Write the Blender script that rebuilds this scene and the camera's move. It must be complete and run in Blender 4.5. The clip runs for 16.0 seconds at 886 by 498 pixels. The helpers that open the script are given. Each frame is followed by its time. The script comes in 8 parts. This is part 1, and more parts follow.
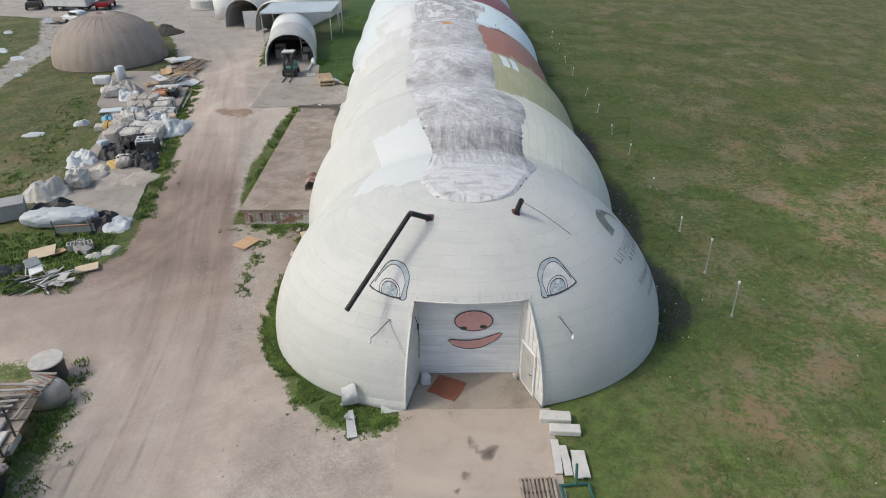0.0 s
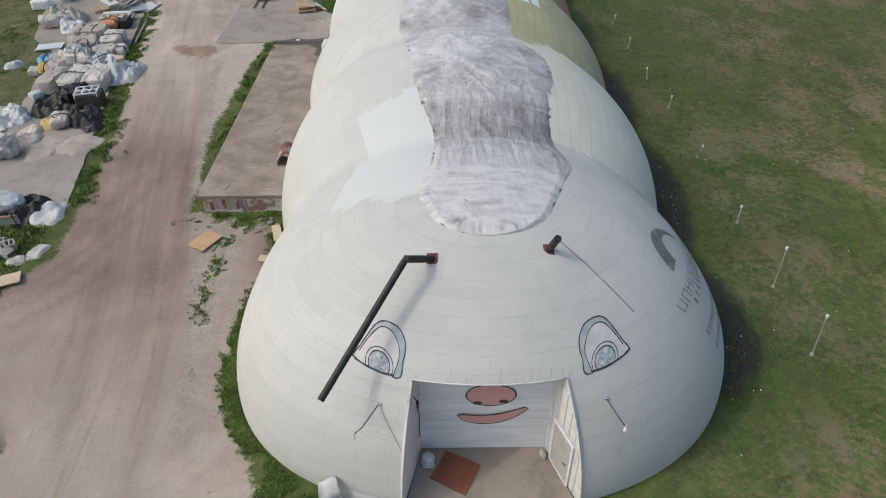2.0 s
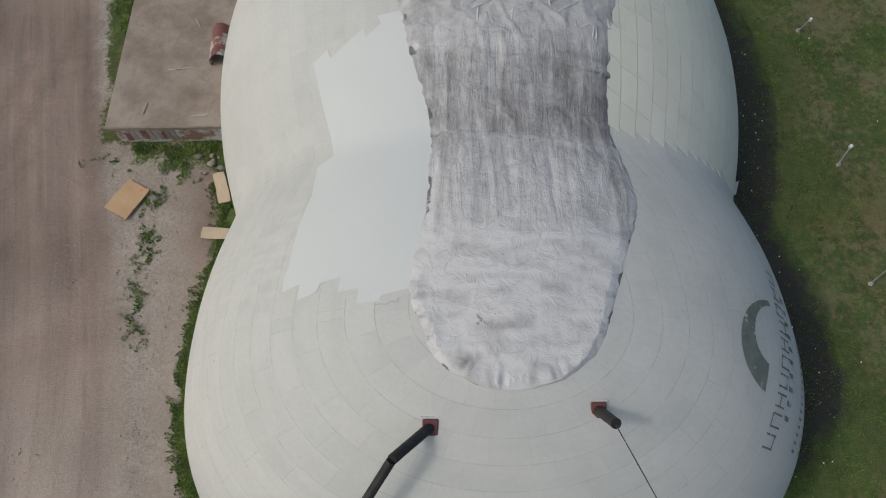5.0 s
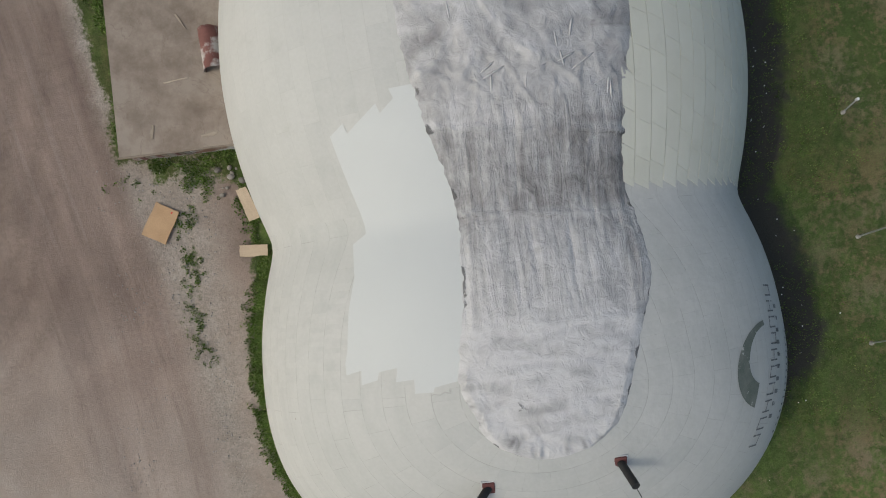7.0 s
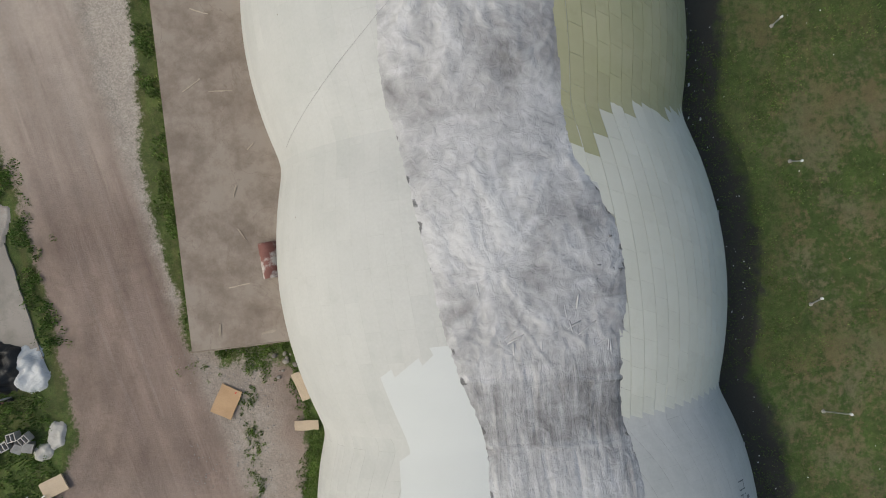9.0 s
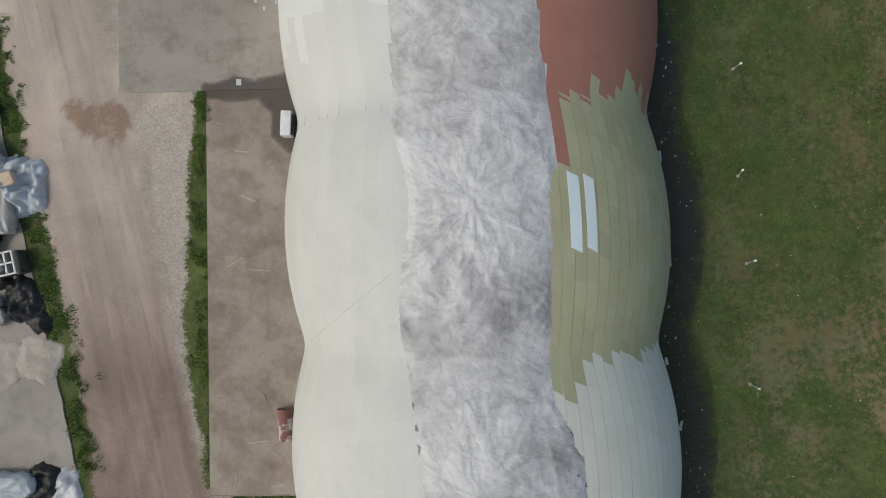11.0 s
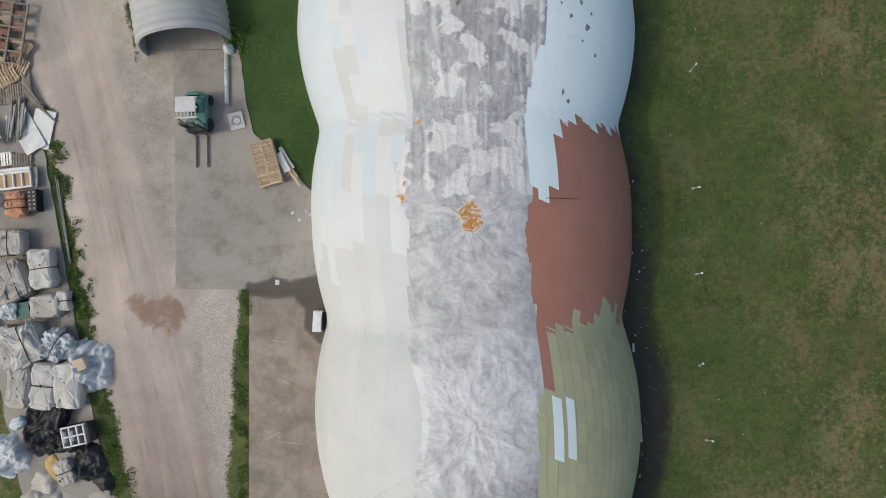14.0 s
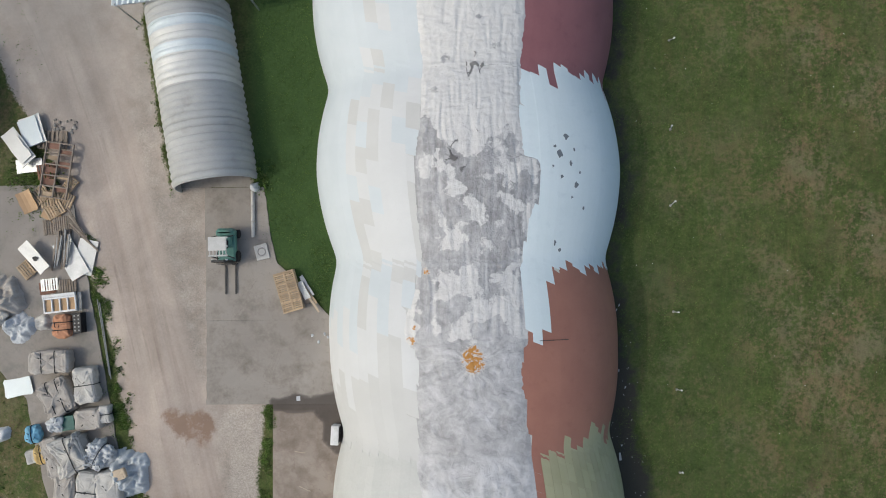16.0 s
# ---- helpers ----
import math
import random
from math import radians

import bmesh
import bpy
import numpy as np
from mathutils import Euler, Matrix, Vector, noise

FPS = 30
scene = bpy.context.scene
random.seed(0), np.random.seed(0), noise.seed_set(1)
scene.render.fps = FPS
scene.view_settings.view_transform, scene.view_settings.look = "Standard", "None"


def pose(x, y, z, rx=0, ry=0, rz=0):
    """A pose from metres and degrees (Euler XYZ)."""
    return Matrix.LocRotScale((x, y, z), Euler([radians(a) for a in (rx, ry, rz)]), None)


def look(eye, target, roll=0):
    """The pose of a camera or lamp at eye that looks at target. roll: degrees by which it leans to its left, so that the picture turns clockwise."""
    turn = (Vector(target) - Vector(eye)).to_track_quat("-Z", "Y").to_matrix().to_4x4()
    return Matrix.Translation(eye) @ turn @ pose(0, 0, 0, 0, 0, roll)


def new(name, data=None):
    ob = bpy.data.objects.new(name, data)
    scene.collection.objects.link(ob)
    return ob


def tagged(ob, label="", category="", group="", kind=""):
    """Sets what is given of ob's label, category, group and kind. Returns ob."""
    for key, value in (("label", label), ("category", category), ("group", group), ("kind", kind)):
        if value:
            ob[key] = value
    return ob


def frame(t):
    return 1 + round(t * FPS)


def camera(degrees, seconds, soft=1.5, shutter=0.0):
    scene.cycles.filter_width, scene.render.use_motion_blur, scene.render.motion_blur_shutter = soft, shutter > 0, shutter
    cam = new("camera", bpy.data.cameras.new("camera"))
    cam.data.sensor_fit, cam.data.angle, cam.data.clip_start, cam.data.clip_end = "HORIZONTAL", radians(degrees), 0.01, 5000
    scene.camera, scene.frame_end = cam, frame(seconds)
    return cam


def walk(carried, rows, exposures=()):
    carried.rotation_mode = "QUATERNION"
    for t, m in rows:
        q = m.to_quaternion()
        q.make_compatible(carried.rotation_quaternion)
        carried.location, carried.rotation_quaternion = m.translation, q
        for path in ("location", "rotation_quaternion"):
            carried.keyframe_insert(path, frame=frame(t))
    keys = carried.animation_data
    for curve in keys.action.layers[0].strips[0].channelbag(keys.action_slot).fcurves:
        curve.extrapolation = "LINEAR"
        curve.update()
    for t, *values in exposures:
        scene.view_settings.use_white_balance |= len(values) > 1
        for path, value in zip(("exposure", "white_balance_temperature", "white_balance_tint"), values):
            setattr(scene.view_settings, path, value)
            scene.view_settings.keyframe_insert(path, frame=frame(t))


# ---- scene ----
from mathutils import geometry

cam = camera(67.88, 16.0, soft=1.0)
EXPOSURES = [(0.0, 0.49, 6550, 5), (1.0, 0.43, 6550, 5), (2.0, 0.32, 6550, 5), (3.0, 0.15, 6500, 4), (5.0, -0.08, 6650, 4), (8.0, 0.00, 6750, 3), (9.2, 0.06, 6750, 3), (10.0, -0.04, 6750, 2), (12.5, 0.24, 6500, 4), (16.0, 0.24, 6500, 4)]
ROWS = [
    (0.0, 0.464, 0.237, 18.98, 59.708, 0.536, -0.122),
    (0.5, 0.307, 2.594, 19.017, 57.486, 0.574, -0.155),
    (1.0, 0.209, 4.889, 19.066, 55.328, 0.55, -0.21),
    (1.5, 0.168, 6.915, 19.112, 53.292, 0.588, -0.279),
    (2.0, 0.221, 8.997, 19.207, 51.104, 0.596, -0.312),
    (2.5, 0.307, 10.911, 19.245, 47.206, 0.548, -0.368),
    (3.0, 0.345, 12.938, 19.289, 42.228, 0.582, -0.423),
    (3.5, 0.326, 15.088, 19.266, 37.394, 0.594, -0.442),
    (4.0, 0.26, 17.435, 19.407, 32.679, 0.54, -0.669),
    (4.5, 0.262, 19.963, 19.901, 28.149, 0.533, -0.646),
    (5.0, 0.229, 22.375, 20.708, 23.693, 0.568, -0.583),
    (7.5, -0.347, 32.522, 25.389, 0.087, 1.288, -7.468),
    (8.0, -0.351, 34.55, 26.469, 0.249, 1.312, -7.397),
    (8.5, -0.283, 36.495, 27.531, 0.53, 1.41, -7.321),
    (9.0, -0.179, 38.492, 28.626, 0.743, 1.517, -7.294),
    (9.5, -0.035, 40.667, 29.685, 0.817, 1.591, -6.815),
    (10.0, 0.188, 42.842, 30.785, 1.164, 1.65, -3.284),
    (12.5, 0.588, 52.273, 35.588, 1.257, 1.781, -0.412),
    (13.0, 0.498, 53.766, 36.696, 1.306, 1.68, -0.394),
    (13.5, 0.41, 55.277, 37.721, 1.393, 1.638, -0.423),
    (14.0, 0.362, 56.855, 38.758, 1.495, 1.655, -0.438),
    (14.5, 0.334, 58.489, 39.859, 1.619, 1.668, -0.492),
    (15.0, 0.3, 60.281, 40.95, 1.739, 1.666, -0.507),
    (15.5, 0.275, 62.106, 42.022, 1.932, 1.656, -0.503),
    (16.0, 0.245, 63.906, 43.158, 2.115, 1.668, -0.507),
]
walk(cam, [(t, pose(x, y, z, rx, ry, rz)) for t, x, y, z, rx, ry, rz in ROWS], EXPOSURES)

# ---- world and sun ----
SUN_DIR = Vector((-0.93, -0.20, 1.02)).normalized()
world = bpy.data.worlds.new("sky_world")
scene.world = world
world.use_nodes = True
wn = world.node_tree
sky = wn.nodes.new("ShaderNodeTexSky")
sky.sky_type = "NISHITA"
sky.sun_disc = False
sky.sun_elevation = math.asin(SUN_DIR.z)
sky.sun_rotation = math.atan2(SUN_DIR.x, SUN_DIR.y)
sky.air_density, sky.dust_density, sky.ozone_density = 1.0, 4.0, 1.0
wn.links.new(sky.outputs[0], wn.nodes["Background"].inputs[0])
wn.nodes["Background"].inputs[1].default_value = 0.15
sun_data = bpy.data.lights.new("sun", "SUN")
sun_data.energy, sun_data.angle, sun_data.color = 0.69, radians(0.9), (1.0, 0.98, 0.94)
sun = new("sun", sun_data)
sun.matrix_world = look(SUN_DIR * 200, (0, 0, 0))


# ---- materials ----
class Nodes:
    """Short hand for building a node material."""

    def __init__(self, name):
        self.mat = bpy.data.materials.new(name)
        self.mat.use_nodes = True
        self.t = self.mat.node_tree
        self.b = self.t.nodes["Principled BSDF"]
        self.b.inputs["Specular IOR Level"].default_value = 0.3
        self.pos = self.t.nodes.new("ShaderNodeNewGeometry").outputs["Position"]

    def put(self, value, socket):
        if isinstance(value, (int, float)):
            socket.default_value = value
        elif isinstance(value, tuple):
            socket.default_value = (*value, 1) if len(value) == 3 and socket.type == "RGBA" else value
        else:
            self.t.links.new(value, socket)

    def stretch(self, scale, vec=None):
        n = self.t.nodes.new("ShaderNodeVectorMath")
        n.operation = "MULTIPLY"
        self.put(vec or self.pos, n.inputs[0])
        n.inputs[1].default_value = scale
        return n.outputs[0]

    def noise(self, scale, detail=4.0, rough=0.55, vec=None, distort=0.0):
        n = self.t.nodes.new("ShaderNodeTexNoise")
        n.inputs["Scale"].default_value, n.inputs["Detail"].default_value = scale, detail
        n.inputs["Roughness"].default_value, n.inputs["Distortion"].default_value = rough, distort
        self.put(vec or self.pos, n.inputs["Vector"])
        return n.outputs["Fac"]

    def voronoi(self, scale, vec=None, out="Distance", feature="F1"):
        n = self.t.nodes.new("ShaderNodeTexVoronoi")
        n.feature = feature
        n.inputs["Scale"].default_value = scale
        self.put(vec or self.pos, n.inputs["Vector"])
        return n.outputs[out]

    def ramp(self, fac, lo, hi):
        n = self.t.nodes.new("ShaderNodeMapRange")
        n.inputs["From Min"].default_value, n.inputs["From Max"].default_value = lo, hi
        n.clamp = True
        self.put(fac, n.inputs["Value"])
        return n.outputs[0]

    def math(self, op, a, b=0.0):
        n = self.t.nodes.new("ShaderNodeMath")
        n.operation = op
        self.put(a, n.inputs[0])
        self.put(b, n.inputs[1])
        return n.outputs[0]

    def math3(self, a, b):
        n = self.t.nodes.new("ShaderNodeVectorMath")
        n.operation = "ADD"
        self.put(a, n.inputs[0])
        self.put(b, n.inputs[1])
        return n.outputs[0]

    def mix(self, fac, a, b):
        n = self.t.nodes.new("ShaderNodeMix")
        n.data_type = "RGBA"
        self.put(fac, n.inputs["Factor"])
        self.put(a, n.inputs[6])
        self.put(b, n.inputs[7])
        return n.outputs[2]

    def attr(self, name, out="Fac"):
        n = self.t.nodes.new("ShaderNodeAttribute")
        n.attribute_name = name
        return n.outputs[out]

    def rand(self):
        return self.t.nodes.new("ShaderNodeObjectInfo").outputs["Random"]

    def island(self):
        return self.t.nodes.new("ShaderNodeNewGeometry").outputs["Random Per Island"]

    def vary(self, colour, fac, amount):
        """The colour made lighter or darker by up to the amount, as fac goes from 0 to 1."""
        n = self.t.nodes.new("ShaderNodeHueSaturation")
        n.inputs["Saturation"].default_value = 1.0
        self.put(self.math("ADD", self.math("MULTIPLY", fac, 2 * amount), 1 - amount), n.inputs["Value"])
        self.put(colour, n.inputs["Color"])
        return n.outputs[0]

    def done(self, colour, rough=0.85, height=None, strength=0.3, distance=0.02, metal=0.0):
        self.put(colour, self.b.inputs["Base Color"])
        self.put(rough, self.b.inputs["Roughness"])
        self.b.inputs["Metallic"].default_value = metal
        if height is not None:
            n = self.t.nodes.new("ShaderNodeBump")
            n.inputs["Strength"].default_value, n.inputs["Distance"].default_value = strength, distance
            self.put(height, n.inputs["Height"])
            self.t.links.new(n.outputs[0], self.b.inputs["Normal"])
        return self.mat


def plain(name, c1, c2, scale=1.5, fine=30.0, rough=0.8, strength=0.3, distance=0.01, dirt=None, dirt_lo=0.55, dirt_hi=0.75,
          dirt_scale=0.8, metal=0.0, vary=0.0):
    """A worn surface: two colours at a coarse scale, stains of a third, and fine grain as relief."""
    n = Nodes(name)
    col = n.mix(n.ramp(n.noise(scale, 5), 0.35, 0.65), c1, c2)
    grain = n.noise(fine, 4)
    col = n.vary(col, n.ramp(grain, 0.3, 0.7), 0.09)
    if dirt:
        col = n.mix(n.ramp(n.noise(dirt_scale, 7, 0.65), dirt_lo, dirt_hi), col, dirt)
    if vary:
        col = n.vary(col, n.rand(), vary)
    return n.done(col, rough, grain, strength, distance, metal)


def cloth(name, c1, c2, stain, rough=0.75, scale=1.2, depth=0.07, vary=0.08):
    """Slack fabric or film: sharp small creases at two sizes, stains, and the stain colour along the creases."""
    n = Nodes(name)
    a = n.math("ABSOLUTE", n.math("SUBTRACT", n.noise(1.7, 3, 0.55, distort=0.7), 0.5))
    b = n.math("ABSOLUTE", n.math("SUBTRACT", n.noise(4.6, 3, 0.55, distort=0.5), 0.5))
    col = n.mix(n.ramp(n.noise(scale, 5), 0.35, 0.65), c1, c2)
    col = n.mix(n.math("MULTIPLY", n.ramp(n.noise(1.5, 6, 0.65), 0.54, 0.74), 0.6), col, stain)
    col = n.mix(n.math("MULTIPLY", n.ramp(a, 0.03, 0.0), 0.25), col, stain)
    if vary:
        col = n.vary(col, n.rand(), vary)
    col = n.vary(col, n.ramp(n.noise(22.0, 3), 0.3, 0.7), 0.05)
    h = n.math("ADD", n.math("MULTIPLY", n.math("MINIMUM", a, 0.10), 3.0), n.math("MULTIPLY", n.math("MINIMUM", b, 0.08), 0.8))
    return n.done(col, rough, h, 0.55, depth * 0.6)


def make_ground_mat():
    n = Nodes("ground_grass_dirt")
    big, mid, fine = n.noise(0.055, 4), n.noise(0.45, 6, 0.62), n.noise(7.0, 5, 0.7)
    blade = n.noise(26.0, 4, 0.75)
    speck = n.noise(3.2, 6, 0.75)
    where = n.t.nodes.new("ShaderNodeSeparateXYZ")
    n.put(n.pos, where.inputs[0])
    south = n.ramp(n.math("ADD", where.outputs[1], n.math("MULTIPLY", n.math("SUBTRACT", n.noise(0.1, 4), 0.5), 30.0)), 52.0, 22.0)
    grass = n.mix(n.ramp(mid, 0.34, 0.66), (0.027, 0.048, 0.009), (0.056, 0.086, 0.016))
    grass = n.mix(n.math("MULTIPLY", south, n.ramp(mid, 0.2, 0.7)), grass, (0.092, 0.146, 0.032))
    grass = n.mix(n.ramp(fine, 0.38, 0.72), grass, n.mix(south, (0.088, 0.103, 0.031), (0.112, 0.150, 0.044)))
    grass = n.mix(n.math("MULTIPLY", n.ramp(n.noise(0.28, 6, 0.7), 0.45, 0.70), 0.45), grass, (0.074, 0.086, 0.030))
    grass = n.mix(n.math("MULTIPLY", n.ramp(n.noise(0.09, 4, 0.6), 0.42, 0.62), 0.45), grass, (0.036, 0.056, 0.014))
    grass = n.vary(grass, n.ramp(blade, 0.25, 0.75), 0.5)
    grass = n.vary(grass, n.ramp(n.noise(1.4, 6, 0.75), 0.34, 0.66), 0.35)
    mown = n.noise(1.0, 6, 0.7, vec=n.stretch((1.7, 0.16, 1.0)))
    grass = n.mix(n.math("MULTIPLY", n.ramp(mown, 0.48, 0.66), 0.26), grass, (0.128, 0.092, 0.040))
    # bare reddish patches, straw and pale stones in the lawn
    field = n.math("ADD", n.noise(0.42, 7, 0.70, vec=n.stretch((1.0, 0.7, 1.0))), n.math("MULTIPLY", n.math("SUBTRACT", speck, 0.5), 0.9))
    worn = n.math("MULTIPLY", n.math("ADD", n.math("MULTIPLY", n.attr("worn"), 0.92), 0.08), n.ramp(field, 0.44, 0.60))
    bare = n.mix(n.ramp(n.noise(0.35, 3), 0.42, 0.6), (0.275, 0.168, 0.112), (0.240, 0.182, 0.130))
    bare = n.vary(bare, n.ramp(blade, 0.25, 0.75), 0.4)
    grass = n.mix(n.math("MULTIPLY", worn, 0.85), grass, bare)
    grass = n.mix(n.math("MULTIPLY", n.ramp(speck, 0.57, 0.66), n.math("ADD", 0.16, n.math("MULTIPLY", n.attr("worn"), 0.7))), grass, (0.215, 0.155, 0.092))
    grass = n.mix(n.math("MULTIPLY", n.ramp(n.noise(1.9, 5, 0.7), 0.58, 0.7), 0.55), grass, (0.024, 0.044, 0.010))
    grass = n.mix(n.math("MULTIPLY", n.attr("worn"), n.ramp(n.noise(2.6, 6, 0.7), 0.69, 0.74)), grass, (0.30, 0.27, 0.22))
    rich = n.mix(n.ramp(fine, 0.3, 0.7), (0.030, 0.062, 0.016), (0.060, 0.105, 0.027))
    rich = n.vary(rich, n.ramp(blade, 0.25, 0.75), 0.35)
    grass = n.mix(n.attr("lush"), grass, rich)
    # dirt and gravel: pale by the entrance, reddish alongside the first domes, tan further on
    yy = n.math("ADD", where.outputs[1], n.math("MULTIPLY", n.math("SUBTRACT", n.noise(0.13, 4), 0.5), 16.0))
    red = n.math("MULTIPLY", n.ramp(yy, 22.0, 32.0), n.ramp(yy, 52.0, 40.0))
    blotch, streak = n.noise(0.55, 7, 0.66), n.noise(0.5, 5, 0.6, vec=n.stretch((0.14, 1.1, 1.0)))
    dirt = n.mix(n.ramp(blotch, 0.36, 0.64), (0.365, 0.300, 0.252), (0.435, 0.370, 0.318))
    rust = n.mix(n.ramp(blotch, 0.36, 0.62), (0.275, 0.212, 0.174), (0.205, 0.154, 0.126))
    dirt = n.mix(red, dirt, rust)
    stone = n.voronoi(16.0, out="Color")
    grav = n.mix(n.ramp(n.noise(1.1, 5), 0.35, 0.65), (0.285, 0.245, 0.208), (0.355, 0.312, 0.268))
    bits = n.t.nodes.new("ShaderNodeSeparateColor")
    n.put(stone, bits.inputs[0])
    grav = n.vary(grav, bits.outputs[0], 0.15)
    grav = n.mix(n.ramp(n.noise(11.0, 3), 0.64, 0.72), grav, (0.15, 0.125, 0.10))
    grav = n.mix(n.ramp(n.noise(13.0, 3, vec=n.math3(n.pos, n.stretch((0.0, 0.0, 1.0)))), 0.66, 0.72), grav, (0.47, 0.44, 0.40))
    dirt = n.mix(n.math("MULTIPLY", n.ramp(n.math("ADD", n.attr("gravel"), n.math("MULTIPLY", n.math("SUBTRACT", mid, 0.5), 1.1)), 0.3, 0.85), 0.85), dirt, grav)
    # wheel lanes of the road
    lane_at = n.attr("lane", "Vector")
    lane, rut = n.noise(0.8, 4, 0.5, vec=n.stretch((0.8, 1.6, 1.0), lane_at), distort=0.3), n.noise(1.0, 5, 0.55, vec=n.stretch((2.2, 2.2, 1.0), lane_at), distort=0.5)
    track = n.mix(n.ramp(lane, 0.38, 0.64), (0.400, 0.340, 0.292), (0.320, 0.265, 0.226))
    track = n.mix(red, track, n.mix(n.ramp(lane, 0.38, 0.64), (0.280, 0.215, 0.178), (0.205, 0.153, 0.127)))
    track = n.mix(n.math("MULTIPLY", n.math("MULTIPLY", n.ramp(rut, 0.52, 0.70), n.ramp(blotch, 0.36, 0.60)), 0.75), track, n.mix(red, (0.245, 0.198, 0.168), (0.140, 0.100, 0.084)))
    track = n.mix(n.math("MULTIPLY", n.ramp(rut, 0.44, 0.34), 0.22), track, (0.355, 0.305, 0.265))
    onroad = n.ramp(n.math("ADD", n.attr("road"), n.math("MULTIPLY", n.math("SUBTRACT", blotch, 0.5), 1.1)), 0.2, 0.9)
    dirt = n.mix(n.math("MULTIPLY", onroad, n.ramp(n.attr("road"), 0.02, 0.35)), dirt, track)
    dirt = n.mix(n.ramp(n.noise(2.6, 5, 0.62), 0.70, 0.76), dirt, (0.165, 0.125, 0.10))
    dirt = n.vary(dirt, n.ramp(fine, 0.3, 0.7), 0.08)
    dirt = n.vary(dirt, n.ramp(blade, 0.25, 0.75), 0.08)
    dirt = n.vary(dirt, n.ramp(n.noise(0.22, 6, 0.62, distort=0.6), 0.36, 0.64), 0.13)
    edge = n.math("ADD", n.attr("dirt"), n.math("ADD", n.math("MULTIPLY", n.math("SUBTRACT", mid, 0.5), 0.9), n.math("MULTIPLY", n.math("SUBTRACT", fine, 0.5), 0.55)))
    # tyre ruts, pale loose gravel and the grey far yard
    tread = n.math("MULTIPLY", n.attr("tyre"), n.ramp(n.noise(5.0, 4, 0.7), 0.30, 0.62))
    dirt = n.mix(n.math("MULTIPLY", tread, 0.42), dirt, (0.135, 0.098, 0.078))
    loose = n.ramp(n.math("ADD", n.attr("pale_gravel"), n.math("MULTIPLY", n.math("SUBTRACT", n.noise(0.8, 6, 0.7), 0.5), 1.3)), 0.45, 0.75)
    dirt = n.mix(n.math("MULTIPLY", loose, 0.5), dirt, n.vary((0.41, 0.365, 0.318), bits.outputs[0], 0.25))
    dirt = n.mix(n.math("MULTIPLY", n.attr("grey"), 0.85), dirt, n.mix(n.ramp(blotch, 0.36, 0.64), (0.235, 0.222, 0.205), (0.315, 0.298, 0.275)))
    isdirt = n.ramp(edge, 0.44, 0.58)
    col = n.mix(isdirt, grass, dirt)
    # dark soil plus the dome's shade on the lawn, put into the colour
    soil_shade = n.ramp(n.math("ADD", n.attr("soil_shade"), n.math("MULTIPLY", n.math("SUBTRACT", n.noise(0.9, 6, 0.68), 0.5), 0.9)), 0.42, 0.62)
    col = n.mix(soil_shade, col, n.vary((0.044, 0.042, 0.033), n.ramp(blade, 0.25, 0.75), 0.4))
    mud = n.ramp(n.math("ADD", n.attr("mud"), n.math("MULTIPLY", n.math("SUBTRACT", n.noise(0.9, 7, 0.7), 0.5), 1.9)), 0.42, 0.72)
    mud = n.math("MULTIPLY", mud, n.ramp(n.attr("mud"), 0.05, 0.5))
    col = n.mix(n.math("MULTIPLY", mud, 0.85), col, (0.225, 0.145, 0.100))
    return n.done(col, 0.92, n.math("ADD", blade, n.math("MULTIPLY", fine, 0.9)), 0.55, 0.05)


def make_concrete(name, c1, c2, stain, amount_lo=0.5, amount_hi=0.72):
    n = Nodes(name)
    col = n.mix(n.ramp(n.noise(0.35, 6, 0.62), 0.35, 0.65), c1, c2)
    col = n.mix(n.ramp(n.noise(0.7, 7, 0.7), amount_lo, amount_hi), col, stain)
    grain = n.noise(40.0, 4, 0.7)
    col = n.vary(col, n.ramp(grain, 0.25, 0.75), 0.07)
    col = n.vary(col, n.ramp(n.noise(0.16, 5, 0.6, distort=1.0), 0.36, 0.64), 0.10)
    crack = n.math("ABSOLUTE", n.math("SUBTRACT", n.noise(0.32, 5, 0.6, distort=0.8), 0.5))
    col = n.mix(n.math("MULTIPLY", n.ramp(crack, 0.006, 0.0), 0.45), col, stain)
    spill = n.ramp(n.math("ADD", n.attr("spill"), n.math("MULTIPLY", n.math("SUBTRACT", n.noise(1.3, 5, 0.6), 0.5), 0.8)), 0.36, 0.62)
    col = n.mix(n.math("MULTIPLY", n.math("MULTIPLY", spill, n.ramp(n.attr("spill"), 0.1, 0.9)), 0.85), col, (0.058, 0.048, 0.041))
    rough = n.math("SUBTRACT", 0.9, n.math("MULTIPLY", spill, 0.15))
    return n.done(col, rough, grain, 0.25, 0.01)


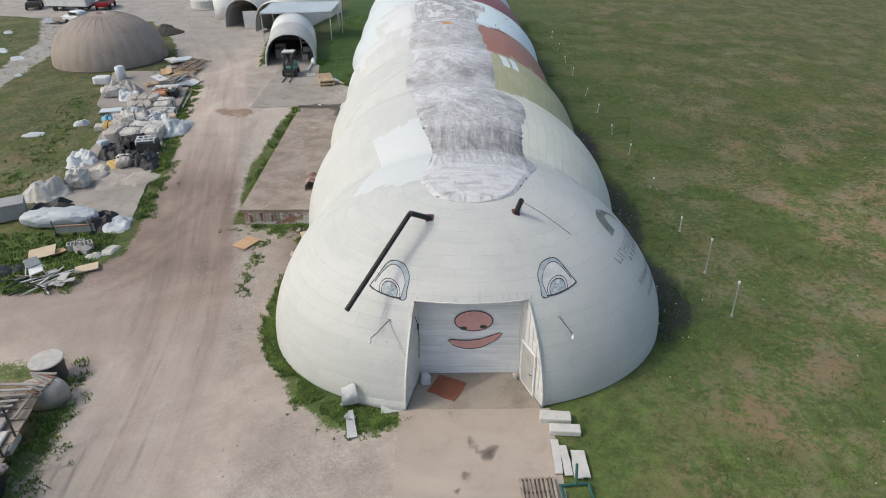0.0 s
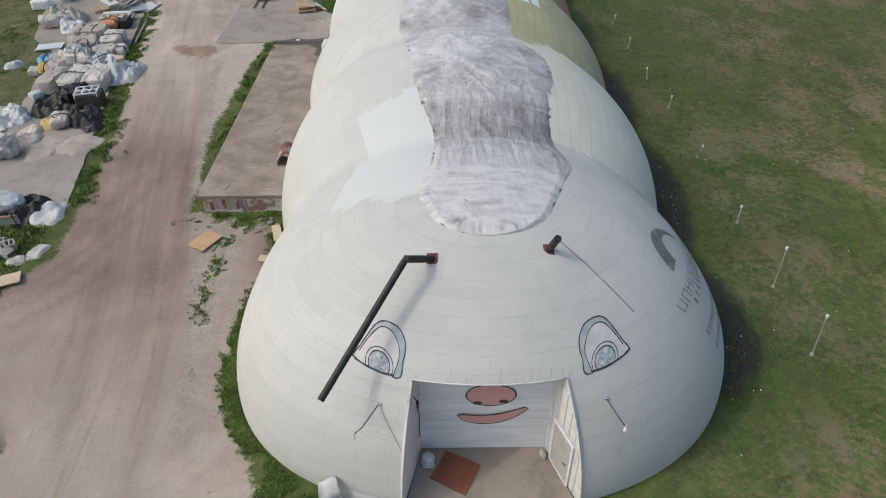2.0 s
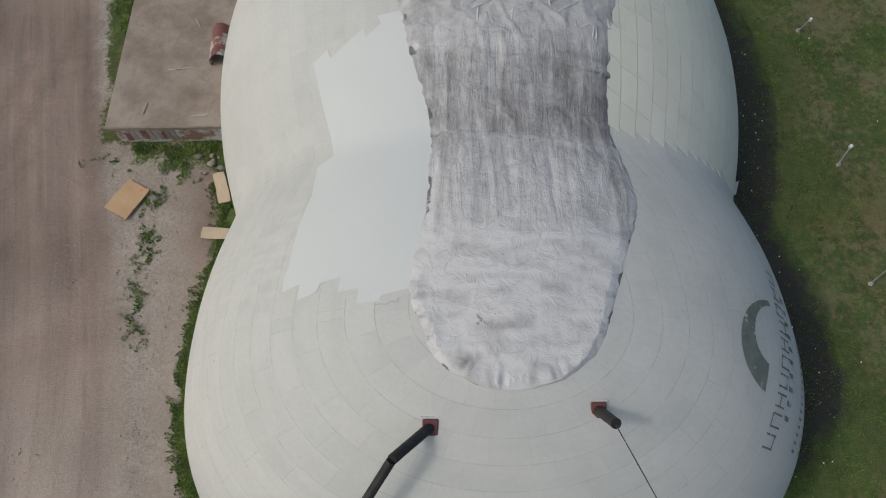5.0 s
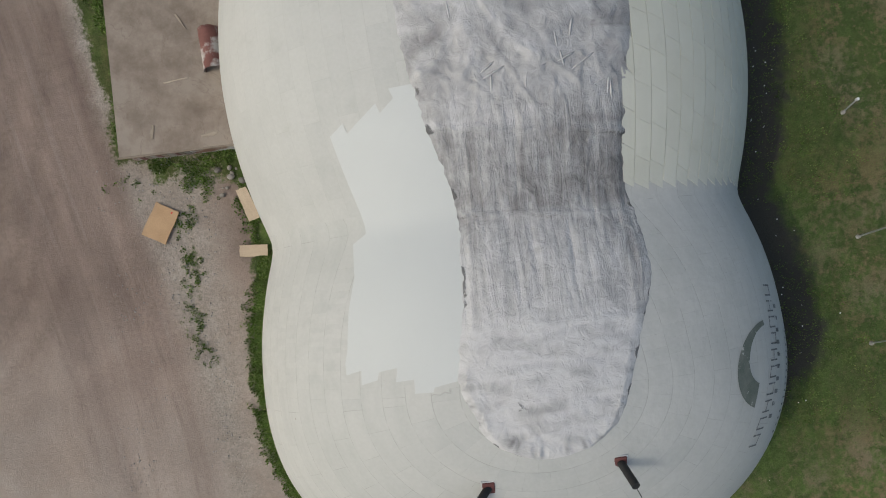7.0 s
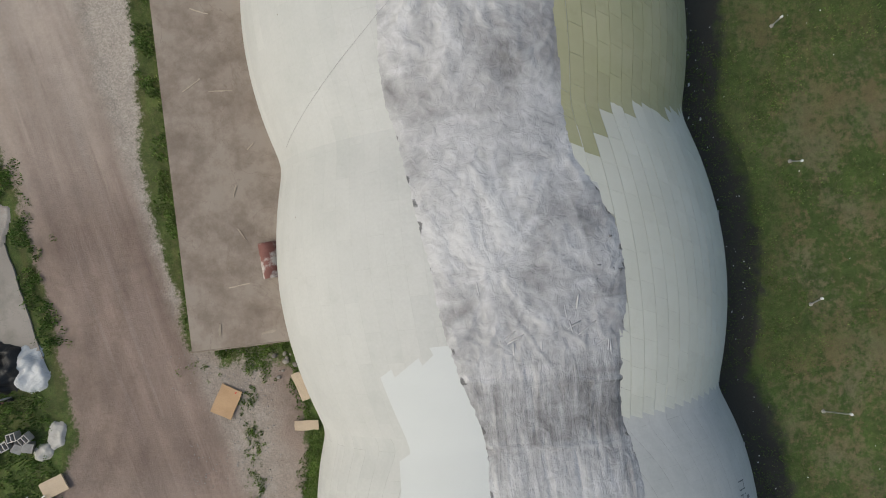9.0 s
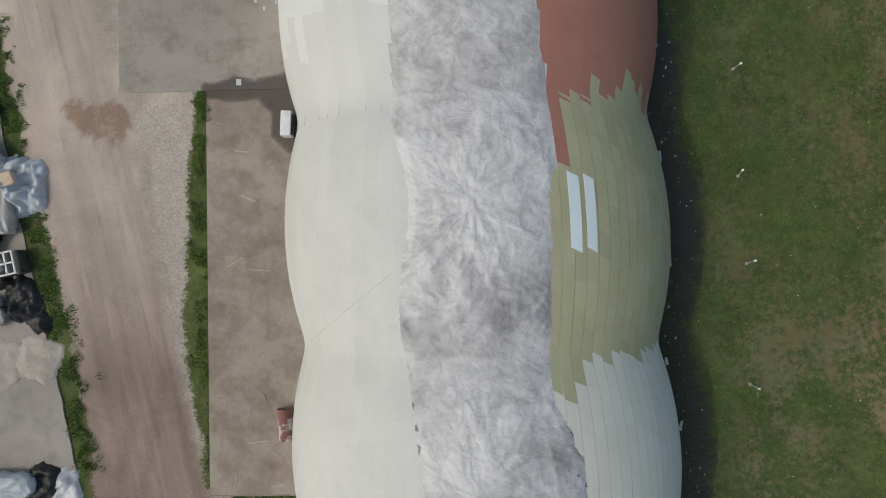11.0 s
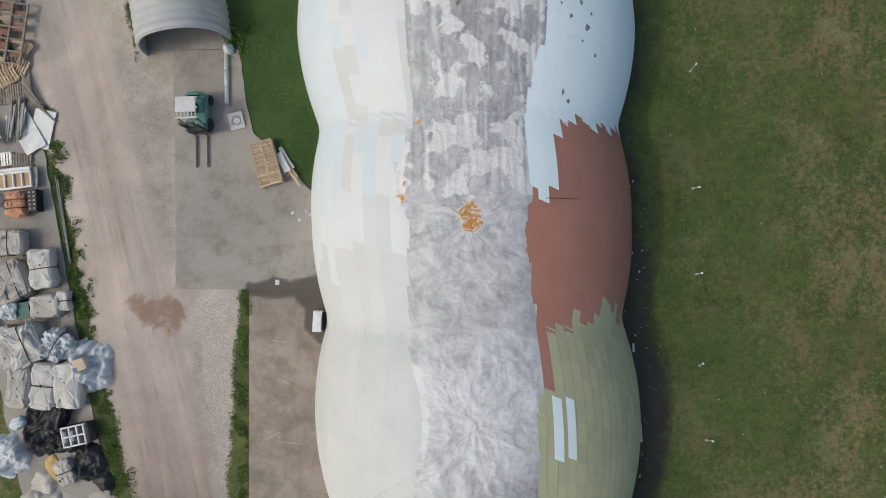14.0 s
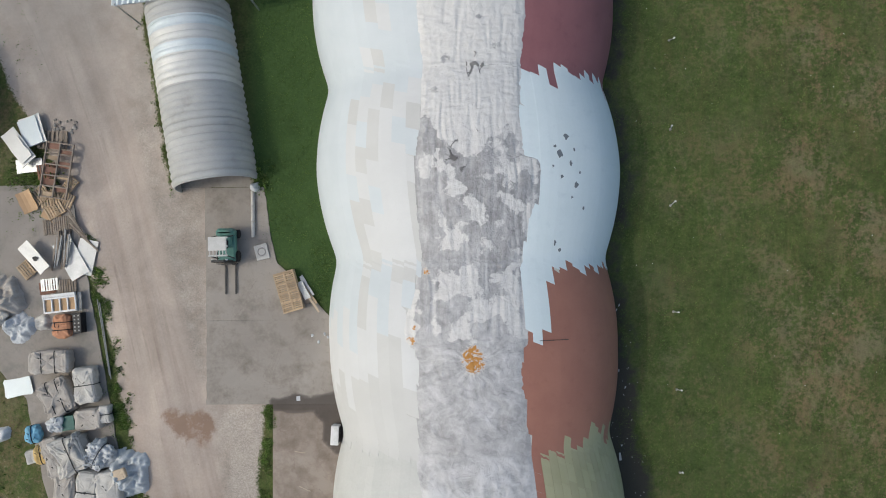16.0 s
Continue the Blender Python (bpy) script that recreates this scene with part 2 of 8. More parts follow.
def make_shell_mat():
    """White paint on sprayed foam: faint courses of sheets, dirt and drips."""
    n = Nodes("weathered_white_dome_paint")
    uv = n.attr("sheet", "Vector")
    br = n.t.nodes.new("ShaderNodeTexBrick")
    br.inputs["Scale"].default_value = 1.0
    br.inputs["Brick Width"].default_value, br.inputs["Row Height"].default_value = 2.2, 0.62
    br.inputs["Mortar Size"].default_value, br.inputs["Mortar Smooth"].default_value = 0.012, 0.6
    n.put(uv, br.inputs["Vector"])
    br.inputs["Color1"].default_value, br.inputs["Color2"].default_value, br.inputs["Mortar"].default_value = (0.925, 0.93, 0.935, 1), (1, 1, 1, 1), (0.93, 0.93, 0.93, 1)
    joint = n.math("MULTIPLY", n.math("MULTIPLY", br.outputs["Fac"], n.ramp(n.noise(1.9, 5, 0.72), 0.38, 0.58)), n.attr("joints"))
    col = n.mix(n.ramp(n.noise(0.22, 4), 0.38, 0.62), (0.465, 0.468, 0.445), (0.505, 0.505, 0.482))
    col = n.mix(n.math("MULTIPLY", n.ramp(n.noise(0.6, 7, 0.65), 0.5, 0.8), 0.45), col, (0.415, 0.42, 0.395))
    drip = n.noise(1.4, 5, 0.6, vec=n.stretch((1.0, 1.0, 0.16)))
    col = n.mix(n.math("MULTIPLY", n.ramp(drip, 0.58, 0.8), 0.35), col, (0.39, 0.39, 0.36))
    band = n.noise(1.0, 4, 0.6, vec=n.stretch((0.16, 1.9, 1.0), uv))
    col = n.mix(n.math("MULTIPLY", n.math("MULTIPLY", n.ramp(band, 0.46, 0.66), n.attr("joints")), 0.32), col, (0.40, 0.407, 0.387))
    pan = n.t.nodes.new("ShaderNodeMix")
    pan.data_type, pan.blend_type = "RGBA", "MULTIPLY"
    n.put(n.math("ADD", 0.25, n.math("MULTIPLY", n.ramp(n.noise(0.3, 3), 0.35, 0.6), 0.65)), pan.inputs["Factor"])
    n.put(col, pan.inputs[6])
    n.put(br.outputs["Color"], pan.inputs[7])
    col = n.mix(n.math("MULTIPLY", joint, 0.55), pan.outputs[2], (0.29, 0.285, 0.262))
    spot = n.ramp(n.voronoi(0.85), 0.035, 0.02)
    col = n.mix(n.math("MULTIPLY", spot, n.ramp(n.noise(0.4, 2), 0.5, 0.6)), col, (0.28, 0.26, 0.23))
    fine = n.noise(9.0, 5, 0.6)
    col = n.vary(col, n.ramp(fine, 0.3, 0.7), 0.03)
    h = n.math("SUBTRACT", n.math("ADD", n.math("MULTIPLY", n.noise(1.6, 4), 1.5), n.math("MULTIPLY", fine, 0.25)), n.math("MULTIPLY", joint, 0.5))
    return n.done(col, 0.62, h, 0.28, 0.05)


def make_tile_mat(name, c1, c2, amount=0.07, rough=0.6, edge=None):
    n = Nodes(name)
    col = n.mix(n.ramp(n.noise(0.5, 5, 0.6), 0.38, 0.64), c1, c2)
    col = n.vary(col, n.rand(), amount)
    drip = n.noise(1.6, 5, 0.6, vec=n.stretch((1.0, 1.0, 0.2)))
    col = n.mix(n.math("MULTIPLY", n.ramp(drip, 0.58, 0.8), 0.3), col, edge or (0.40, 0.39, 0.34))
    fine = n.noise(8.0, 5)
    return n.done(col, rough, n.math("ADD", fine, n.noise(2.2, 3)), 0.2, 0.03)


def make_cover_mat():
    """Grey coating: grime streaks and painted fold shading in its tone, white repairs, black tears and orange foam."""
    n = Nodes("wrinkled_grey_roof_coating")
    fine, mid = n.noise(9.0, 6, 0.65, distort=0.8), n.noise(2.4, 6, 0.6, distort=1.0)
    lv = n.math("ADD", n.attr("level"), n.math("ADD", n.math("MULTIPLY", n.math("SUBTRACT", mid, 0.5), 0.70), n.math("MULTIPLY", n.math("SUBTRACT", fine, 0.5), 0.22)))
    hair = n.noise(1.0, 6, 0.7, vec=n.stretch((6.0, 0.75, 1.0)), distort=1.1)
    ray = n.noise(0.9, 4, 0.62, vec=n.attr("burst", "Vector"), distort=0.5)
    crease = n.math("ABSOLUTE", n.math("SUBTRACT", n.noise(0.8, 3, 0.5, vec=n.attr("burst", "Vector"), distort=0.7), 0.5))
    blot = n.noise(1.1, 5, 0.6, distort=0.6)
    lv = n.math("ADD", lv, n.math("MULTIPLY", n.math("MULTIPLY", n.math("SUBTRACT", hair, 0.5), 1.15), n.attr("fibre")))
    lv = n.math("ADD", lv, n.math("MULTIPLY", n.math("MULTIPLY", n.math("SUBTRACT", ray, 0.5), 0.9), n.attr("rays")))
    lv = n.math("ADD", lv, n.math("MULTIPLY", n.math("SUBTRACT", blot, 0.5), 0.75))
    col = n.mix(n.ramp(lv, 0.1, 1.05), (0.155, 0.15, 0.15), (0.53, 0.525, 0.525))
    isw = n.ramp(n.math("ADD", n.attr("pale"), n.math("MULTIPLY", n.math("SUBTRACT", n.noise(3.4, 4, 0.6, distort=0.8), 0.5), 0.7)), 0.46, 0.56)
    col = n.mix(isw, col, n.mix(n.ramp(mid, 0.35, 0.65), (0.52, 0.51, 0.495), (0.60, 0.59, 0.57)))
    torn = n.ramp(n.math("ADD", n.attr("crack"), n.math("MULTIPLY", n.math("SUBTRACT", n.noise(7.0, 4, 0.6, distort=1.5), 0.5), 0.9)), 0.45, 0.75)
    col = n.mix(n.math("MULTIPLY", torn, 0.8), col, (0.075, 0.07, 0.068))
    ragged = n.math("ADD", n.attr("foam"), n.math("MULTIPLY", n.math("SUBTRACT", n.noise(3.2, 4, distort=1.5), 0.5), 1.1))
    foam = n.math("MULTIPLY", n.ramp(ragged, 0.47, 0.55), n.ramp(n.noise(1.7, 4, 0.6, distort=2.2), 0.57, 0.49))
    col = n.mix(n.math("MULTIPLY", n.ramp(ragged, 0.36, 0.46), 0.7), col, (0.55, 0.53, 0.50))
    col = n.mix(foam, col, n.mix(n.noise(6.0), (0.36, 0.15, 0.028), (0.50, 0.25, 0.06)))
    h = n.math("ADD", n.math("ADD", n.math("MULTIPLY", mid, 1.2), n.math("MULTIPLY", fine, 0.25)), n.math("ADD", n.math("MULTIPLY", n.attr("strand"), 0.5), n.math("MULTIPLY", torn, -0.5)))
    folds = n.math("SUBTRACT", n.math("MULTIPLY", ray, 0.8), n.math("MULTIPLY", crease, 0.3))
    h = n.math("ADD", h, n.math("ADD", n.math("MULTIPLY", folds, n.attr("rays")), n.math("MULTIPLY", n.math("MULTIPLY", hair, 1.0), n.attr("fibre"))))
    return n.done(col, 0.52, h, 0.9, 0.05)


M_GROUND = make_ground_mat()
M_CONC = make_concrete("yard_concrete", (0.265, 0.237, 0.208), (0.315, 0.284, 0.250), (0.190, 0.165, 0.140), 0.46, 0.68)
M_DOCK = make_concrete("dock_concrete", (0.300, 0.255, 0.213), (0.258, 0.214, 0.175), (0.175, 0.136, 0.108), 0.43, 0.70)
M_APRON = make_concrete("front_apron_concrete", (0.39, 0.325, 0.27), (0.355, 0.295, 0.245), (0.29, 0.235, 0.19), 0.55, 0.8)
M_FLOOR = make_concrete("recess_floor_concrete", (0.33, 0.28, 0.23), (0.27, 0.235, 0.195), (0.19, 0.16, 0.13), 0.5, 0.75)
M_PAD = make_concrete("storage_pad_concrete", (0.30, 0.268, 0.237), (0.268, 0.24, 0.21), (0.20, 0.19, 0.165))
M_SHELL, M_COVER = make_shell_mat(), make_cover_mat()
M_CREAM = make_tile_mat("cream_painted_sheet", (0.55, 0.55, 0.475), (0.58, 0.58, 0.51), 0.03, edge=(0.42, 0.41, 0.34))
M_OLIVE = make_tile_mat("olive_painted_sheet", (0.35, 0.345, 0.205), (0.385, 0.37, 0.235), 0.06, edge=(0.22, 0.21, 0.11))
M_RED = make_tile_mat("rust_red_painted_sheet", (0.315, 0.145, 0.105), (0.35, 0.165, 0.118), 0.012, 0.5, edge=(0.17, 0.065, 0.045))
M_BLUE = make_tile_mat("pale_blue_painted_sheet", (0.615, 0.69, 0.70), (0.64, 0.71, 0.722), 0.012, edge=(0.42, 0.50, 0.54))
M_MAROON = make_tile_mat("maroon_painted_sheet", (0.235, 0.10, 0.108), (0.265, 0.115, 0.122), 0.012, edge=(0.12, 0.045, 0.048))
M_WHITE_A = make_tile_mat("white_painted_sheet", (0.515, 0.52, 0.515), (0.54, 0.545, 0.54), 0.015, edge=(0.55, 0.55, 0.53))
M_WHITE_B = make_tile_mat("bluish_white_sheet", (0.475, 0.515, 0.53), (0.505, 0.54, 0.555), 0.015, edge=(0.5, 0.53, 0.53))
M_WHITE_C = make_tile_mat("greyed_white_sheet", (0.465, 0.465, 0.45), (0.49, 0.49, 0.475), 0.02, edge=(0.46, 0.455, 0.42))
M_PATCH = plain("fresh_white_patch", (0.515, 0.533, 0.525), (0.53, 0.548, 0.54), 0.4, 60, 0.55, 0.03, 0.004, (0.535, 0.555, 0.54), 0.55, 0.9)
def make_siding_mat():
    """White lap siding, streaked along the boards, grimy at the laps."""
    n = Nodes("white_siding")
    streak = n.noise(1.0, 5, 0.6, vec=n.stretch((0.7, 1.0, 9.0)))
    col = n.mix(n.ramp(streak, 0.36, 0.66), (0.56, 0.57, 0.575), (0.69, 0.695, 0.695))
    col = n.mix(n.math("MULTIPLY", n.ramp(n.noise(0.9, 6, 0.65), 0.52, 0.75), 0.5), col, (0.47, 0.47, 0.46))
    col = n.vary(col, n.rand(), 0.06)
    return n.done(col, 0.5, n.noise(14.0, 3), 0.05, 0.01)


M_SIDING = make_siding_mat()
M_WALLW = plain("white_jamb_board", (0.54, 0.54, 0.525), (0.62, 0.62, 0.60), 1.2, 20, 0.6, 0.15, 0.01, (0.28, 0.265, 0.235), 0.55, 0.78, 1.8)
M_FLAP = cloth("torn_grey_membrane", (0.40, 0.40, 0.385), (0.48, 0.48, 0.465), (0.24, 0.235, 0.215), 0.65, 2.0)
M_TAN = plain("dusty_tan_sheet", (0.30, 0.262, 0.225), (0.37, 0.33, 0.29), 0.8, 18, 0.8, 0.3, 0.02, (0.43, 0.40, 0.365), 0.55, 0.75, 0.9)
M_WELT = plain("pale_folded_coating", (0.40, 0.395, 0.395), (0.50, 0.495, 0.495), 2.0, 20, 0.55, 0.3, 0.02, (0.26, 0.255, 0.255), 0.55, 0.75, 3.0)
M_PINK = plain("faded_pink_paint", (0.50, 0.27, 0.255), (0.55, 0.31, 0.29), 2.0, 25, 0.6, 0.1)
M_INK = plain("black_line_paint", (0.03, 0.03, 0.032), (0.07, 0.07, 0.07), 3.0, 25, 0.6, 0.1)
M_EYE_W = plain("pale_eye_paint", (0.47, 0.468, 0.46), (0.55, 0.545, 0.535), 2.5, 25, 0.6, 0.1, dirt=(0.42, 0.42, 0.42))
M_EYE_B = plain("blue_grey_eye_paint", (0.27, 0.32, 0.345), (0.36, 0.40, 0.42), 3.5, 25, 0.6, 0.1, dirt=(0.42, 0.44, 0.45))
M_IRIS = plain("mottled_blue_iris_paint", (0.20, 0.26, 0.29), (0.50, 0.52, 0.52), 9.0, 30, 0.6, 0.1, dirt=(0.06, 0.065, 0.07), dirt_lo=0.60, dirt_hi=0.66, dirt_scale=9.0)
M_GRIME = plain("grey_green_drip_grime", (0.39, 0.392, 0.365), (0.44, 0.442, 0.415), 3.0, 25, 0.8, 0.1)
M_LOGO = plain("faded_dark_green_paint", (0.115, 0.135, 0.115), (0.17, 0.185, 0.16), 2.5, 25, 0.6, 0.1, dirt=(0.46, 0.46, 0.44), dirt_lo=0.6, dirt_hi=0.66, dirt_scale=3.0)
M_LETTER = plain("faded_black_lettering", (0.10, 0.105, 0.11), (0.19, 0.195, 0.20), 3.0, 25, 0.6, 0.1, dirt=(0.46, 0.46, 0.45), dirt_lo=0.55, dirt_hi=0.65, dirt_scale=4.0)
M_BLACK = plain("black_rubber_pipe", (0.012, 0.012, 0.012), (0.028, 0.027, 0.026), 4.0, 40, 0.5, 0.2)
M_FLASH = plain("maroon_flashing", (0.105, 0.038, 0.036), (0.14, 0.055, 0.05), 4.0, 40, 0.6, 0.2)
M_GALV = plain("galvanised_steel", (0.40, 0.41, 0.41), (0.50, 0.51, 0.51), 2.0, 30, 0.45, 0.1, metal=0.7)
M_HUT = plain("grey_corrugated_steel", (0.36, 0.36, 0.345), (0.41, 0.41, 0.395), 0.5, 20, 0.6, 0.15, 0.01, (0.29, 0.28, 0.26), 0.55, 0.8, metal=0.08)
M_HUT_L = plain("pale_corrugated_steel", (0.52, 0.515, 0.49), (0.58, 0.575, 0.55), 0.5, 20, 0.5, 0.15, metal=0.2)
M_HUT_B = plain("bluish_corrugated_steel", (0.50, 0.55, 0.56), (0.56, 0.60, 0.61), 0.5, 20, 0.5, 0.15, metal=0.2)
M_DARKMETAL = plain("dark_grimy_metal", (0.035, 0.035, 0.035), (0.07, 0.066, 0.06), 2.0, 30, 0.6, 0.2, 0.01, (0.12, 0.08, 0.05), 0.6, 0.8)
M_WOOD = plain("raw_pallet_wood", (0.46, 0.345, 0.225), (0.39, 0.285, 0.185), 3.0, 30, 0.8, 0.3, 0.01, (0.22, 0.16, 0.11), 0.58, 0.8, 2.0, vary=0.2)
M_WOOD_OLD = plain("weathered_wood", (0.22, 0.175, 0.135), (0.28, 0.235, 0.19), 3.0, 30, 0.85, 0.3, 0.01, (0.13, 0.10, 0.08), 0.56, 0.8, 2.0, vary=0.2)
M_WOOD_RED = plain("red_brown_wood", (0.20, 0.105, 0.07), (0.25, 0.14, 0.10), 3.0, 30, 0.85, 0.3, 0.01, (0.12, 0.07, 0.05), 0.56, 0.8, 2.0, vary=0.15)
M_JOINT_C = plain("grimy_cream_joint", (0.36, 0.355, 0.30), (0.44, 0.435, 0.375), 1.1, 20, 0.8, 0.2)
M_JOINT_O = plain("grimy_olive_joint", (0.25, 0.245, 0.14), (0.31, 0.30, 0.185), 1.1, 20, 0.8, 0.2)
M_GREYWOOD = plain("greyed_board", (0.30, 0.275, 0.25), (0.24, 0.218, 0.196), 2.5, 30, 0.85, 0.3, 0.01, (0.16, 0.13, 0.11), 0.55, 0.75, 2.0, vary=0.2)
M_PEEL = plain("bare_dark_substrate", (0.13, 0.15, 0.165), (0.19, 0.205, 0.215), 3.0, 25, 0.8, 0.2)
M_PLY = plain("plywood_sheet", (0.46, 0.305, 0.175), (0.41, 0.265, 0.15), 1.5, 30, 0.75, 0.2, 0.005, (0.30, 0.19, 0.11), 0.6, 0.85)
M_LATH = plain("bleached_lath", (0.40, 0.34, 0.27), (0.34, 0.285, 0.225), 2.5, 30, 0.85, 0.2, 0.005, vary=0.2)
M_CARD = plain("pale_board", (0.50, 0.40, 0.29), (0.45, 0.355, 0.255), 1.5, 30, 0.8, 0.2, 0.005)
M_MAT = plain("red_brown_panel", (0.20, 0.072, 0.042), (0.235, 0.09, 0.054), 1.2, 30, 0.7, 0.2, 0.005, (0.14, 0.055, 0.036), 0.58, 0.8)
M_SLABW = plain("bleached_grey_block", (0.46, 0.44, 0.41), (0.54, 0.52, 0.485), 2.0, 25, 0.8, 0.4, 0.01, (0.30, 0.28, 0.25), 0.55, 0.75, 2.0)
M_BAG_W = cloth("white_fabric_bundle", (0.42, 0.40, 0.365), (0.50, 0.48, 0.44), (0.30, 0.275, 0.24))
M_BAG_G = cloth("grey_beige_fabric_bundle", (0.36, 0.325, 0.285), (0.43, 0.395, 0.35), (0.255, 0.225, 0.19))
M_BAG_B = cloth("pale_blue_tarpaulin", (0.385, 0.415, 0.435), (0.455, 0.48, 0.495), (0.29, 0.305, 0.31), 0.45, 1.0)
M_TARP_W = cloth("crumpled_white_sheeting", (0.44, 0.455, 0.46), (0.54, 0.55, 0.555), (0.33, 0.335, 0.335), 0.45, 1.0, 0.09, 0.04)
M_TARP_K = cloth("black_sheeting", (0.010, 0.010, 0.011), (0.022, 0.022, 0.023), (0.040, 0.039, 0.037), 0.5, 1.2, 0.09, 0.0)
M_ORANGE = cloth("orange_fabric", (0.40, 0.185, 0.10), (0.47, 0.235, 0.135), (0.30, 0.15, 0.09), 0.75, 1.5)
M_YELLOW = cloth("ochre_yellow_fabric", (0.44, 0.30, 0.11), (0.49, 0.35, 0.15), (0.34, 0.25, 0.13), 0.75, 1.5)
M_SKY = cloth("bright_blue_fabric", (0.12, 0.32, 0.46), (0.18, 0.40, 0.53), (0.09, 0.22, 0.33), 0.6, 1.5)
M_GREEN = plain("dark_green_plastic", (0.022, 0.09, 0.075), (0.032, 0.115, 0.095), 2.0, 20, 0.5, 0.1)
M_FORKG = plain("faded_green_machine_paint", (0.075, 0.185, 0.155), (0.095, 0.215, 0.18), 2.0, 20, 0.5, 0.1, dirt=(0.10, 0.12, 0.10))
M_FORKW = plain("dirty_white_machine_paint", (0.45, 0.445, 0.42), (0.52, 0.51, 0.485), 2.0, 20, 0.6, 0.1, dirt=(0.28, 0.26, 0.23))
M_TYRE = plain("tyre_rubber", (0.016, 0.016, 0.016), (0.03, 0.029, 0.028), 4.0, 40, 0.8, 0.3)
M_BROWN_DOME = plain("brown_ribbed_membrane", (0.245, 0.205, 0.175), (0.285, 0.24, 0.205), 0.35, 10, 0.7, 0.25, 0.03, (0.17, 0.135, 0.11), 0.5, 0.8, 0.5)
M_SEAM = plain("dark_membrane_seam", (0.075, 0.06, 0.05), (0.10, 0.08, 0.068), 1.0, 20, 0.8, 0.2)
M_SOIL = plain("dark_soil", (0.05, 0.045, 0.04), (0.08, 0.072, 0.062), 1.2, 12, 0.95, 0.8, 0.08)
M_REDV = plain("red_vehicle_paint", (0.26, 0.012, 0.018), (0.30, 0.02, 0.025), 1.0, 20, 0.35, 0.05)
M_VWHITE = plain("white_vehicle_paint", (0.60, 0.60, 0.59), (0.66, 0.66, 0.65), 1.0, 20, 0.4, 0.05, dirt=(0.45, 0.43, 0.40))
M_RUSTY = plain("rusty_red_white_sheet", (0.15, 0.062, 0.052), (0.20, 0.09, 0.075), 1.0, 20, 0.7, 0.2, 0.01, (0.45, 0.42, 0.39), 0.5, 0.6, 1.2)
M_BLOCKWALL = plain("peeling_white_wall", (0.46, 0.45, 0.425), (0.53, 0.52, 0.50), 1.5, 20, 0.85, 0.4, 0.02, (0.235, 0.135, 0.095), 0.50, 0.58, 0.9)
M_RUBBLE = plain("grey_rubble", (0.34, 0.32, 0.295), (0.42, 0.40, 0.37), 3.0, 20, 0.9, 0.4, 0.02, vary=0.15)
M_STONE = plain("dull_rubble", (0.19, 0.17, 0.15), (0.26, 0.24, 0.215), 3.0, 20, 0.9, 0.4, 0.02, vary=0.3)
M_GREY = plain("grey_painted_metal", (0.25, 0.25, 0.24), (0.30, 0.30, 0.29), 1.5, 20, 0.6, 0.15, dirt=(0.18, 0.165, 0.15))
M_DOORG = plain("grey_door_paint", (0.36, 0.355, 0.335), (0.40, 0.395, 0.375), 1.5, 20, 0.6, 0.1, dirt=(0.28, 0.265, 0.24))
M_LAMPG = plain("lamp_glass_white", (0.70, 0.70, 0.70), (0.76, 0.76, 0.76), 4, 30, 0.3, 0.05)
M_PETAL = plain("white_petals", (0.70, 0.70, 0.68), (0.76, 0.76, 0.74), 4, 30, 0.7, 0.05)


def make_blade_mat(name, c1, c2, c3):
    n = Nodes(name)
    col = n.mix(n.ramp(n.noise(0.5, 4), 0.35, 0.65), c1, c2)
    col = n.mix(n.math("MULTIPLY", n.ramp(n.island(), 0.6, 1.0), 0.7), col, c3)
    return n.done(n.vary(n.vary(col, n.island(), 0.3), n.ramp(n.noise(1.6, 3), 0.35, 0.65), 0.3), 0.8)


M_BLADE = make_blade_mat("fresh_weed_green", (0.080, 0.145, 0.024), (0.125, 0.200, 0.038), (0.21, 0.215, 0.09))
M_LAWN = make_blade_mat("lawn_blades", (0.070, 0.136, 0.022), (0.096, 0.156, 0.030), (0.150, 0.152, 0.058))


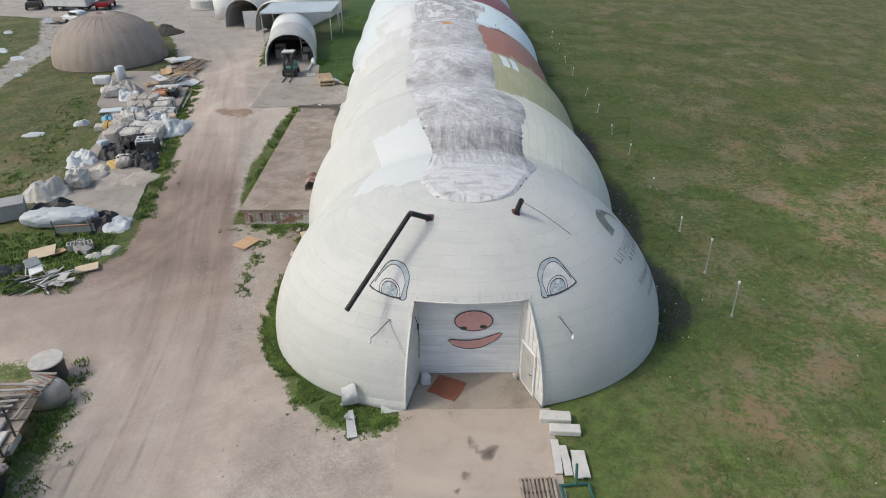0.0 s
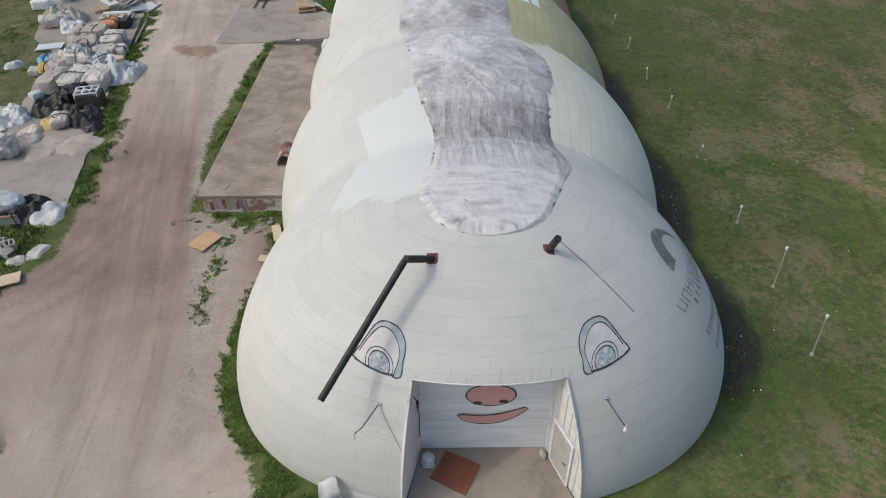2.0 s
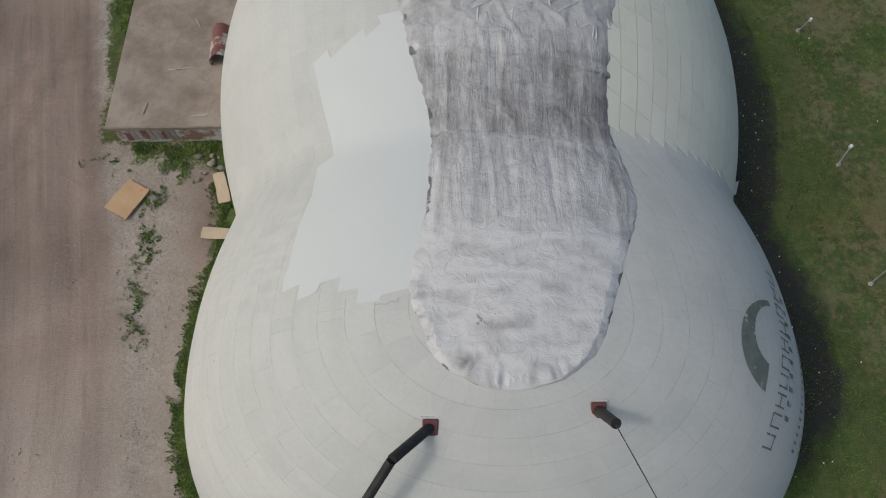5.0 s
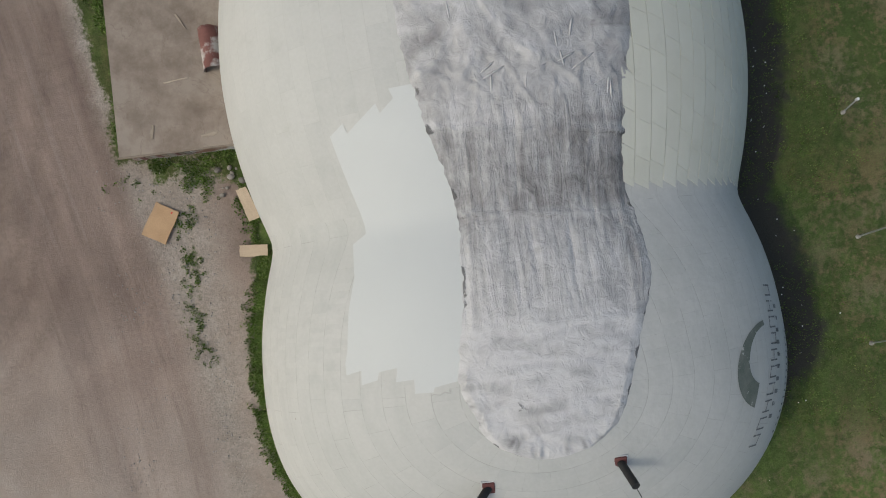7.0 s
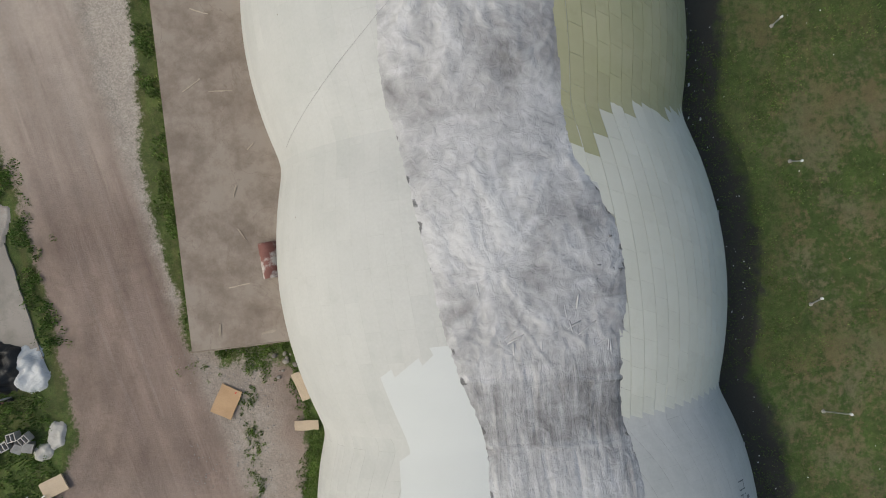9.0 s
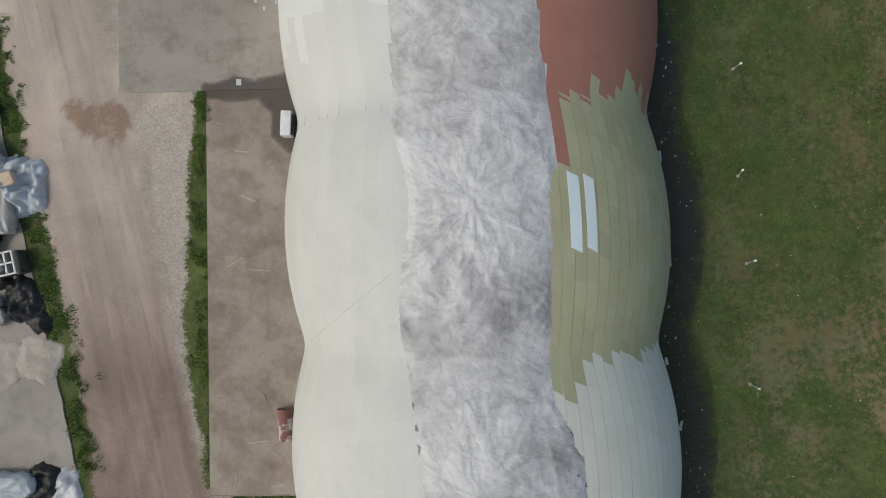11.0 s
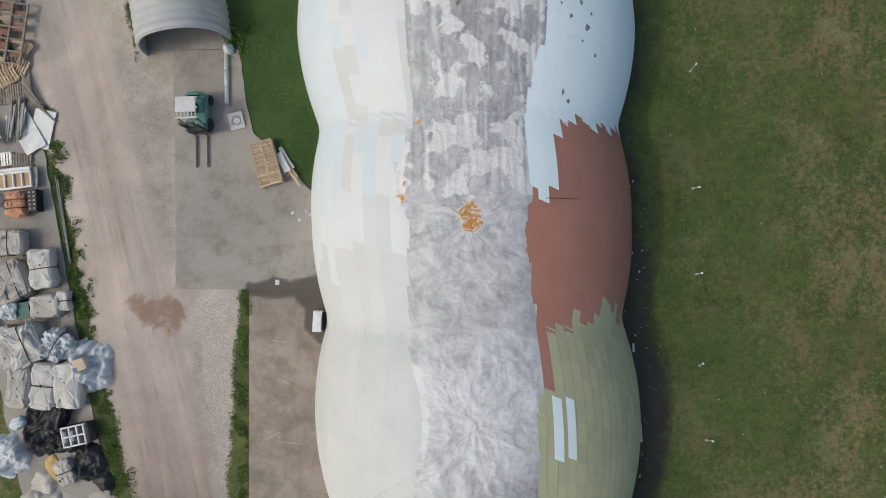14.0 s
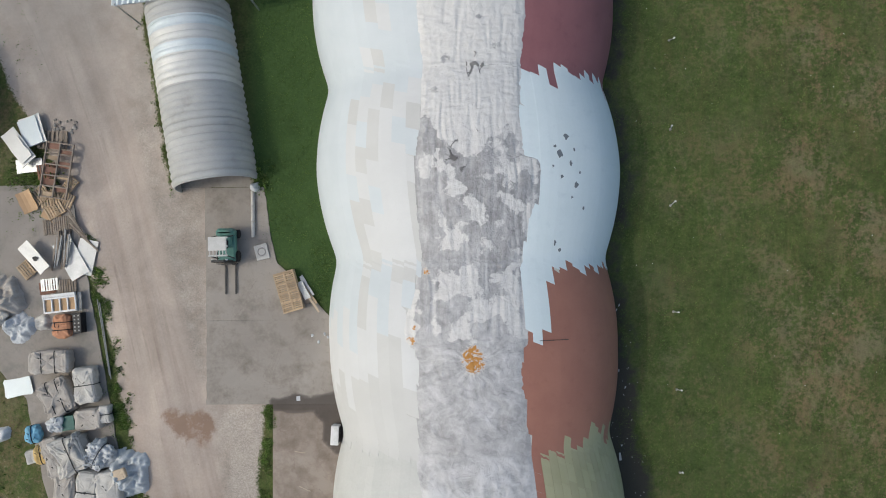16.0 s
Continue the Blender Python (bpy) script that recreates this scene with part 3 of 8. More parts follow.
# ---- mesh helpers ----
class Shape:
    """Gathers vertices and faces of one mesh."""

    def __init__(self):
        self.v, self.f = [], []

    def add(self, verts, faces, m=None):
        k = len(self.v)
        self.v += [tuple(m @ Vector(p)) if m else tuple(p) for p in verts]
        self.f += [tuple(i + k for i in q) for q in faces]
        return self

    def box(self, c, size, m=None, bev=0.0):
        x, y, z = [q / 2 for q in size]
        b = min(bev, x * 0.9, y * 0.9, z * 0.9)
        if b <= 0:
            vs = [(c[0] + i * x, c[1] + j * y, c[2] + k * z) for k in (-1, 1) for j in (-1, 1) for i in (-1, 1)]
            return self.add(vs, [(0, 2, 3, 1), (4, 5, 7, 6), (0, 1, 5, 4), (2, 6, 7, 3), (0, 4, 6, 2), (1, 3, 7, 5)], m)
        rings = []
        for zz, ins in ((-z, b), (-z + b, 0), (z - b, 0), (z, b)):
            xx, yy, q = x - ins, y - ins, b
            rings.append([(c[0] + px, c[1] + py, c[2] + zz) for px, py in ((-xx + q, -yy), (xx - q, -yy), (xx, -yy + q), (xx, yy - q), (xx - q, yy), (-xx + q, yy), (-xx, yy - q), (-xx, -yy + q))])
        return self.rings(rings, True, m)

    def rings(self, rings, caps=True, m=None, closed=True):
        n = len(rings[0])
        vs = [p for r in rings for p in r]
        fs = [(a * n + i, a * n + (i + 1) % n, (a + 1) * n + (i + 1) % n, (a + 1) * n + i) for a in range(len(rings) - 1) for i in range(n if closed else n - 1)]
        if caps:
            fs += [tuple(reversed(range(n))), tuple(range((len(rings) - 1) * n, len(rings) * n))]
        return self.add(vs, fs, m)

    def tube(self, path, r, n=8, caps=True, m=None):
        path = [Vector(p) for p in path]
        rs = r if isinstance(r, (list, tuple)) else [r] * len(path)
        rings = []
        for i, p in enumerate(path):
            d = (path[min(i + 1, len(path) - 1)] - path[max(i - 1, 0)]).normalized()
            a = d.orthogonal().normalized() if abs(d.z) > 0.99 else d.cross(Vector((0, 0, 1))).normalized()
            b = d.cross(a)
            rings.append([tuple(p + rs[i] * (math.cos(2 * math.pi * k / n) * a + math.sin(2 * math.pi * k / n) * b)) for k in range(n)])
        return self.rings(rings, caps, m)

    def grid(self, rows):
        n = len(rows[0])
        return self.add([p for r in rows for p in r], [(a * n + i, a * n + i + 1, (a + 1) * n + i + 1, (a + 1) * n + i) for a in range(len(rows) - 1) for i in range(n - 1)])


def part(name, shape, material, parent=None, label="", smooth=False, m=None):
    """One mesh object from a Shape, under a thing or a part."""
    me = bpy.data.meshes.new(name)
    me.from_pydata(shape.v, [], shape.f)
    me.materials.append(material)
    if smooth:
        me.shade_smooth()
    me.update()
    ob = new(name, me)
    if m is not None:
        ob.matrix_basis = m
    if parent is not None:
        ob.parent = parent
    if label:
        ob["label"] = label
    return ob


def thing(name, label, category, group="", kind="", m=None):
    ob = new(name)
    ob.empty_display_size = 0.1
    if m is not None:
        ob.matrix_basis = m
    return tagged(ob, label, category, group, kind)


def attribute(ob, name, values, kind="FLOAT"):
    a = ob.data.attributes.new(name, kind, "POINT")
    a.data.foreach_set("vector" if kind == "FLOAT_VECTOR" else "value", np.asarray(values, dtype=np.float32).ravel())


def smooth01(x):
    x = np.clip(x, 0.0, 1.0)
    return x * x * (3 - 2 * x)


def inside(px, py, poly, width):
    """1 inside the polygon, 0 outside, with a soft edge of that width."""
    d = np.full(px.shape, 1e9)
    hit = np.zeros(px.shape, bool)
    for (x0, y0), (x1, y1) in zip(poly, poly[1:] + poly[:1]):
        ex, ey = x1 - x0, y1 - y0
        t = np.clip(((px - x0) * ex + (py - y0) * ey) / (ex * ex + ey * ey), 0, 1)
        d = np.minimum(d, np.hypot(px - x0 - t * ex, py - y0 - t * ey))
        cross = ((y0 > py) != (y1 > py)) & (px < (x1 - x0) * (py - y0) / (y1 - y0 + 1e-12) + x0)
        hit ^= cross
    return np.clip(0.5 + np.where(hit, d, -d) / width, 0, 1)


def ground_z(x, y):
    """The yard on the west side rises by a metre to the north; the lawn lies flat."""
    x, y = np.asarray(x, float), np.asarray(y, float)
    return smooth01((y - 37.5) / 17.0) * (0.35 + 0.65 * smooth01((x + 24.0) / 6.0)) * smooth01((3.0 - x) / 6.0)


def gz(x, y):
    return float(ground_z(x, y))


# ---- ground, road, slabs ----
def spaced(lo, hi, step, far):
    mid = list(np.arange(lo, hi + 1e-6, step))
    out, d = [], step
    while not out or out[-1] < far:
        d *= 1.35
        out.append((out[-1] if out else 0) + d)
    return np.array([lo - o for o in reversed(out)] + mid + [hi + o for o in out])


DIRT = [(-60, -15), (-1.2, -15), (-1.2, 19.3), (-2.5, 18.6), (-4.4, 19.0), (-5.9, 20.6), (-7.3, 23.0), (-8.0, 26.5), (-7.9, 30.5), (-7.7, 33.0), (-7.9, 35.9),
        (-12.4, 36.0), (-13.5, 43), (-13.2, 47.3), (-12.6, 54.5), (-12, 56), (-15.5, 57), (-16, 70), (-18.9, 70), (-20.8, 81), (-22, 90), (-27, 97), (-32, 110),
        (-40, 125), (-90, 130), (-80, 106), (-56, 99), (-40, 96), (-33, 84), (-29.5, 76), (-27, 71.5), (-24.8, 66), (-23.0, 60), (-21.3, 53), (-19.5, 46), (-18.4, 38),
        (-17.9, 32.6), (-20.5, 28.9), (-26, 27.9), (-60, 27)]
WRECK_WEEDS = [(-14.2, 10), (-13.6, 17.5), (-14.6, 20.5), (-16.2, 23.4), (-20, 24.0), (-26, 22), (-24, 10)]
WEST_TRACK = [(-46, 62), (-43.2, 64), (-46, 86), (-50, 100), (-58, 100), (-50, 84)]
STAIN = [(-19.6, 54.9), (-18.2, 53.3), (-16.6, 52.8), (-15.4, 53.6), (-15.6, 55.0), (-17.5, 55.5), (-19.2, 55.6)]
RUTS = [[(-14.6, 41.5), (-15.6, 36.5), (-16.6, 33.2), (-17.8, 30.9), (-19.8, 29.3), (-24, 28.4)], [(-16.2, 39.5), (-17.0, 36.0), (-17.9, 32.6), (-19.2, 30.6), (-21.0, 29.7)],
        [(-15.2, 35.0), (-16.0, 32.4), (-17.6, 29.8), (-20.0, 28.5)], [(-14.9, 32.0), (-15.6, 30.2), (-17.2, 28.6)]]
xs, ys = spaced(-58, 42, 0.4, 2600), spaced(-10, 104, 0.4, 2600)
gx, gy = np.meshgrid(xs, ys)
px, py = gx.ravel(), gy.ravel()
pz = ground_z(px, py)
pz = pz + np.where((np.abs(px) < 60) & (py > -15) & (py < 110), np.array([0.05 * noise.noise((a * 0.5, b * 0.5, 0)) + 0.02 * noise.noise((a * 1.9, b * 1.9, 3)) for a, b in zip(px, py)]), 0.0) - 0.03
ground_shape = Shape()
nx = len(xs)
ground_shape.v = list(zip(px.tolist(), py.tolist(), pz.tolist()))
ground_shape.f = [(a * nx + i, a * nx + i + 1, (a + 1) * nx + i + 1, (a + 1) * nx + i) for a in range(len(ys) - 1) for i in range(nx - 1)]
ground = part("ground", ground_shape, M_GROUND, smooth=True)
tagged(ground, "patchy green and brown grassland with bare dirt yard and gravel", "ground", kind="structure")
def cover_of(ground, px, py):
    """How much dirt, gravel, wear and mud lies at each place of the ground or road."""
    dirt = np.maximum(inside(px, py, DIRT, 1.6), 0.9 * inside(px, py, WEST_TRACK, 2.0))
    dirt = np.maximum(dirt, 0.30 * inside(px, py, [(-36, 36), (-22, 36), (-27, 70), (-40, 70)], 6.0))
    dirt = np.minimum(dirt, 1 - 0.62 * inside(px, py, WRECK_WEEDS, 2.2))
    foot_w = np.interp(py, [20, 21.5, 22.5, 24, 26, 29.5, 32.4, 34, 36], [-3.4, -5.5, -6.5, -7.4, -7.9, -7.8, -7.0, -7.2, -7.6])
    dirt = np.minimum(dirt, np.where((py > 19) & (py < 36.3) & (px > -12), np.clip(0.40 + (foot_w - 0.15 - px) / 1.0, 0.36, 1), 1.0))
    dirt = np.minimum(dirt, 1 - 0.56 * inside(px, py, [(-6.0, 21.2), (-4.6, 19.9), (-3.2, 19.0), (-1.5, 19.2), (-1.5, 24), (-5, 24)], 0.8))
    dirt = np.minimum(dirt, 1 - 0.55 * inside(px, py, [(-11.9, 36.2), (-7.5, 36.2), (-7.5, 34.5), (-11.6, 34.6)], 0.8))
    dirt = np.minimum(dirt, 1 - 0.42 * inside(px, py, [(-10.6, 34.5), (-9.6, 34.5), (-9.4, 28), (-10.3, 28.5)], 1.0))
    attribute(ground, "dirt", dirt)
    attribute(ground, "gravel", np.clip(inside(px, py, [(-13.4, 22), (-8, 22), (-9, 36), (-12, 37), (-12.4, 55.6), (-16, 55.6), (-15.5, 44), (-13.6, 36), (-11.0, 29)], 2.5)
                                   + 0.8 * inside(px, py, [(-8, -12), (-1, -12), (-1, 19), (-7, 20.5), (-8.5, 14)], 3.0) + 0.9 * inside(px, py, [(-20.5, 57), (-16, 57), (-16, 70), (-18.8, 70), (-20.5, 82), (-22, 82)], 2.0)
                                   , 0, 1))
    thin = np.array([noise.noise((a * 0.22, b * 0.22, 0)) if 9 < a < 45 else 0.0 for a, b in zip(px, py)])
    attribute(ground, "worn", np.clip(np.clip(0.80 - 2.2 * thin, 0.15, 1.0) * (1.0 - 0.60 * smooth01((py - 34) / 18)) * (0.65 * smooth01((px - 10.5) / 4) + 0.4 * smooth01((px - 16) / 8) + 0.7 * inside(px, py, [(6, -5), (40, -5), (40, 24), (9, 22)], 4.0) + 1.0 * smooth01((-24 - px) / 4)), 0, 1))
    attribute(ground, "lush", np.clip(inside(px, py, [(-13.4, 66), (-11.5, 64.5), (-9, 62), (-6, 60), (-6, 110), (-13.6, 110)], 1.0) + 0.3 * inside(px, py, [(-8.3, 20), (-2, 18), (-2, 24), (-6, 33), (-7.9, 36)], 1.0)
                                 + 0.25 * inside(px, py, [(9, 18), (20, 18), (20, 110), (9, 110)], 4.0), 0, 1))
    tyre = np.zeros(px.shape)
    for line in RUTS:
        for (x0, y0), (x1, y1) in zip(line, line[1:]):
            ex, ey = x1 - x0, y1 - y0
            u = np.clip(((px - x0) * ex + (py - y0) * ey) / (ex * ex + ey * ey), 0, 1)
            tyre = np.maximum(tyre, np.clip(1.3 - np.hypot(px - x0 - u * ex, py - y0 - u * ey) / 0.34, 0, 1))
    attribute(ground, "tyre", tyre)
    attribute(ground, "pale_gravel", inside(px, py, [(-14.9, 54.5), (-12.6, 55.4), (-12.5, 38.0), (-13.0, 37.6), (-13.9, 44.0), (-14.9, 48.0)], 1.6) + 0.5 * inside(px, py, [(-15.8, 56.4), (-12.3, 55.7), (-12.3, 52.5), (-15.8, 53.5)], 1.2))
    attribute(ground, "grey", np.clip(inside(px, py, WEST_TRACK, 2.5) + smooth01((py - 66) / 22) * 0.85, 0, 1))
    attribute(ground, "mud", np.maximum(0.9 * inside(px, py, [(-20, 11), (-15.6, 12), (-15.6, 20), (-18, 22), (-21, 20)], 3.0), 0.72 * inside(px, py, STAIN, 1.2)))


cover_of(ground, px, py)
ROAD_LINE = [(-10.6, -14, 3.4), (-10.9, 0, 3.3), (-11.1, 12, 3.3), (-11.6, 20, 3.2), (-12.6, 27, 2.9), (-14.2, 34, 2.5), (-15.7, 41, 2.4), (-17.0, 48, 2.5), (-18.3, 54, 2.6),
             (-19.9, 61, 2.5), (-21.9, 68, 2.5), (-24.3, 75, 2.7), (-28.0, 84, 3.2), (-34, 95, 4.5), (-42, 106, 6.0)]


def road_mesh():
    ts = np.linspace(0, len(ROAD_LINE) - 1, 420)
    k = np.arange(len(ROAD_LINE))
    cx, cy, hw = [np.interp(ts, k, [r[i] for r in ROAD_LINE]) for i in range(3)]
    ker = np.ones(31) / 31
    cx, cy, hw = [np.convolve(np.pad(a, 15, mode="edge"), ker, "valid") for a in (cx, cy, hw)]
    dx, dy = np.gradient(cx), np.gradient(cy)
    ln = np.hypot(dx, dy)
    along = np.cumsum(ln)
    rows, lane, mid = [], [], []
    for i in range(len(ts)):
        row = []
        for j in range(33):
            u = 2 * j / 32 - 1
            a = 1.12 * hw[i] * u
            x, y = cx[i] + dy[i] / ln[i] * a, cy[i] - dx[i] / ln[i] * a
            rim = min(1.0, 5.0 * (1 - abs(u)))
            rut = -0.02 * math.exp(-((abs(a) - 0.95) / 0.3) ** 2)
            row.append((x, y, gz(x, y) + 0.05 * noise.noise((x * 0.5, y * 0.5, 0)) + 0.02 * noise.noise((x * 1.9, y * 1.9, 3)) - 0.034 + 0.04 * rim + rut * rim))
            lane.append((a * 1.3 + 0.5 * noise.noise((along[i] * 0.06, 2.0, 0)), along[i] * 0.05, 0.0))
            mid.append(float(smooth01(np.array((1 - abs(u)) * 1.9))))
        rows.append(row)
    ob = part("road", Shape().grid(rows), M_GROUND, smooth=True)
    at_road = np.array([p for row in rows for p in row])
    cover_of(ob, at_road[:, 0], at_road[:, 1])
    attribute(ob, "lane", lane, "FLOAT_VECTOR")
    attribute(ob, "road", mid)
    return tagged(ob, "packed pinkish dirt road with faint wheel tracks", "road", kind="structure")


road = road_mesh()


def slab(name, y0, y1, west, east, z, material, label, spill=(), thick=0.25, step=0.25, parent=None, kind="structure", category="pavement"):
    """A level slab between two side lines; west and east give x for y, z the top for x and y."""
    ny = max(2, int((y1 - y0) / step) + 1)
    nxx = max(2, int((east(y0) - west(y0)) / step) + 1)
    rows = []
    for y in np.linspace(y0, y1, ny):
        w, e = west(y), east(y)
        row = [(w + (e - w) * i / (nxx - 1), y) for i in range(nxx)]
        rows.append([(row[0][0], y, z(*row[0]) - thick)] + [(x, y, z(x, y)) for x, _ in row] + [(row[-1][0], y, z(*row[-1]) - thick)])
    first = [(x, y, q - thick) for x, y, q in rows[0]]
    last = [(x, y, q - thick) for x, y, q in rows[-1]]
    sh = Shape().grid([first] + rows + [last])
    ob = part(name, sh, material, parent)
    p = np.array(sh.v)
    s = np.zeros(len(p))
    for poly, w in spill:
        s = np.maximum(s, (1.0 if w < 0.5 else 0.62) * inside(p[:, 0], p[:, 1], poly, w))
    attribute(ob, "spill", s)
    if parent is None:
        tagged(ob, label, category, kind=kind)
    return ob


DOCK_Z = 1.0
WET = [(-12.2, 55.25), (-10.6, 55.0), (-9.4, 55.1), (-8.75, 54.4), (-8.8, 53.3), (-7.9, 52.4), (-6.8, 52.6), (-6.8, 56.9), (-8.2, 56.4), (-9.6, 56.15), (-10.4, 56.4), (-11.6, 56.0), (-12.2, 56.1)]
dock = thing("loading_dock", "raised concrete loading dock with stained top and peeling white end wall", "loading dock", kind="structure")
slab("deck", 35.95, 55.62, lambda y: -11.95, lambda y: -5.5, lambda x, y: DOCK_Z, M_DOCK, "", [(WET, 0.4)], 0.22, parent=dock)
sh = Shape().box((-8.7, 36.15, 0.36), (6.2, 0.3, 0.84)).box((-11.75, 45.85, 0.36), (0.3, 19.0, 0.84))
part("retaining_wall", sh, M_BLOCKWALL, dock, "white painted wall with peeling rusty patches")
sh = Shape().box((-8.75, 35.94, 0.965), (6.5, 0.08, 0.09), bev=0.02)
part("edge_beam", sh, M_WOOD_OLD, dock, "weathered timber edge beam")
for i in range(9):
    x = -11.35 + 0.21 * i
    part("wall_board", Shape().box((x, 35.985, 0.50 + 0.01 * (i % 3)), (0.19, 0.03, 0.78 - 0.05 * (i % 4)), bev=0.005), (M_RUSTY, M_GREYWOOD, M_WOOD_OLD)[(i * 5) % 3], dock, "peeling brown and white board")
LAWN_EDGE_Y = [55.6, 58, 60.2, 61.1, 62.0, 63.05, 64.7, 66.4, 69.4, 70.5]
LAWN_EDGE_X = [-6.5, -6.5, -6.9, -8.2, -9.0, -9.9, -11.7, -12.1, -12.5, -12.7]
for y0, y1, w, e in ((55.63, 61.0, -16.25, None), (61.006, 66.2, -16.3, None), (66.206, 69.6, -16.4, None)):
    slab("concrete_yard", y0, y1, lambda y, w=w: w + 0.05 * noise.noise((y * 2, 0, 0)), lambda y: float(np.interp(y, LAWN_EDGE_Y, LAWN_EDGE_X)) + 0.06 * noise.noise((y * 2, 4, 0)),
         lambda x, y: gz(x, y) + 0.03, M_CONC, "worn grey concrete yard slab with dark wet stains", [(WET, 0.4), ([(-15.4, 60.5), (-13.0, 59.5), (-12.0, 62), (-15, 63)], 4.0)])
slab("front_apron", -12.0, 19.9, lambda y: -1.45, lambda y: 4.62, lambda x, y: 0.02, M_APRON, "pinkish concrete apron with dark damp stains before the entrance",
     [([(1.2, 18.45), (1.45, 18.4), (1.55, 18.0), (1.85, 17.75), (2.25, 18.05), (2.45, 17.95), (2.3, 17.6), (2.2, 17.2), (1.8, 17.2), (1.6, 17.55), (1.3, 17.9)], 0.45), ([(1.0, 16.8), (1.35, 16.75), (1.3, 16.3), (1.05, 16.25)], 0.3),
      ([(0.65, 15.95), (0.95, 16.0), (0.95, 15.7), (0.7, 15.65)], 0.3), ([(-0.75, 17.05), (-0.4, 17.1), (-0.45, 16.8)], 0.6), ([(-1.3, 19.9), (1.4, 19.9), (0.9, 19.6), (-0.6, 19.5)], 0.7), ([(2.4, 19.9), (4.5, 19.9), (4.3, 19.55), (3.0, 19.7)], 0.7)])
PAD_WIDE = ([36, 50, 56, 58.5, 66], [5.3, 5.4, 5.6, 7.6, 8.6])


def pad_west(y):
    return -19.0 - 0.2 * (y - 36.4) - float(np.interp(y, *PAD_WIDE)) + 0.15 * noise.noise((y * 0.8, 3, 0))


slab("storage_pad", 36.4, 70.0, pad_west, lambda y: -19.0 - 0.2 * (y - 36.4) + 0.1 * noise.noise((y, 8, 0)), lambda x, y: gz(x, y) + 0.05, M_PAD,
     "worn concrete storage pad covered with bundles and scrap")


# ---- the chain of domes ----
CREASE = [32.4, 43.2, 53.9, 64.6, 76.0, 86.8, 97.6]
NOSE_Y, NOSE = 27.107, 7.357
CROWN = [NOSE_Y] + [(a + b) / 2 for a, b in zip(CREASE, CREASE[1:])]


def axis_x(y):
    return 1.517 - 0.022 * max(0.0, y - 30.0)


def half(y):
    return float(np.interp(y, [28, 37.8, 48.5, 59.2, 70.3], [9.204, 9.346, 9.332, 9.229, 9.821]))


def high(y):
    return float(np.interp(y, [28, 36], [6.859, 7.128]))


def lobes(y):
    """How wide and high the chain is behind the first crown: 1 at a crown, less at a crease."""
    v = [math.sqrt(max(0.0, 1 - ((y - c) / (10.758 if c == NOSE_Y else 12.609)) ** 2)) for c in CROWN]
    m = max(v)
    return m + math.log(sum(math.exp(60 * (q - m)) for q in v)) / 60


def rounded(y, p):
    return max(0.0, 1 - min(1.0, (NOSE_Y - y) / NOSE) ** p) ** (1 / p)


def swell(y, c=0.0):
    """Width at y, of a dome's middle; the front is a little fuller on the west (c = -1) than on the east (c = 1)."""
    if y > CROWN[-1]:
        return math.sqrt(max(0.0, 1 - ((y - CROWN[-1]) / 9.0) ** 2))
    return rounded(y, 2.247 - 0.121 * c) if y < NOSE_Y else lobes(y)


def tall(y):
    if y > CROWN[-1]:
        return high(y) * swell(y)
    return high(y) * (rounded(y, 1.951) if y < NOSE_Y else lobes(y))


def on_dome(y, phi, off=0.0):
    """The point of the shell at y and phi degrees (0: east foot, 90: ridge, 180: west foot), off metres outside."""
    def at(yy, a):
        c = math.cos(radians(a))
        return Vector((axis_x(yy) + half(yy) * swell(yy, c) * c, yy, tall(yy) * math.sin(radians(a))))
    p = at(y, phi)
    if off:
        n = (at(y, phi + 0.5) - at(y, phi - 0.5)).cross(at(y + 0.04, phi) - at(y - 0.04, phi)).normalized()
        p = p + (-n if n.dot(p - Vector((axis_x(y), y + (0 if y > 24 else 2.0), 0))) < 0 else n) * off
    return p


def front_y(x, z):
    """Where the front of the first dome stands at x and z."""
    lo, hi = NOSE_Y - NOSE + 0.001, NOSE_Y
    for _ in range(40):
        y = (lo + hi) / 2
        k = z / max(1e-6, tall(y))
        c = math.copysign(math.sqrt(max(0.0, 1 - k * k)), x - axis_x(y))
        within = k < 1 and abs(x - axis_x(y)) < half(y) * swell(y, c) * abs(c)
        lo, hi = (lo, y) if within else (y, hi)
    return hi


foot_y = np.linspace(19.9, 100.0, 300)
foot_x = np.array([axis_x(v) + half(v) * swell(v, 1.0) for v in foot_y])
beyond = px - np.interp(py, foot_y, foot_x)
# bare soil by the east foot, widened to paint in the dome's shade
attribute(ground, "soil_shade", np.where((py > 20) & (py < 101) & (px > 2), np.clip(1.25 - beyond / 2.5, 0, 1) * smooth01((py - 21) / 6) * (1 - 0.45 * smooth01((py - 52) / 8)), 0.0))
building = thing("dome_building", "chain of pale painted domes, patched in many colours", "building")
OPEN_L, OPEN_R, OPEN_TOP, BACK_Y = ((-1.15, 19.95), (-0.62, 22.1)), ((4.32, 19.98), (3.52, 22.1)), 4.17, 22.1


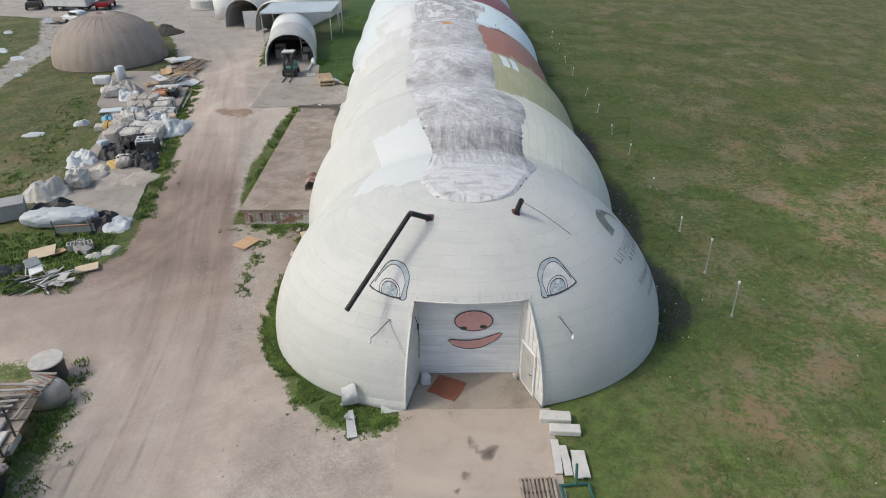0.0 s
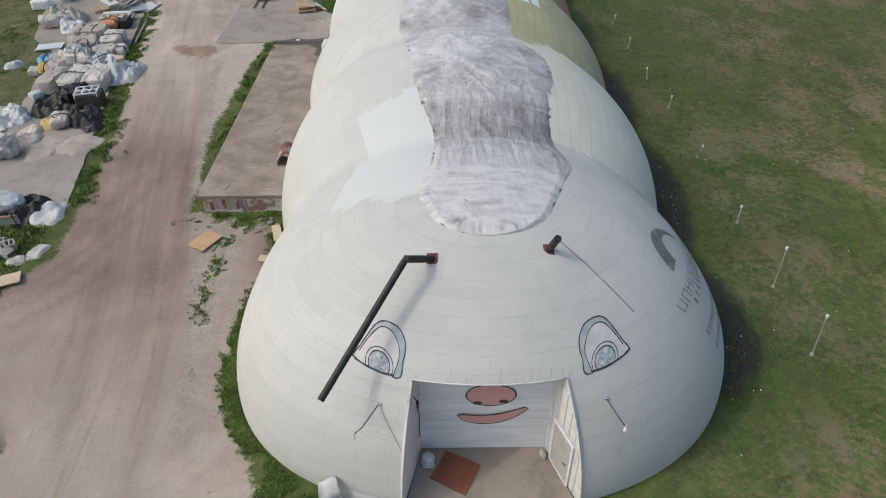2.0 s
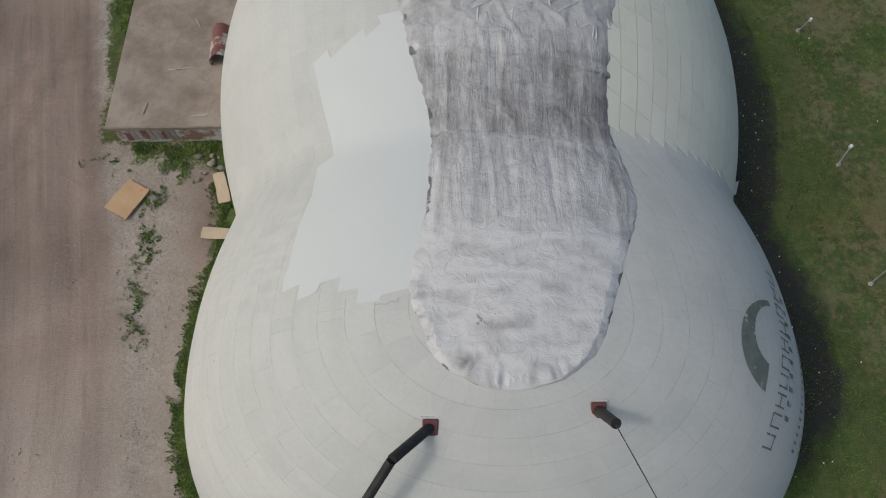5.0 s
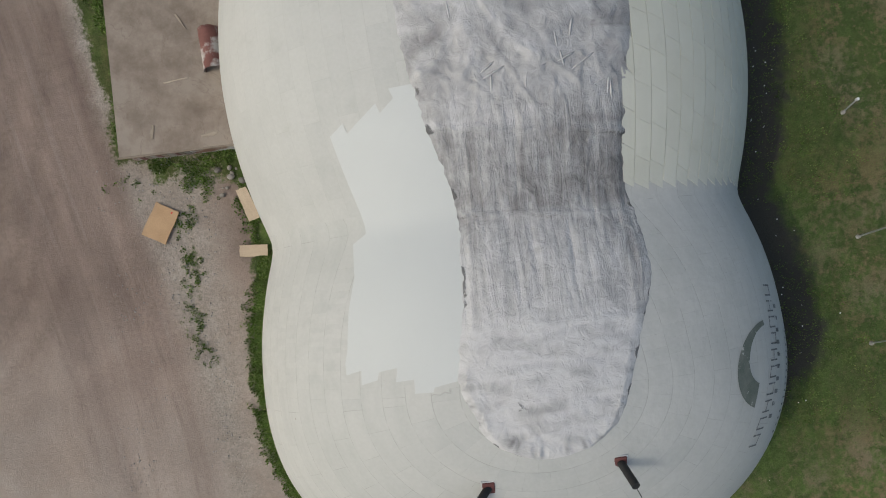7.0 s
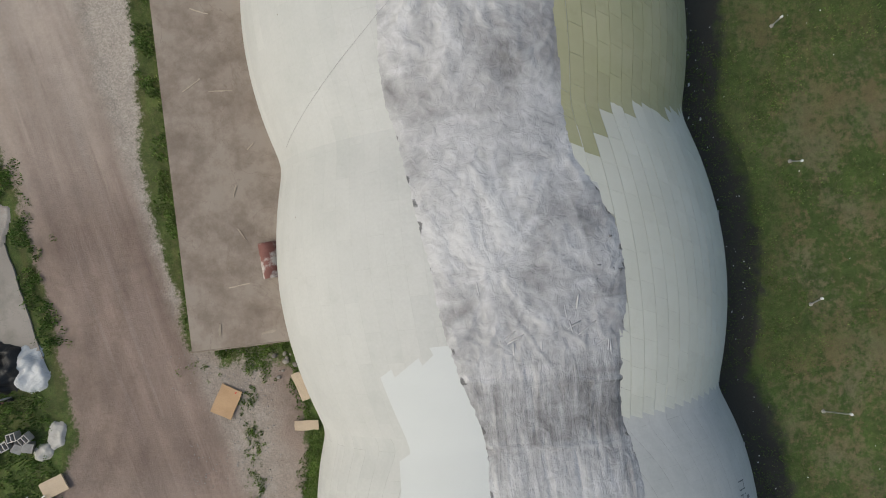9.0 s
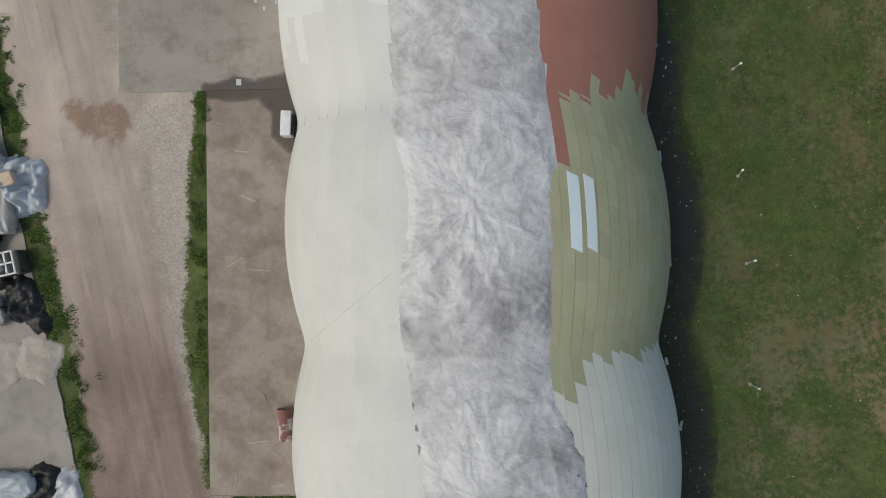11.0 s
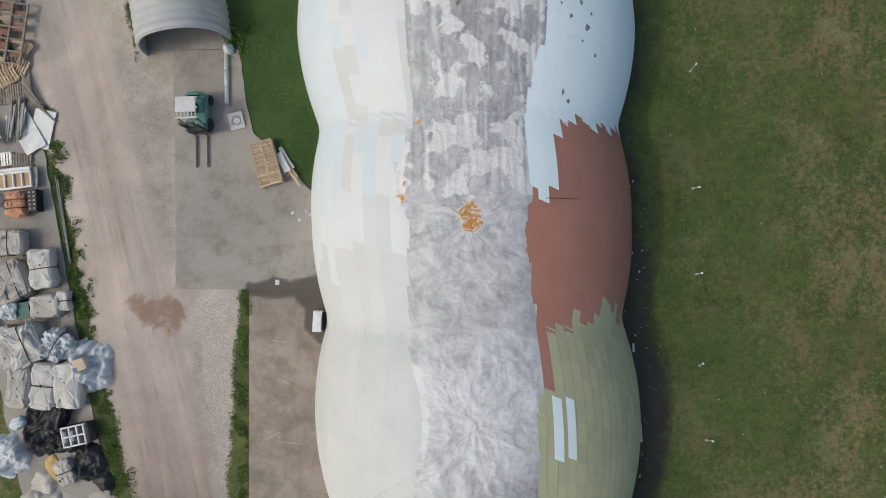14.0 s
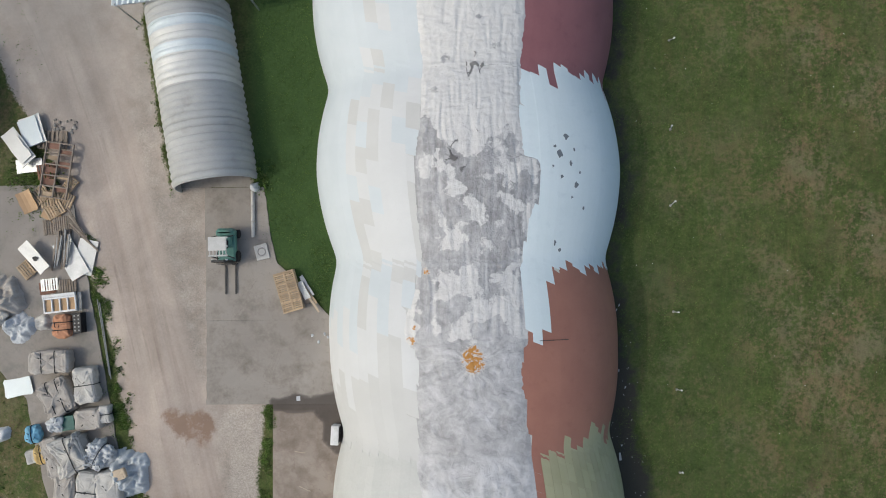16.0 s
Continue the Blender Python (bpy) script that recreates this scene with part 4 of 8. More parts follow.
def front_shell():
    rows, us = [], []
    angles = [i * 90.0 / 44 for i in range(1, 45)]
    lines = [NOSE_Y - NOSE * math.cos(radians(a)) for a in angles] + list(np.arange(27.4, 32.4, 0.3)) + [32.4]
    for y in lines:
        rows.append([tuple(on_dome(y, i * 2.0)) for i in range(91)])
    bm = bmesh.new()
    vs = [[bm.verts.new(p) for p in r] for r in rows]
    tip = bm.verts.new((axis_x(20), NOSE_Y - NOSE, 0))
    for a, b in zip(vs, vs[1:]):
        for i in range(90):
            bm.faces.new((a[i], b[i], b[i + 1], a[i + 1]))
    for i in range(90):
        bm.faces.new((tip, vs[0][i], vs[0][i + 1]))
    for (a, b), sgn in ((OPEN_L, 1), (OPEN_R, -1)):
        d = Vector((b[0] - a[0], b[1] - a[1], 0))
        bmesh.ops.bisect_plane(bm, geom=bm.verts[:] + bm.edges[:] + bm.faces[:], plane_co=(*a, 0), plane_no=d.cross(Vector((0, 0, 1))))
    bmesh.ops.bisect_plane(bm, geom=bm.verts[:] + bm.edges[:] + bm.faces[:], plane_co=(0, 0, OPEN_TOP), plane_no=(0, 0, 1))

    def side(l, c):
        (x0, y0), (x1, y1) = l
        return c.x - (x0 + (x1 - x0) * (c.y - y0) / (y1 - y0))
    cut = [f for f in bm.faces if (c := f.calc_center_median()).y < 24 and c.z < OPEN_TOP and side(OPEN_L, c) > 0 and side(OPEN_R, c) < 0]
    bmesh.ops.delete(bm, geom=cut, context="FACES")
    bmesh.ops.recalc_face_normals(bm, faces=bm.faces[:])
    me = bpy.data.meshes.new("shell")
    bm.to_mesh(me)
    bm.free()
    me.materials.append(M_SHELL)
    me.shade_smooth()
    ob = new("shell", me)
    ob.parent = building
    p = np.array([v.co for v in me.vertices])
    el = np.arcsin(np.clip(p[:, 2] / 6.95, 0, 1)) * 8.2
    around = np.arctan2(p[:, 0] - 1.52, 27.2 - p[:, 1]) * 8.0
    blend = smooth01((p[:, 1] - 27) / 4)
    attribute(ob, "sheet", np.stack([around * (1 - blend) + p[:, 1] * blend, el, 0 * el], 1), "FLOAT_VECTOR")
    attribute(ob, "joints", np.ones(len(p)))
    return ob


shells = [front_shell()]
for k in range(1, len(CROWN)):
    y0, y1 = CREASE[k - 1], CREASE[k]
    rows, uv = [], []
    for y in np.linspace(y0, y1, 30):
        rows.append([tuple(on_dome(y, i * 2.0)) for i in range(91)])
        uv += [(i * 0.29, y, 0.0) for i in range(91)]
    ob = part("shell", Shape().grid(rows), M_SHELL, building, smooth=True)
    attribute(ob, "sheet", [(b, a, 0) for a, b, _ in uv], "FLOAT_VECTOR")
    attribute(ob, "joints", [0.22] * len(uv))
    shells.append(ob)
rows = [[tuple(on_dome(y, i * 3.0)) for i in range(61)] for y in (97.6, 98.4, 99.2, 100.0, 100.6, 101.0, 101.15, 101.2)]
part("shell", Shape().grid(rows), M_SHELL, building, smooth=True)

# grey coating along the ridge: its east and west edges in degrees, along y
EAST = [(25.24, 90), (25.26, 86.9), (25.46, 82.2), (25.95, 77.7), (26.6, 75.4), (27.7, 73.0), (28.4, 71.1), (29.25, 68.6), (29.8, 66.9), (30.8, 66.6), (31.7, 66.6), (32.7, 67.9), (34.2, 67.7), (35.1, 67.4), (36.3, 65.8), (37.4, 65.0),
        (38.2, 64.9), (39.0, 65.6), (40, 67.4), (40.6, 69.6), (41.5, 71.7), (42.5, 71.2), (44.1, 70.7), (46, 71.6), (48, 71.3), (49.7, 71.5), (50.7, 69.7), (51.4, 68.5), (52.8, 68.5), (54.2, 69.0), (55.8, 70.8), (57.1, 72.0),
        (58.4, 73.4), (59.7, 72.5), (60, 70.4), (61, 70.9), (62.6, 71.2), (64.2, 70.2), (65.7, 69.0), (67.1, 67.3), (68.4, 65.0), (69.6, 64.0), (70.25, 66), (70.4, 71), (72.8, 72), (75.9, 68.4), (97, 68)]
WEST = [(25.24, 91), (25.3, 93), (25.41, 95.3), (25.63, 97.6), (25.82, 99.1), (26.13, 100.6), (26.5, 101.6), (27.17, 103.1), (27.66, 103.8), (28.4, 103.0), (29.6, 101.7), (31.3, 101.4), (32.5, 101.5), (33.3, 102.4), (34.4, 104.0),
        (35.6, 105.1), (37.0, 105.8), (38.2, 106.1), (39.2, 107), (40.55, 108.2), (41.8, 109.6), (42.9, 111.3), (43.9, 112.4), (45.4, 111.5), (46.5, 110.2), (47.5, 109), (48.5, 107.4), (49.5, 107.0), (50.75, 108.2), (51.7, 110.5),
        (53.4, 113.8), (55, 113.0), (57.0, 111.2), (59.2, 110), (59.65, 111), (60.0, 114.6), (60.65, 115.8), (61.5, 114.5), (62.5, 111.8), (64, 109.6), (66.5, 109), (68.4, 109), (69.7, 108.9), (71, 107.3), (72.5, 105.6), (76.2, 106.2), (97, 106)]


def edge(line, y, seed):
    v = float(np.interp(y, [q[0] for q in line], [q[1] for q in line]))
    return v + 0.35 * noise.noise((y * 1.6, seed, 0)) + 0.45 * noise.noise((y * 5.2, seed, 2))


STAR = {1: (0.85, 37.9), 2: (0.85, 49.3), 3: (0.73, 59.0)}
SEAMS = ((28.85, -0.02, 0.03, 0.2), (31.85, -0.1, 0.09, 0.62), (34.15, -0.11, 0.08, 0.62), (53.8, 0.0, 0.03, 0.12), (60.2, 0.12, 0.04, 0.15), (64.45, 0.0, 0.05, 0.4), (75.7, 0.0, 0.06, 0.7))


def ridge(v):
    """Sharp crests from a smooth noise value."""
    return 1.0 - 2.2 * abs(v)


def bell(v, width):
    return math.exp(-(v / width) ** 2)


def roof_cover():
    """The coating as real folds: strands along the front, starbursts round the crowns, slack curves further on."""
    ylist = [25.25 + 0.045 * i for i in range(18)] + list(np.arange(26.05, 78.5, 0.075)) + list(np.arange(78.5, 97, 0.2))
    n = 96
    rows, level, pale, foam, crack, strand, fibre, burst, rays = [], [], [], [], [], [], [], [], []
    nz = noise.noise
    for y in ylist:
        e, w = edge(EAST, y, 1.0), edge(WEST, y, 7.0)
        if w - e < 0.6:
            e, w = 89.9, 91.1
        k = 1 if y < 43.2 else 2 if y < 53.9 else 3
        ax, ay = STAR[k]
        fore = 1.0 - float(smooth01(np.array((y - 34.3) / 1.2)))
        front = 1.0 - float(smooth01(np.array((y - 28.2) / 1.6)))
        star = float(np.interp(y, [34.5, 36.0, 41.6, 43.2, 44.8, 52.4, 53.9], [0, 1, 1, 0, 1, 1, 0]))
        slack = float(np.interp(y, [53.9, 55.4, 59.5, 60.5], [0, 1, 1, 0.2]))
        late = float(np.interp(y, [59.8, 60.8], [0, 1]))
        base = float(np.interp(y, [25, 28.5, 30.5, 31.7, 32.0, 34.1, 34.4, 36.2, 38, 41, 43, 44.5, 46.5, 49, 52.5, 54.5, 59.5, 61, 66], [1.02, 0.98, 0.86, 0.68, 0.50, 0.48, 0.66, 0.76, 0.98, 0.92, 0.78, 0.68, 0.80, 1.0, 0.92, 0.70, 0.70, 0.70, 0.58]))
        white = float(np.interp(y, [59.8, 60.3, 61.5, 63.6, 64.5, 68, 70, 71.0, 72.6, 82], [0.0, 0.28, 0.55, 0.52, 0.36, 0.42, 0.46, 0.60, 1.0, 1.0]))
        row = []
        for i in range(n):
            t = i / (n - 1)
            p = on_dome(y, e + (w - e) * t)
            x = p.x
            dx, dy = x - ax, (y - ay) * 0.9
            r = math.hypot(dx, dy) + 1e-6
            c, s = dx / r, dy / r
            wob = 0.35 * nz((x * 0.6, y * 0.6, 4.0))
            rim = min(1.0, 16.0 * min(t, 1 - t), 4.0 * (y - 25.2) + 0.15)
            tw = 0.24 * nz((x * 0.8, y * 0.8, 70.0)) + 0.07 * nz((x * 2.1, y * 2.1, 72.0))
            c, s = c * math.cos(tw) - s * math.sin(tw), c * math.sin(tw) + s * math.cos(tw)
            h = 0.034 + 0.030 * nz((x * 0.9, y * 0.9, 1.0)) + 0.012 * nz((x * 5.0, y * 5.0, 5.0))
            lv = base + 0.16 * nz((x * 0.45, y * 0.45, 8.0)) + 0.06 * nz((x * 2.4, y * 2.4, 12.0))
            lines = 0.0
            if fore > 0.0:
                a1 = nz((x * 3.0 + wob * 2, y * 0.55 + wob, 2.0))
                a2 = nz((x * 6.5 + wob * 2, y * 0.8, 6.0))
                b1 = nz((x * 0.8, y * 3.4 + wob * 3, 3.0))
                f1 = (1 - front) * (0.65 * a1 + 0.35 * a2) + front * 0.6 * b1
                h += fore * 0.034 * ridge(f1)
                lines += fore * f1
                lv += fore * (0.24 * a1 + 0.16 * a2) * (1 - 0.75 * front) + front * (0.34 * b1 + 0.42 * nz((x * 1.7, y * 2.3, 17.0))) - fore * 0.20 * (1 - front) * float(smooth01(np.array((x - 2.2) / 2.2)))
            if star > 0.0:
                kk = 3.2 if k == 1 else 3.8
                g1 = nz((c * kk, s * kk, r * 0.45 + 3 * k))
                g2 = nz((c * kk * 2.3, s * kk * 2.3, r * 0.9 + 5 * k))
                g3 = nz((c * kk * 4.6, s * kk * 4.6, r * 1.7 + 2 * k))
                deep = 0.5 + 1.1 * max(0.0, nz((x * 0.9, y * 0.9, 9.0 + k)) + 0.25)
                start = min(1.0, r / 1.3)
                h += star * start * (0.060 * g1 + (0.004 if k == 1 else 0.009) * (1 + deep) * ridge(g2) * bell(r - 2.2, 2.6) + 0.020 * g3)
                h += star * 0.034 * bell(r, 1.3) * ridge(nz((x * 3.2 + wob, y * 2.4, 15.0 + k)))
                # broad slack folds that cross the streaks, stronger to the west
                w1 = nz((x * 1.1 + 0.7 * y + 2 * wob, y * 0.9 - 0.5 * x, 45.0 + k))
                w2 = nz((x * 2.4 - 1.2 * y + 2 * wob, y * 1.3 + 0.9 * x, 47.0 + k))
                h += star * (0.060 * w1 + 0.022 * ridge(w2) * deep)
                lv += star * (0.10 * w1 + 0.10 * w2)
                lines += star * (0.3 * g1 + 0.3 * w2)
                # tone follows the folds: grime plus their light and shade put into colour
                lv += star * start * (0.30 * g1 + 0.20 * g2)
                if k == 1:
                    lv -= 0.30 * bell(x - 3.4, 1.1) * bell(y - 38.2, 1.7) * star
                else:
                    lv -= 0.26 * bell(x - 2.7, 1.5) * bell(y - 45.4, 1.6) * star
            if k == 1 and y > 34.0:
                # short folded welts south of the second crown
                z1 = nz((x * 0.95 + 0.6 * y, y * 1.2, 21.0))
                z2 = nz((x * 2.2, y * 0.5 + x * 0.3, 25.0))
                h += 0.05 * bell(y - 35.7, 1.0) * max(0.0, 1 - 9 * abs(z1)) + 0.05 * bell(y - 35.4, 0.8) * max(0.0, 1 - 11 * abs(z2))
            if slack > 0.0:
                q1 = nz((r * 2.3 + 2.0 * wob, c * 1.3, s * 1.3))
                q2 = nz((c * 4.5, s * 4.5, r * 0.4 + 31.0))
                q3 = nz((c * 11.0, s * 11.0, r * 0.9 + 35.0))
                ringed = bell(r - 1.4, 1.1)
                h += slack * (0.024 * ridge(q1) * ringed + (0.050 * q2 + 0.012 * ridge(q3)) * (1 - ringed))
                lines += slack * (0.4 * q1 * ringed + 0.4 * q3)
                lv += slack * (0.12 * q1 + 0.30 * q2 + 0.15 * q3)
            if 36.0 < y < 59.0:
                # slack folds across the chain where two domes meet
                flat = 1.0 - max(star, slack)
                if flat > 0.0:
                    f1 = nz((x * 0.7 + wob, y * 1.8 + 0.25 * abs(x - 0.8) + wob, 91.0))
                    h += flat * 0.030 * ridge(f1)
                    lv += flat * 0.22 * f1
                    lines += flat * 0.4 * f1
            wh = 0.0
            if late > 0.0:
                s1 = nz((x * 3.2 + wob, y * 0.4, 41.0))
                h += late * 0.03 * ridge(s1)
                lines += late * s1
                lv += late * 0.26 * s1
                wh = white + 0.85 * nz((x * 0.85, y * 0.75, 44.0)) + 0.35 * nz((x * 2.0, y * 2.0, 46.0))
                if 66.0 < y < 72.6 and t > 0.80:
                    wh -= 0.35
                if y > 72.8:
                    h += 0.03 * ridge(nz((x * 0.9, y * 4.5, 51.0)))
            ck = 0.0
            for sy, tilt, amp, dark in SEAMS:
                d = y - sy + tilt * (1.5 - x) - 0.12 * nz((x * 1.6, sy, 0.0)) - 0.06 * nz((x * 6.0, sy, 3.0))
                gate = 0.72 + 0.7 * nz((x * 1.1, sy * 3, 7.0))
                if abs(d) < 0.5:
                    h += amp * bell(d, 0.08) * max(0.2, gate)
                    ck += dark * max(0.0, gate) * bell(d + 0.09, 0.075)
                    lv += 0.5 * dark * max(0.0, gate) * bell(d - 0.09, 0.11)
            if y < 27.9:
                # short pleats and a worn seam round the front end
                rho = math.hypot((x - 1.76) / 2.45, min(0.0, y - 27.75) / 2.5)
                turn = math.atan2(y - 27.75, x - 1.76)
                h += 0.040 * bell(rho - 0.93, 0.08) * ridge(nz((turn * 9.0, 3.0, 5.0)))
                lv -= 0.55 * bell(rho - 0.93, 0.08) * max(0.0, 2.0 * nz((turn * 14.0, 6.0, 5.0)))
                ck += 0.55 * bell(rho - 0.84 - 0.02 * nz((turn * 4.0, 1.0, 0.0)), 0.012) * max(0.0, 0.25 + 2.0 * nz((turn * 3.0, 9.0, 0.0)))
            # grime and torn spots along the east and west edges
            rag = max(bell(t, 0.035), bell(1 - t, 0.03)) * (1.0 if y < 44 else 0.35)
            ck += rag * max(0.0, 2.2 * nz((x * 3.2, y * 2.6, 61.0)) + 0.1)
            if y < 44.0:
                ck += (0.26 * front + 0.20) * max(0.0, 1 - 20 * abs(nz((x * (0.8 + 1.2 * (1 - front)) + wob, y * (0.7 + 1.5 * front), 81.0)))) * max(0.0, 2.2 * nz((x * 0.8, y * 0.8, 83.0)) + 0.1)
            if 36.6 < y < 40.5 and t < 0.2:
                ck += 0.9 * max(0.0, 2.4 * nz((x * 4.5, y * 4.5, 63.0)) - 0.75)
                lv -= 0.25
            for cx, cy, ln in ((0.9, 75.5, 0.5), (-0.35, 70.2, 0.5), (-0.2, 71.2, 0.35), (0.35, 69.9, 0.3), (1.1, 71.5, 0.3), (1.3, 75.8, 0.4)):
                u = math.hypot(x - cx, (y - cy) * 0.6)
                if u < 1.2:
                    ck += bell(u, ln) * max(0.0, 1 - 7 * abs(nz((x * 1.6, y * 1.1, cx * 9)))) * 1.3
            row.append(tuple(on_dome(y, e + (w - e) * t, max(h * rim, 0.014) if 0 < i < n - 1 else -0.02)))
            level.append(lv)
            burst.append((c * 5.5 + 0.5 * nz((x * 0.9, y * 0.9, 5.0)), s * 5.5 + 0.5 * nz((x * 0.9, y * 0.9, 25.0)), r * 0.85 + 4 * k))
            rays.append(max(star * (0.55 if k == 1 else 0.85), 0.8 * slack))
            pale.append(wh)
            crack.append(min(ck, 1.0))
            strand.append(lines)
            fibre.append(max(fore * (1 - front), 0.5 * late * (1 - min(1.0, max(0.0, (y - 72) / 1.0)))))
            fo = 1.2 * math.exp(-((x - 0.79) ** 2 / 0.36 + ((y - 59.2)) ** 2 / 0.62))
            for fx, fy, fw in ((-2.6, 60.2, 0.10), (-1.75, 64.0, 0.06), (-2.6, 64.0, 0.05), (-2.4, 60.9, 0.05)):
                fo = max(fo, 0.8 * math.exp(-((x - fx) ** 2 + (y - fy) ** 2) / fw))
            foam.append(fo)
        rows.append(row)
    ob = part("roof_coating", Shape().grid(rows), M_COVER, building, "wrinkled grey coating along the ridge with white repairs and orange foam spots", smooth=True)
    for key, values in (("level", level), ("pale", pale), ("foam", foam), ("crack", crack), ("strand", strand), ("fibre", fibre), ("rays", rays)):
        attribute(ob, key, values)
    attribute(ob, "burst", burst, "FLOAT_VECTOR")
    return ob


coating = roof_cover()
welt = random.Random(14)
for i in range(26):
    y, phi = (welt.uniform(34.5, 36.7), 70.5 + 17 * (i / 18) + welt.uniform(-0.5, 0.5)) if i < 18 else (welt.uniform(34.8, 37.5), welt.uniform(88, 103))
    ang = math.radians((88, 92, 148)[i % 3] + welt.uniform(-9, 9))
    ln = welt.uniform(0.35, 0.95)
    line = [(y + ln * u * math.sin(ang), phi + 8.2 * ln * u * math.cos(ang)) for u in (-0.5, -0.2, 0.15, 0.5)]
    part("fold", Shape().tube([on_dome(p, q, 0.025) for p, q in line], [0.012, 0.034, 0.034, 0.016], 6), M_WELT, coating, smooth=True)


SKEW = 0.22


def slant(y, p, p0, p1):
    """Sheets are cut askew: their ridge-side corners lie further north."""
    return y + SKEW * ((p - p0) / (p1 - p0) - 0.5)


def dome_tile(y0, y1, p0, p1, material, parent, lift, slope=0.004):
    """One thin sheet on the shell, its south end lifted over the next like a shingle."""
    rows, mid = [], (p0 + p1) / 2
    for k in range(5):
        y = y0 + (y1 - y0) * k / 4
        off = lift + slope * (1 - k / 4)
        rows.append([tuple(on_dome(slant(y, p, p0, p1), p, o)) for p, o in ((p0, off - 0.03), (p0, off), (mid, off), (p1, off), (p1, off - 0.03))])
    a, b = [[tuple(on_dome(slant(y, p, p0, p1), p, lift - 0.025)) for p in (p0, p0, mid, p1, p1)] for y in (y0, y1)]
    return part("sheet", Shape().grid([a] + rows + [b]), material, parent)


rng = random.Random(5)


def east_colour(y, phi):
    """Which paint covers the east flank at a place."""
    if y < 31.9 + 0.6 * (phi > 60):
        return None
    if y < 42.95 - 0.12 * max(0, phi - 58):
        return M_CREAM
    if y < (51.3 if phi > 65.2 else 53.8 if phi > 56 else 54.3):
        return M_OLIVE
    if y < (60.4 if phi > 62.0 else 62.4 if phi > 58.4 else 64.2):
        return M_RED
    return M_BLUE if y < 75.2 else M_MAROON if y < 86.6 else M_WHITE_B


def west_colour(y, phi, col):
    r = rng.random()
    if y < 57.5 + 2.5 * noise.noise((col * 0.9, 0, 0)):
        return M_WHITE_C if r < 0.85 else M_WHITE_A
    if phi > 137 + 5 * noise.noise((y * 0.2, 3, 0)):
        return M_WHITE_B if y > 60.5 + 3 * noise.noise((col * 0.9, 7, 0)) else M_WHITE_A
    if 120 < phi < 128 and r < 0.5:
        return M_WHITE_C
    if y > 74.5 and r < 0.8:
        return M_WHITE_B
    return M_WHITE_A if noise.noise((col * 0.7, y * 0.45, 4)) + 0.5 * (r - 0.5) > 0.02 else M_WHITE_C if r < 0.6 else M_WHITE_B


def flank(side, k):
    """The painted sheets of one dome on one flank, column by column."""
    y_lo, y_hi = CREASE[k - 1], CREASE[k]
    step = 3.6 if side == "east" else 5.2
    phis = list(np.arange(1.0, 74, step)) if side == "east" else list(np.arange(105.5, 176, step))
    for c, p0 in enumerate(phis):
        row = 1.0 if side == "east" else 1.5
        if side == "east" and y_lo > 53.0:
            row = 1.9
        y, run = y_lo - row * rng.random() * 0.8, None
        while y < y_hi - 0.15:
            y0, y1 = max(y, y_lo - (0.12 if row < 1.2 else 0.45)), min(y + row, y_hi + 0.1)
            y += row
            ym, pm = (y0 + y1) / 2, p0 + step / 2
            lim = float(np.interp(ym, [q[0] for q in EAST], [q[1] for q in EAST])) if side == "east" else float(np.interp(ym, [q[0] for q in WEST], [q[1] for q in WEST]))
            a, b = (p0, min(p0 + step, lim + 1.0)) if side == "east" else (max(p0, lim - 1.0), p0 + step)
            if b - a < 0.7 or y1 - y0 < 0.12:
                continue
            mat = east_colour(max(ym, y_lo + 0.2) if k == 4 else ym, pm) if side == "east" else west_colour(ym, pm, c)
            if mat is None:
                continue
            if row < 1.2:
                dome_tile(y0 + 0.004, y1 - 0.004, a + 0.08, b - 0.08, mat, shells[k], 0.016 + 0.004 * rng.random())
            elif run and run[4] is mat and abs(run[1] - y0) < 0.01 and abs(run[2] - a) < 0.8 and abs(run[3] - b) < 0.8:
                run[1], run[2], run[3] = y1, min(a, run[2]), max(b, run[3])
            else:
                if run:
                    long_sheet(*run, shells[k])
                run = [y0, y1, a, b, mat]
        if run:
            long_sheet(*run, shells[k])


def long_sheet(y0, y1, p0, p1, material, parent):
    """A run of sheets of one colour along the flank; its edges lap under the next column."""
    n = max(2, int((y1 - y0) / 0.3))
    up = 0.042 if 47.3 < y0 < 47.5 else 0.034 if material is M_BLUE and y0 < 64.6 else 0.017
    rows, mid = [], (p0 + p1) / 2

    def line(y, ps, off):
        return [tuple(on_dome(slant(y, p, p0, p1), p, off)) for p in ps]
    ys_ = [y0 + (y1 - y0) * i / n for i in range(n + 1)]
    top = [line(y, (p0, mid, p1), up) for y in ys_]
    sh_ = Shape().grid(top)
    for e in (0, 2):
        sh_.grid([[r[e] for r in top], [line(y, ((p0, mid, p1)[e],), 0.0)[0] for y in ys_]])
    for y, r in ((y0, top[0]), (y1, top[-1])):
        sh_.grid([r, line(y, (p0, mid, p1), 0.0)])
    part("sheet", sh_, material, parent, smooth=True)


def backing(k, material, y0):
    """The layer that shows in the joints between the sheets."""
    rows = [[tuple(on_dome(y, p, 0.005)) for p in np.linspace(0.5, 66.5, 34)] for y in np.linspace(y0, CREASE[k], 36)]
    part("backing", Shape().grid(rows), material, shells[k], smooth=True)


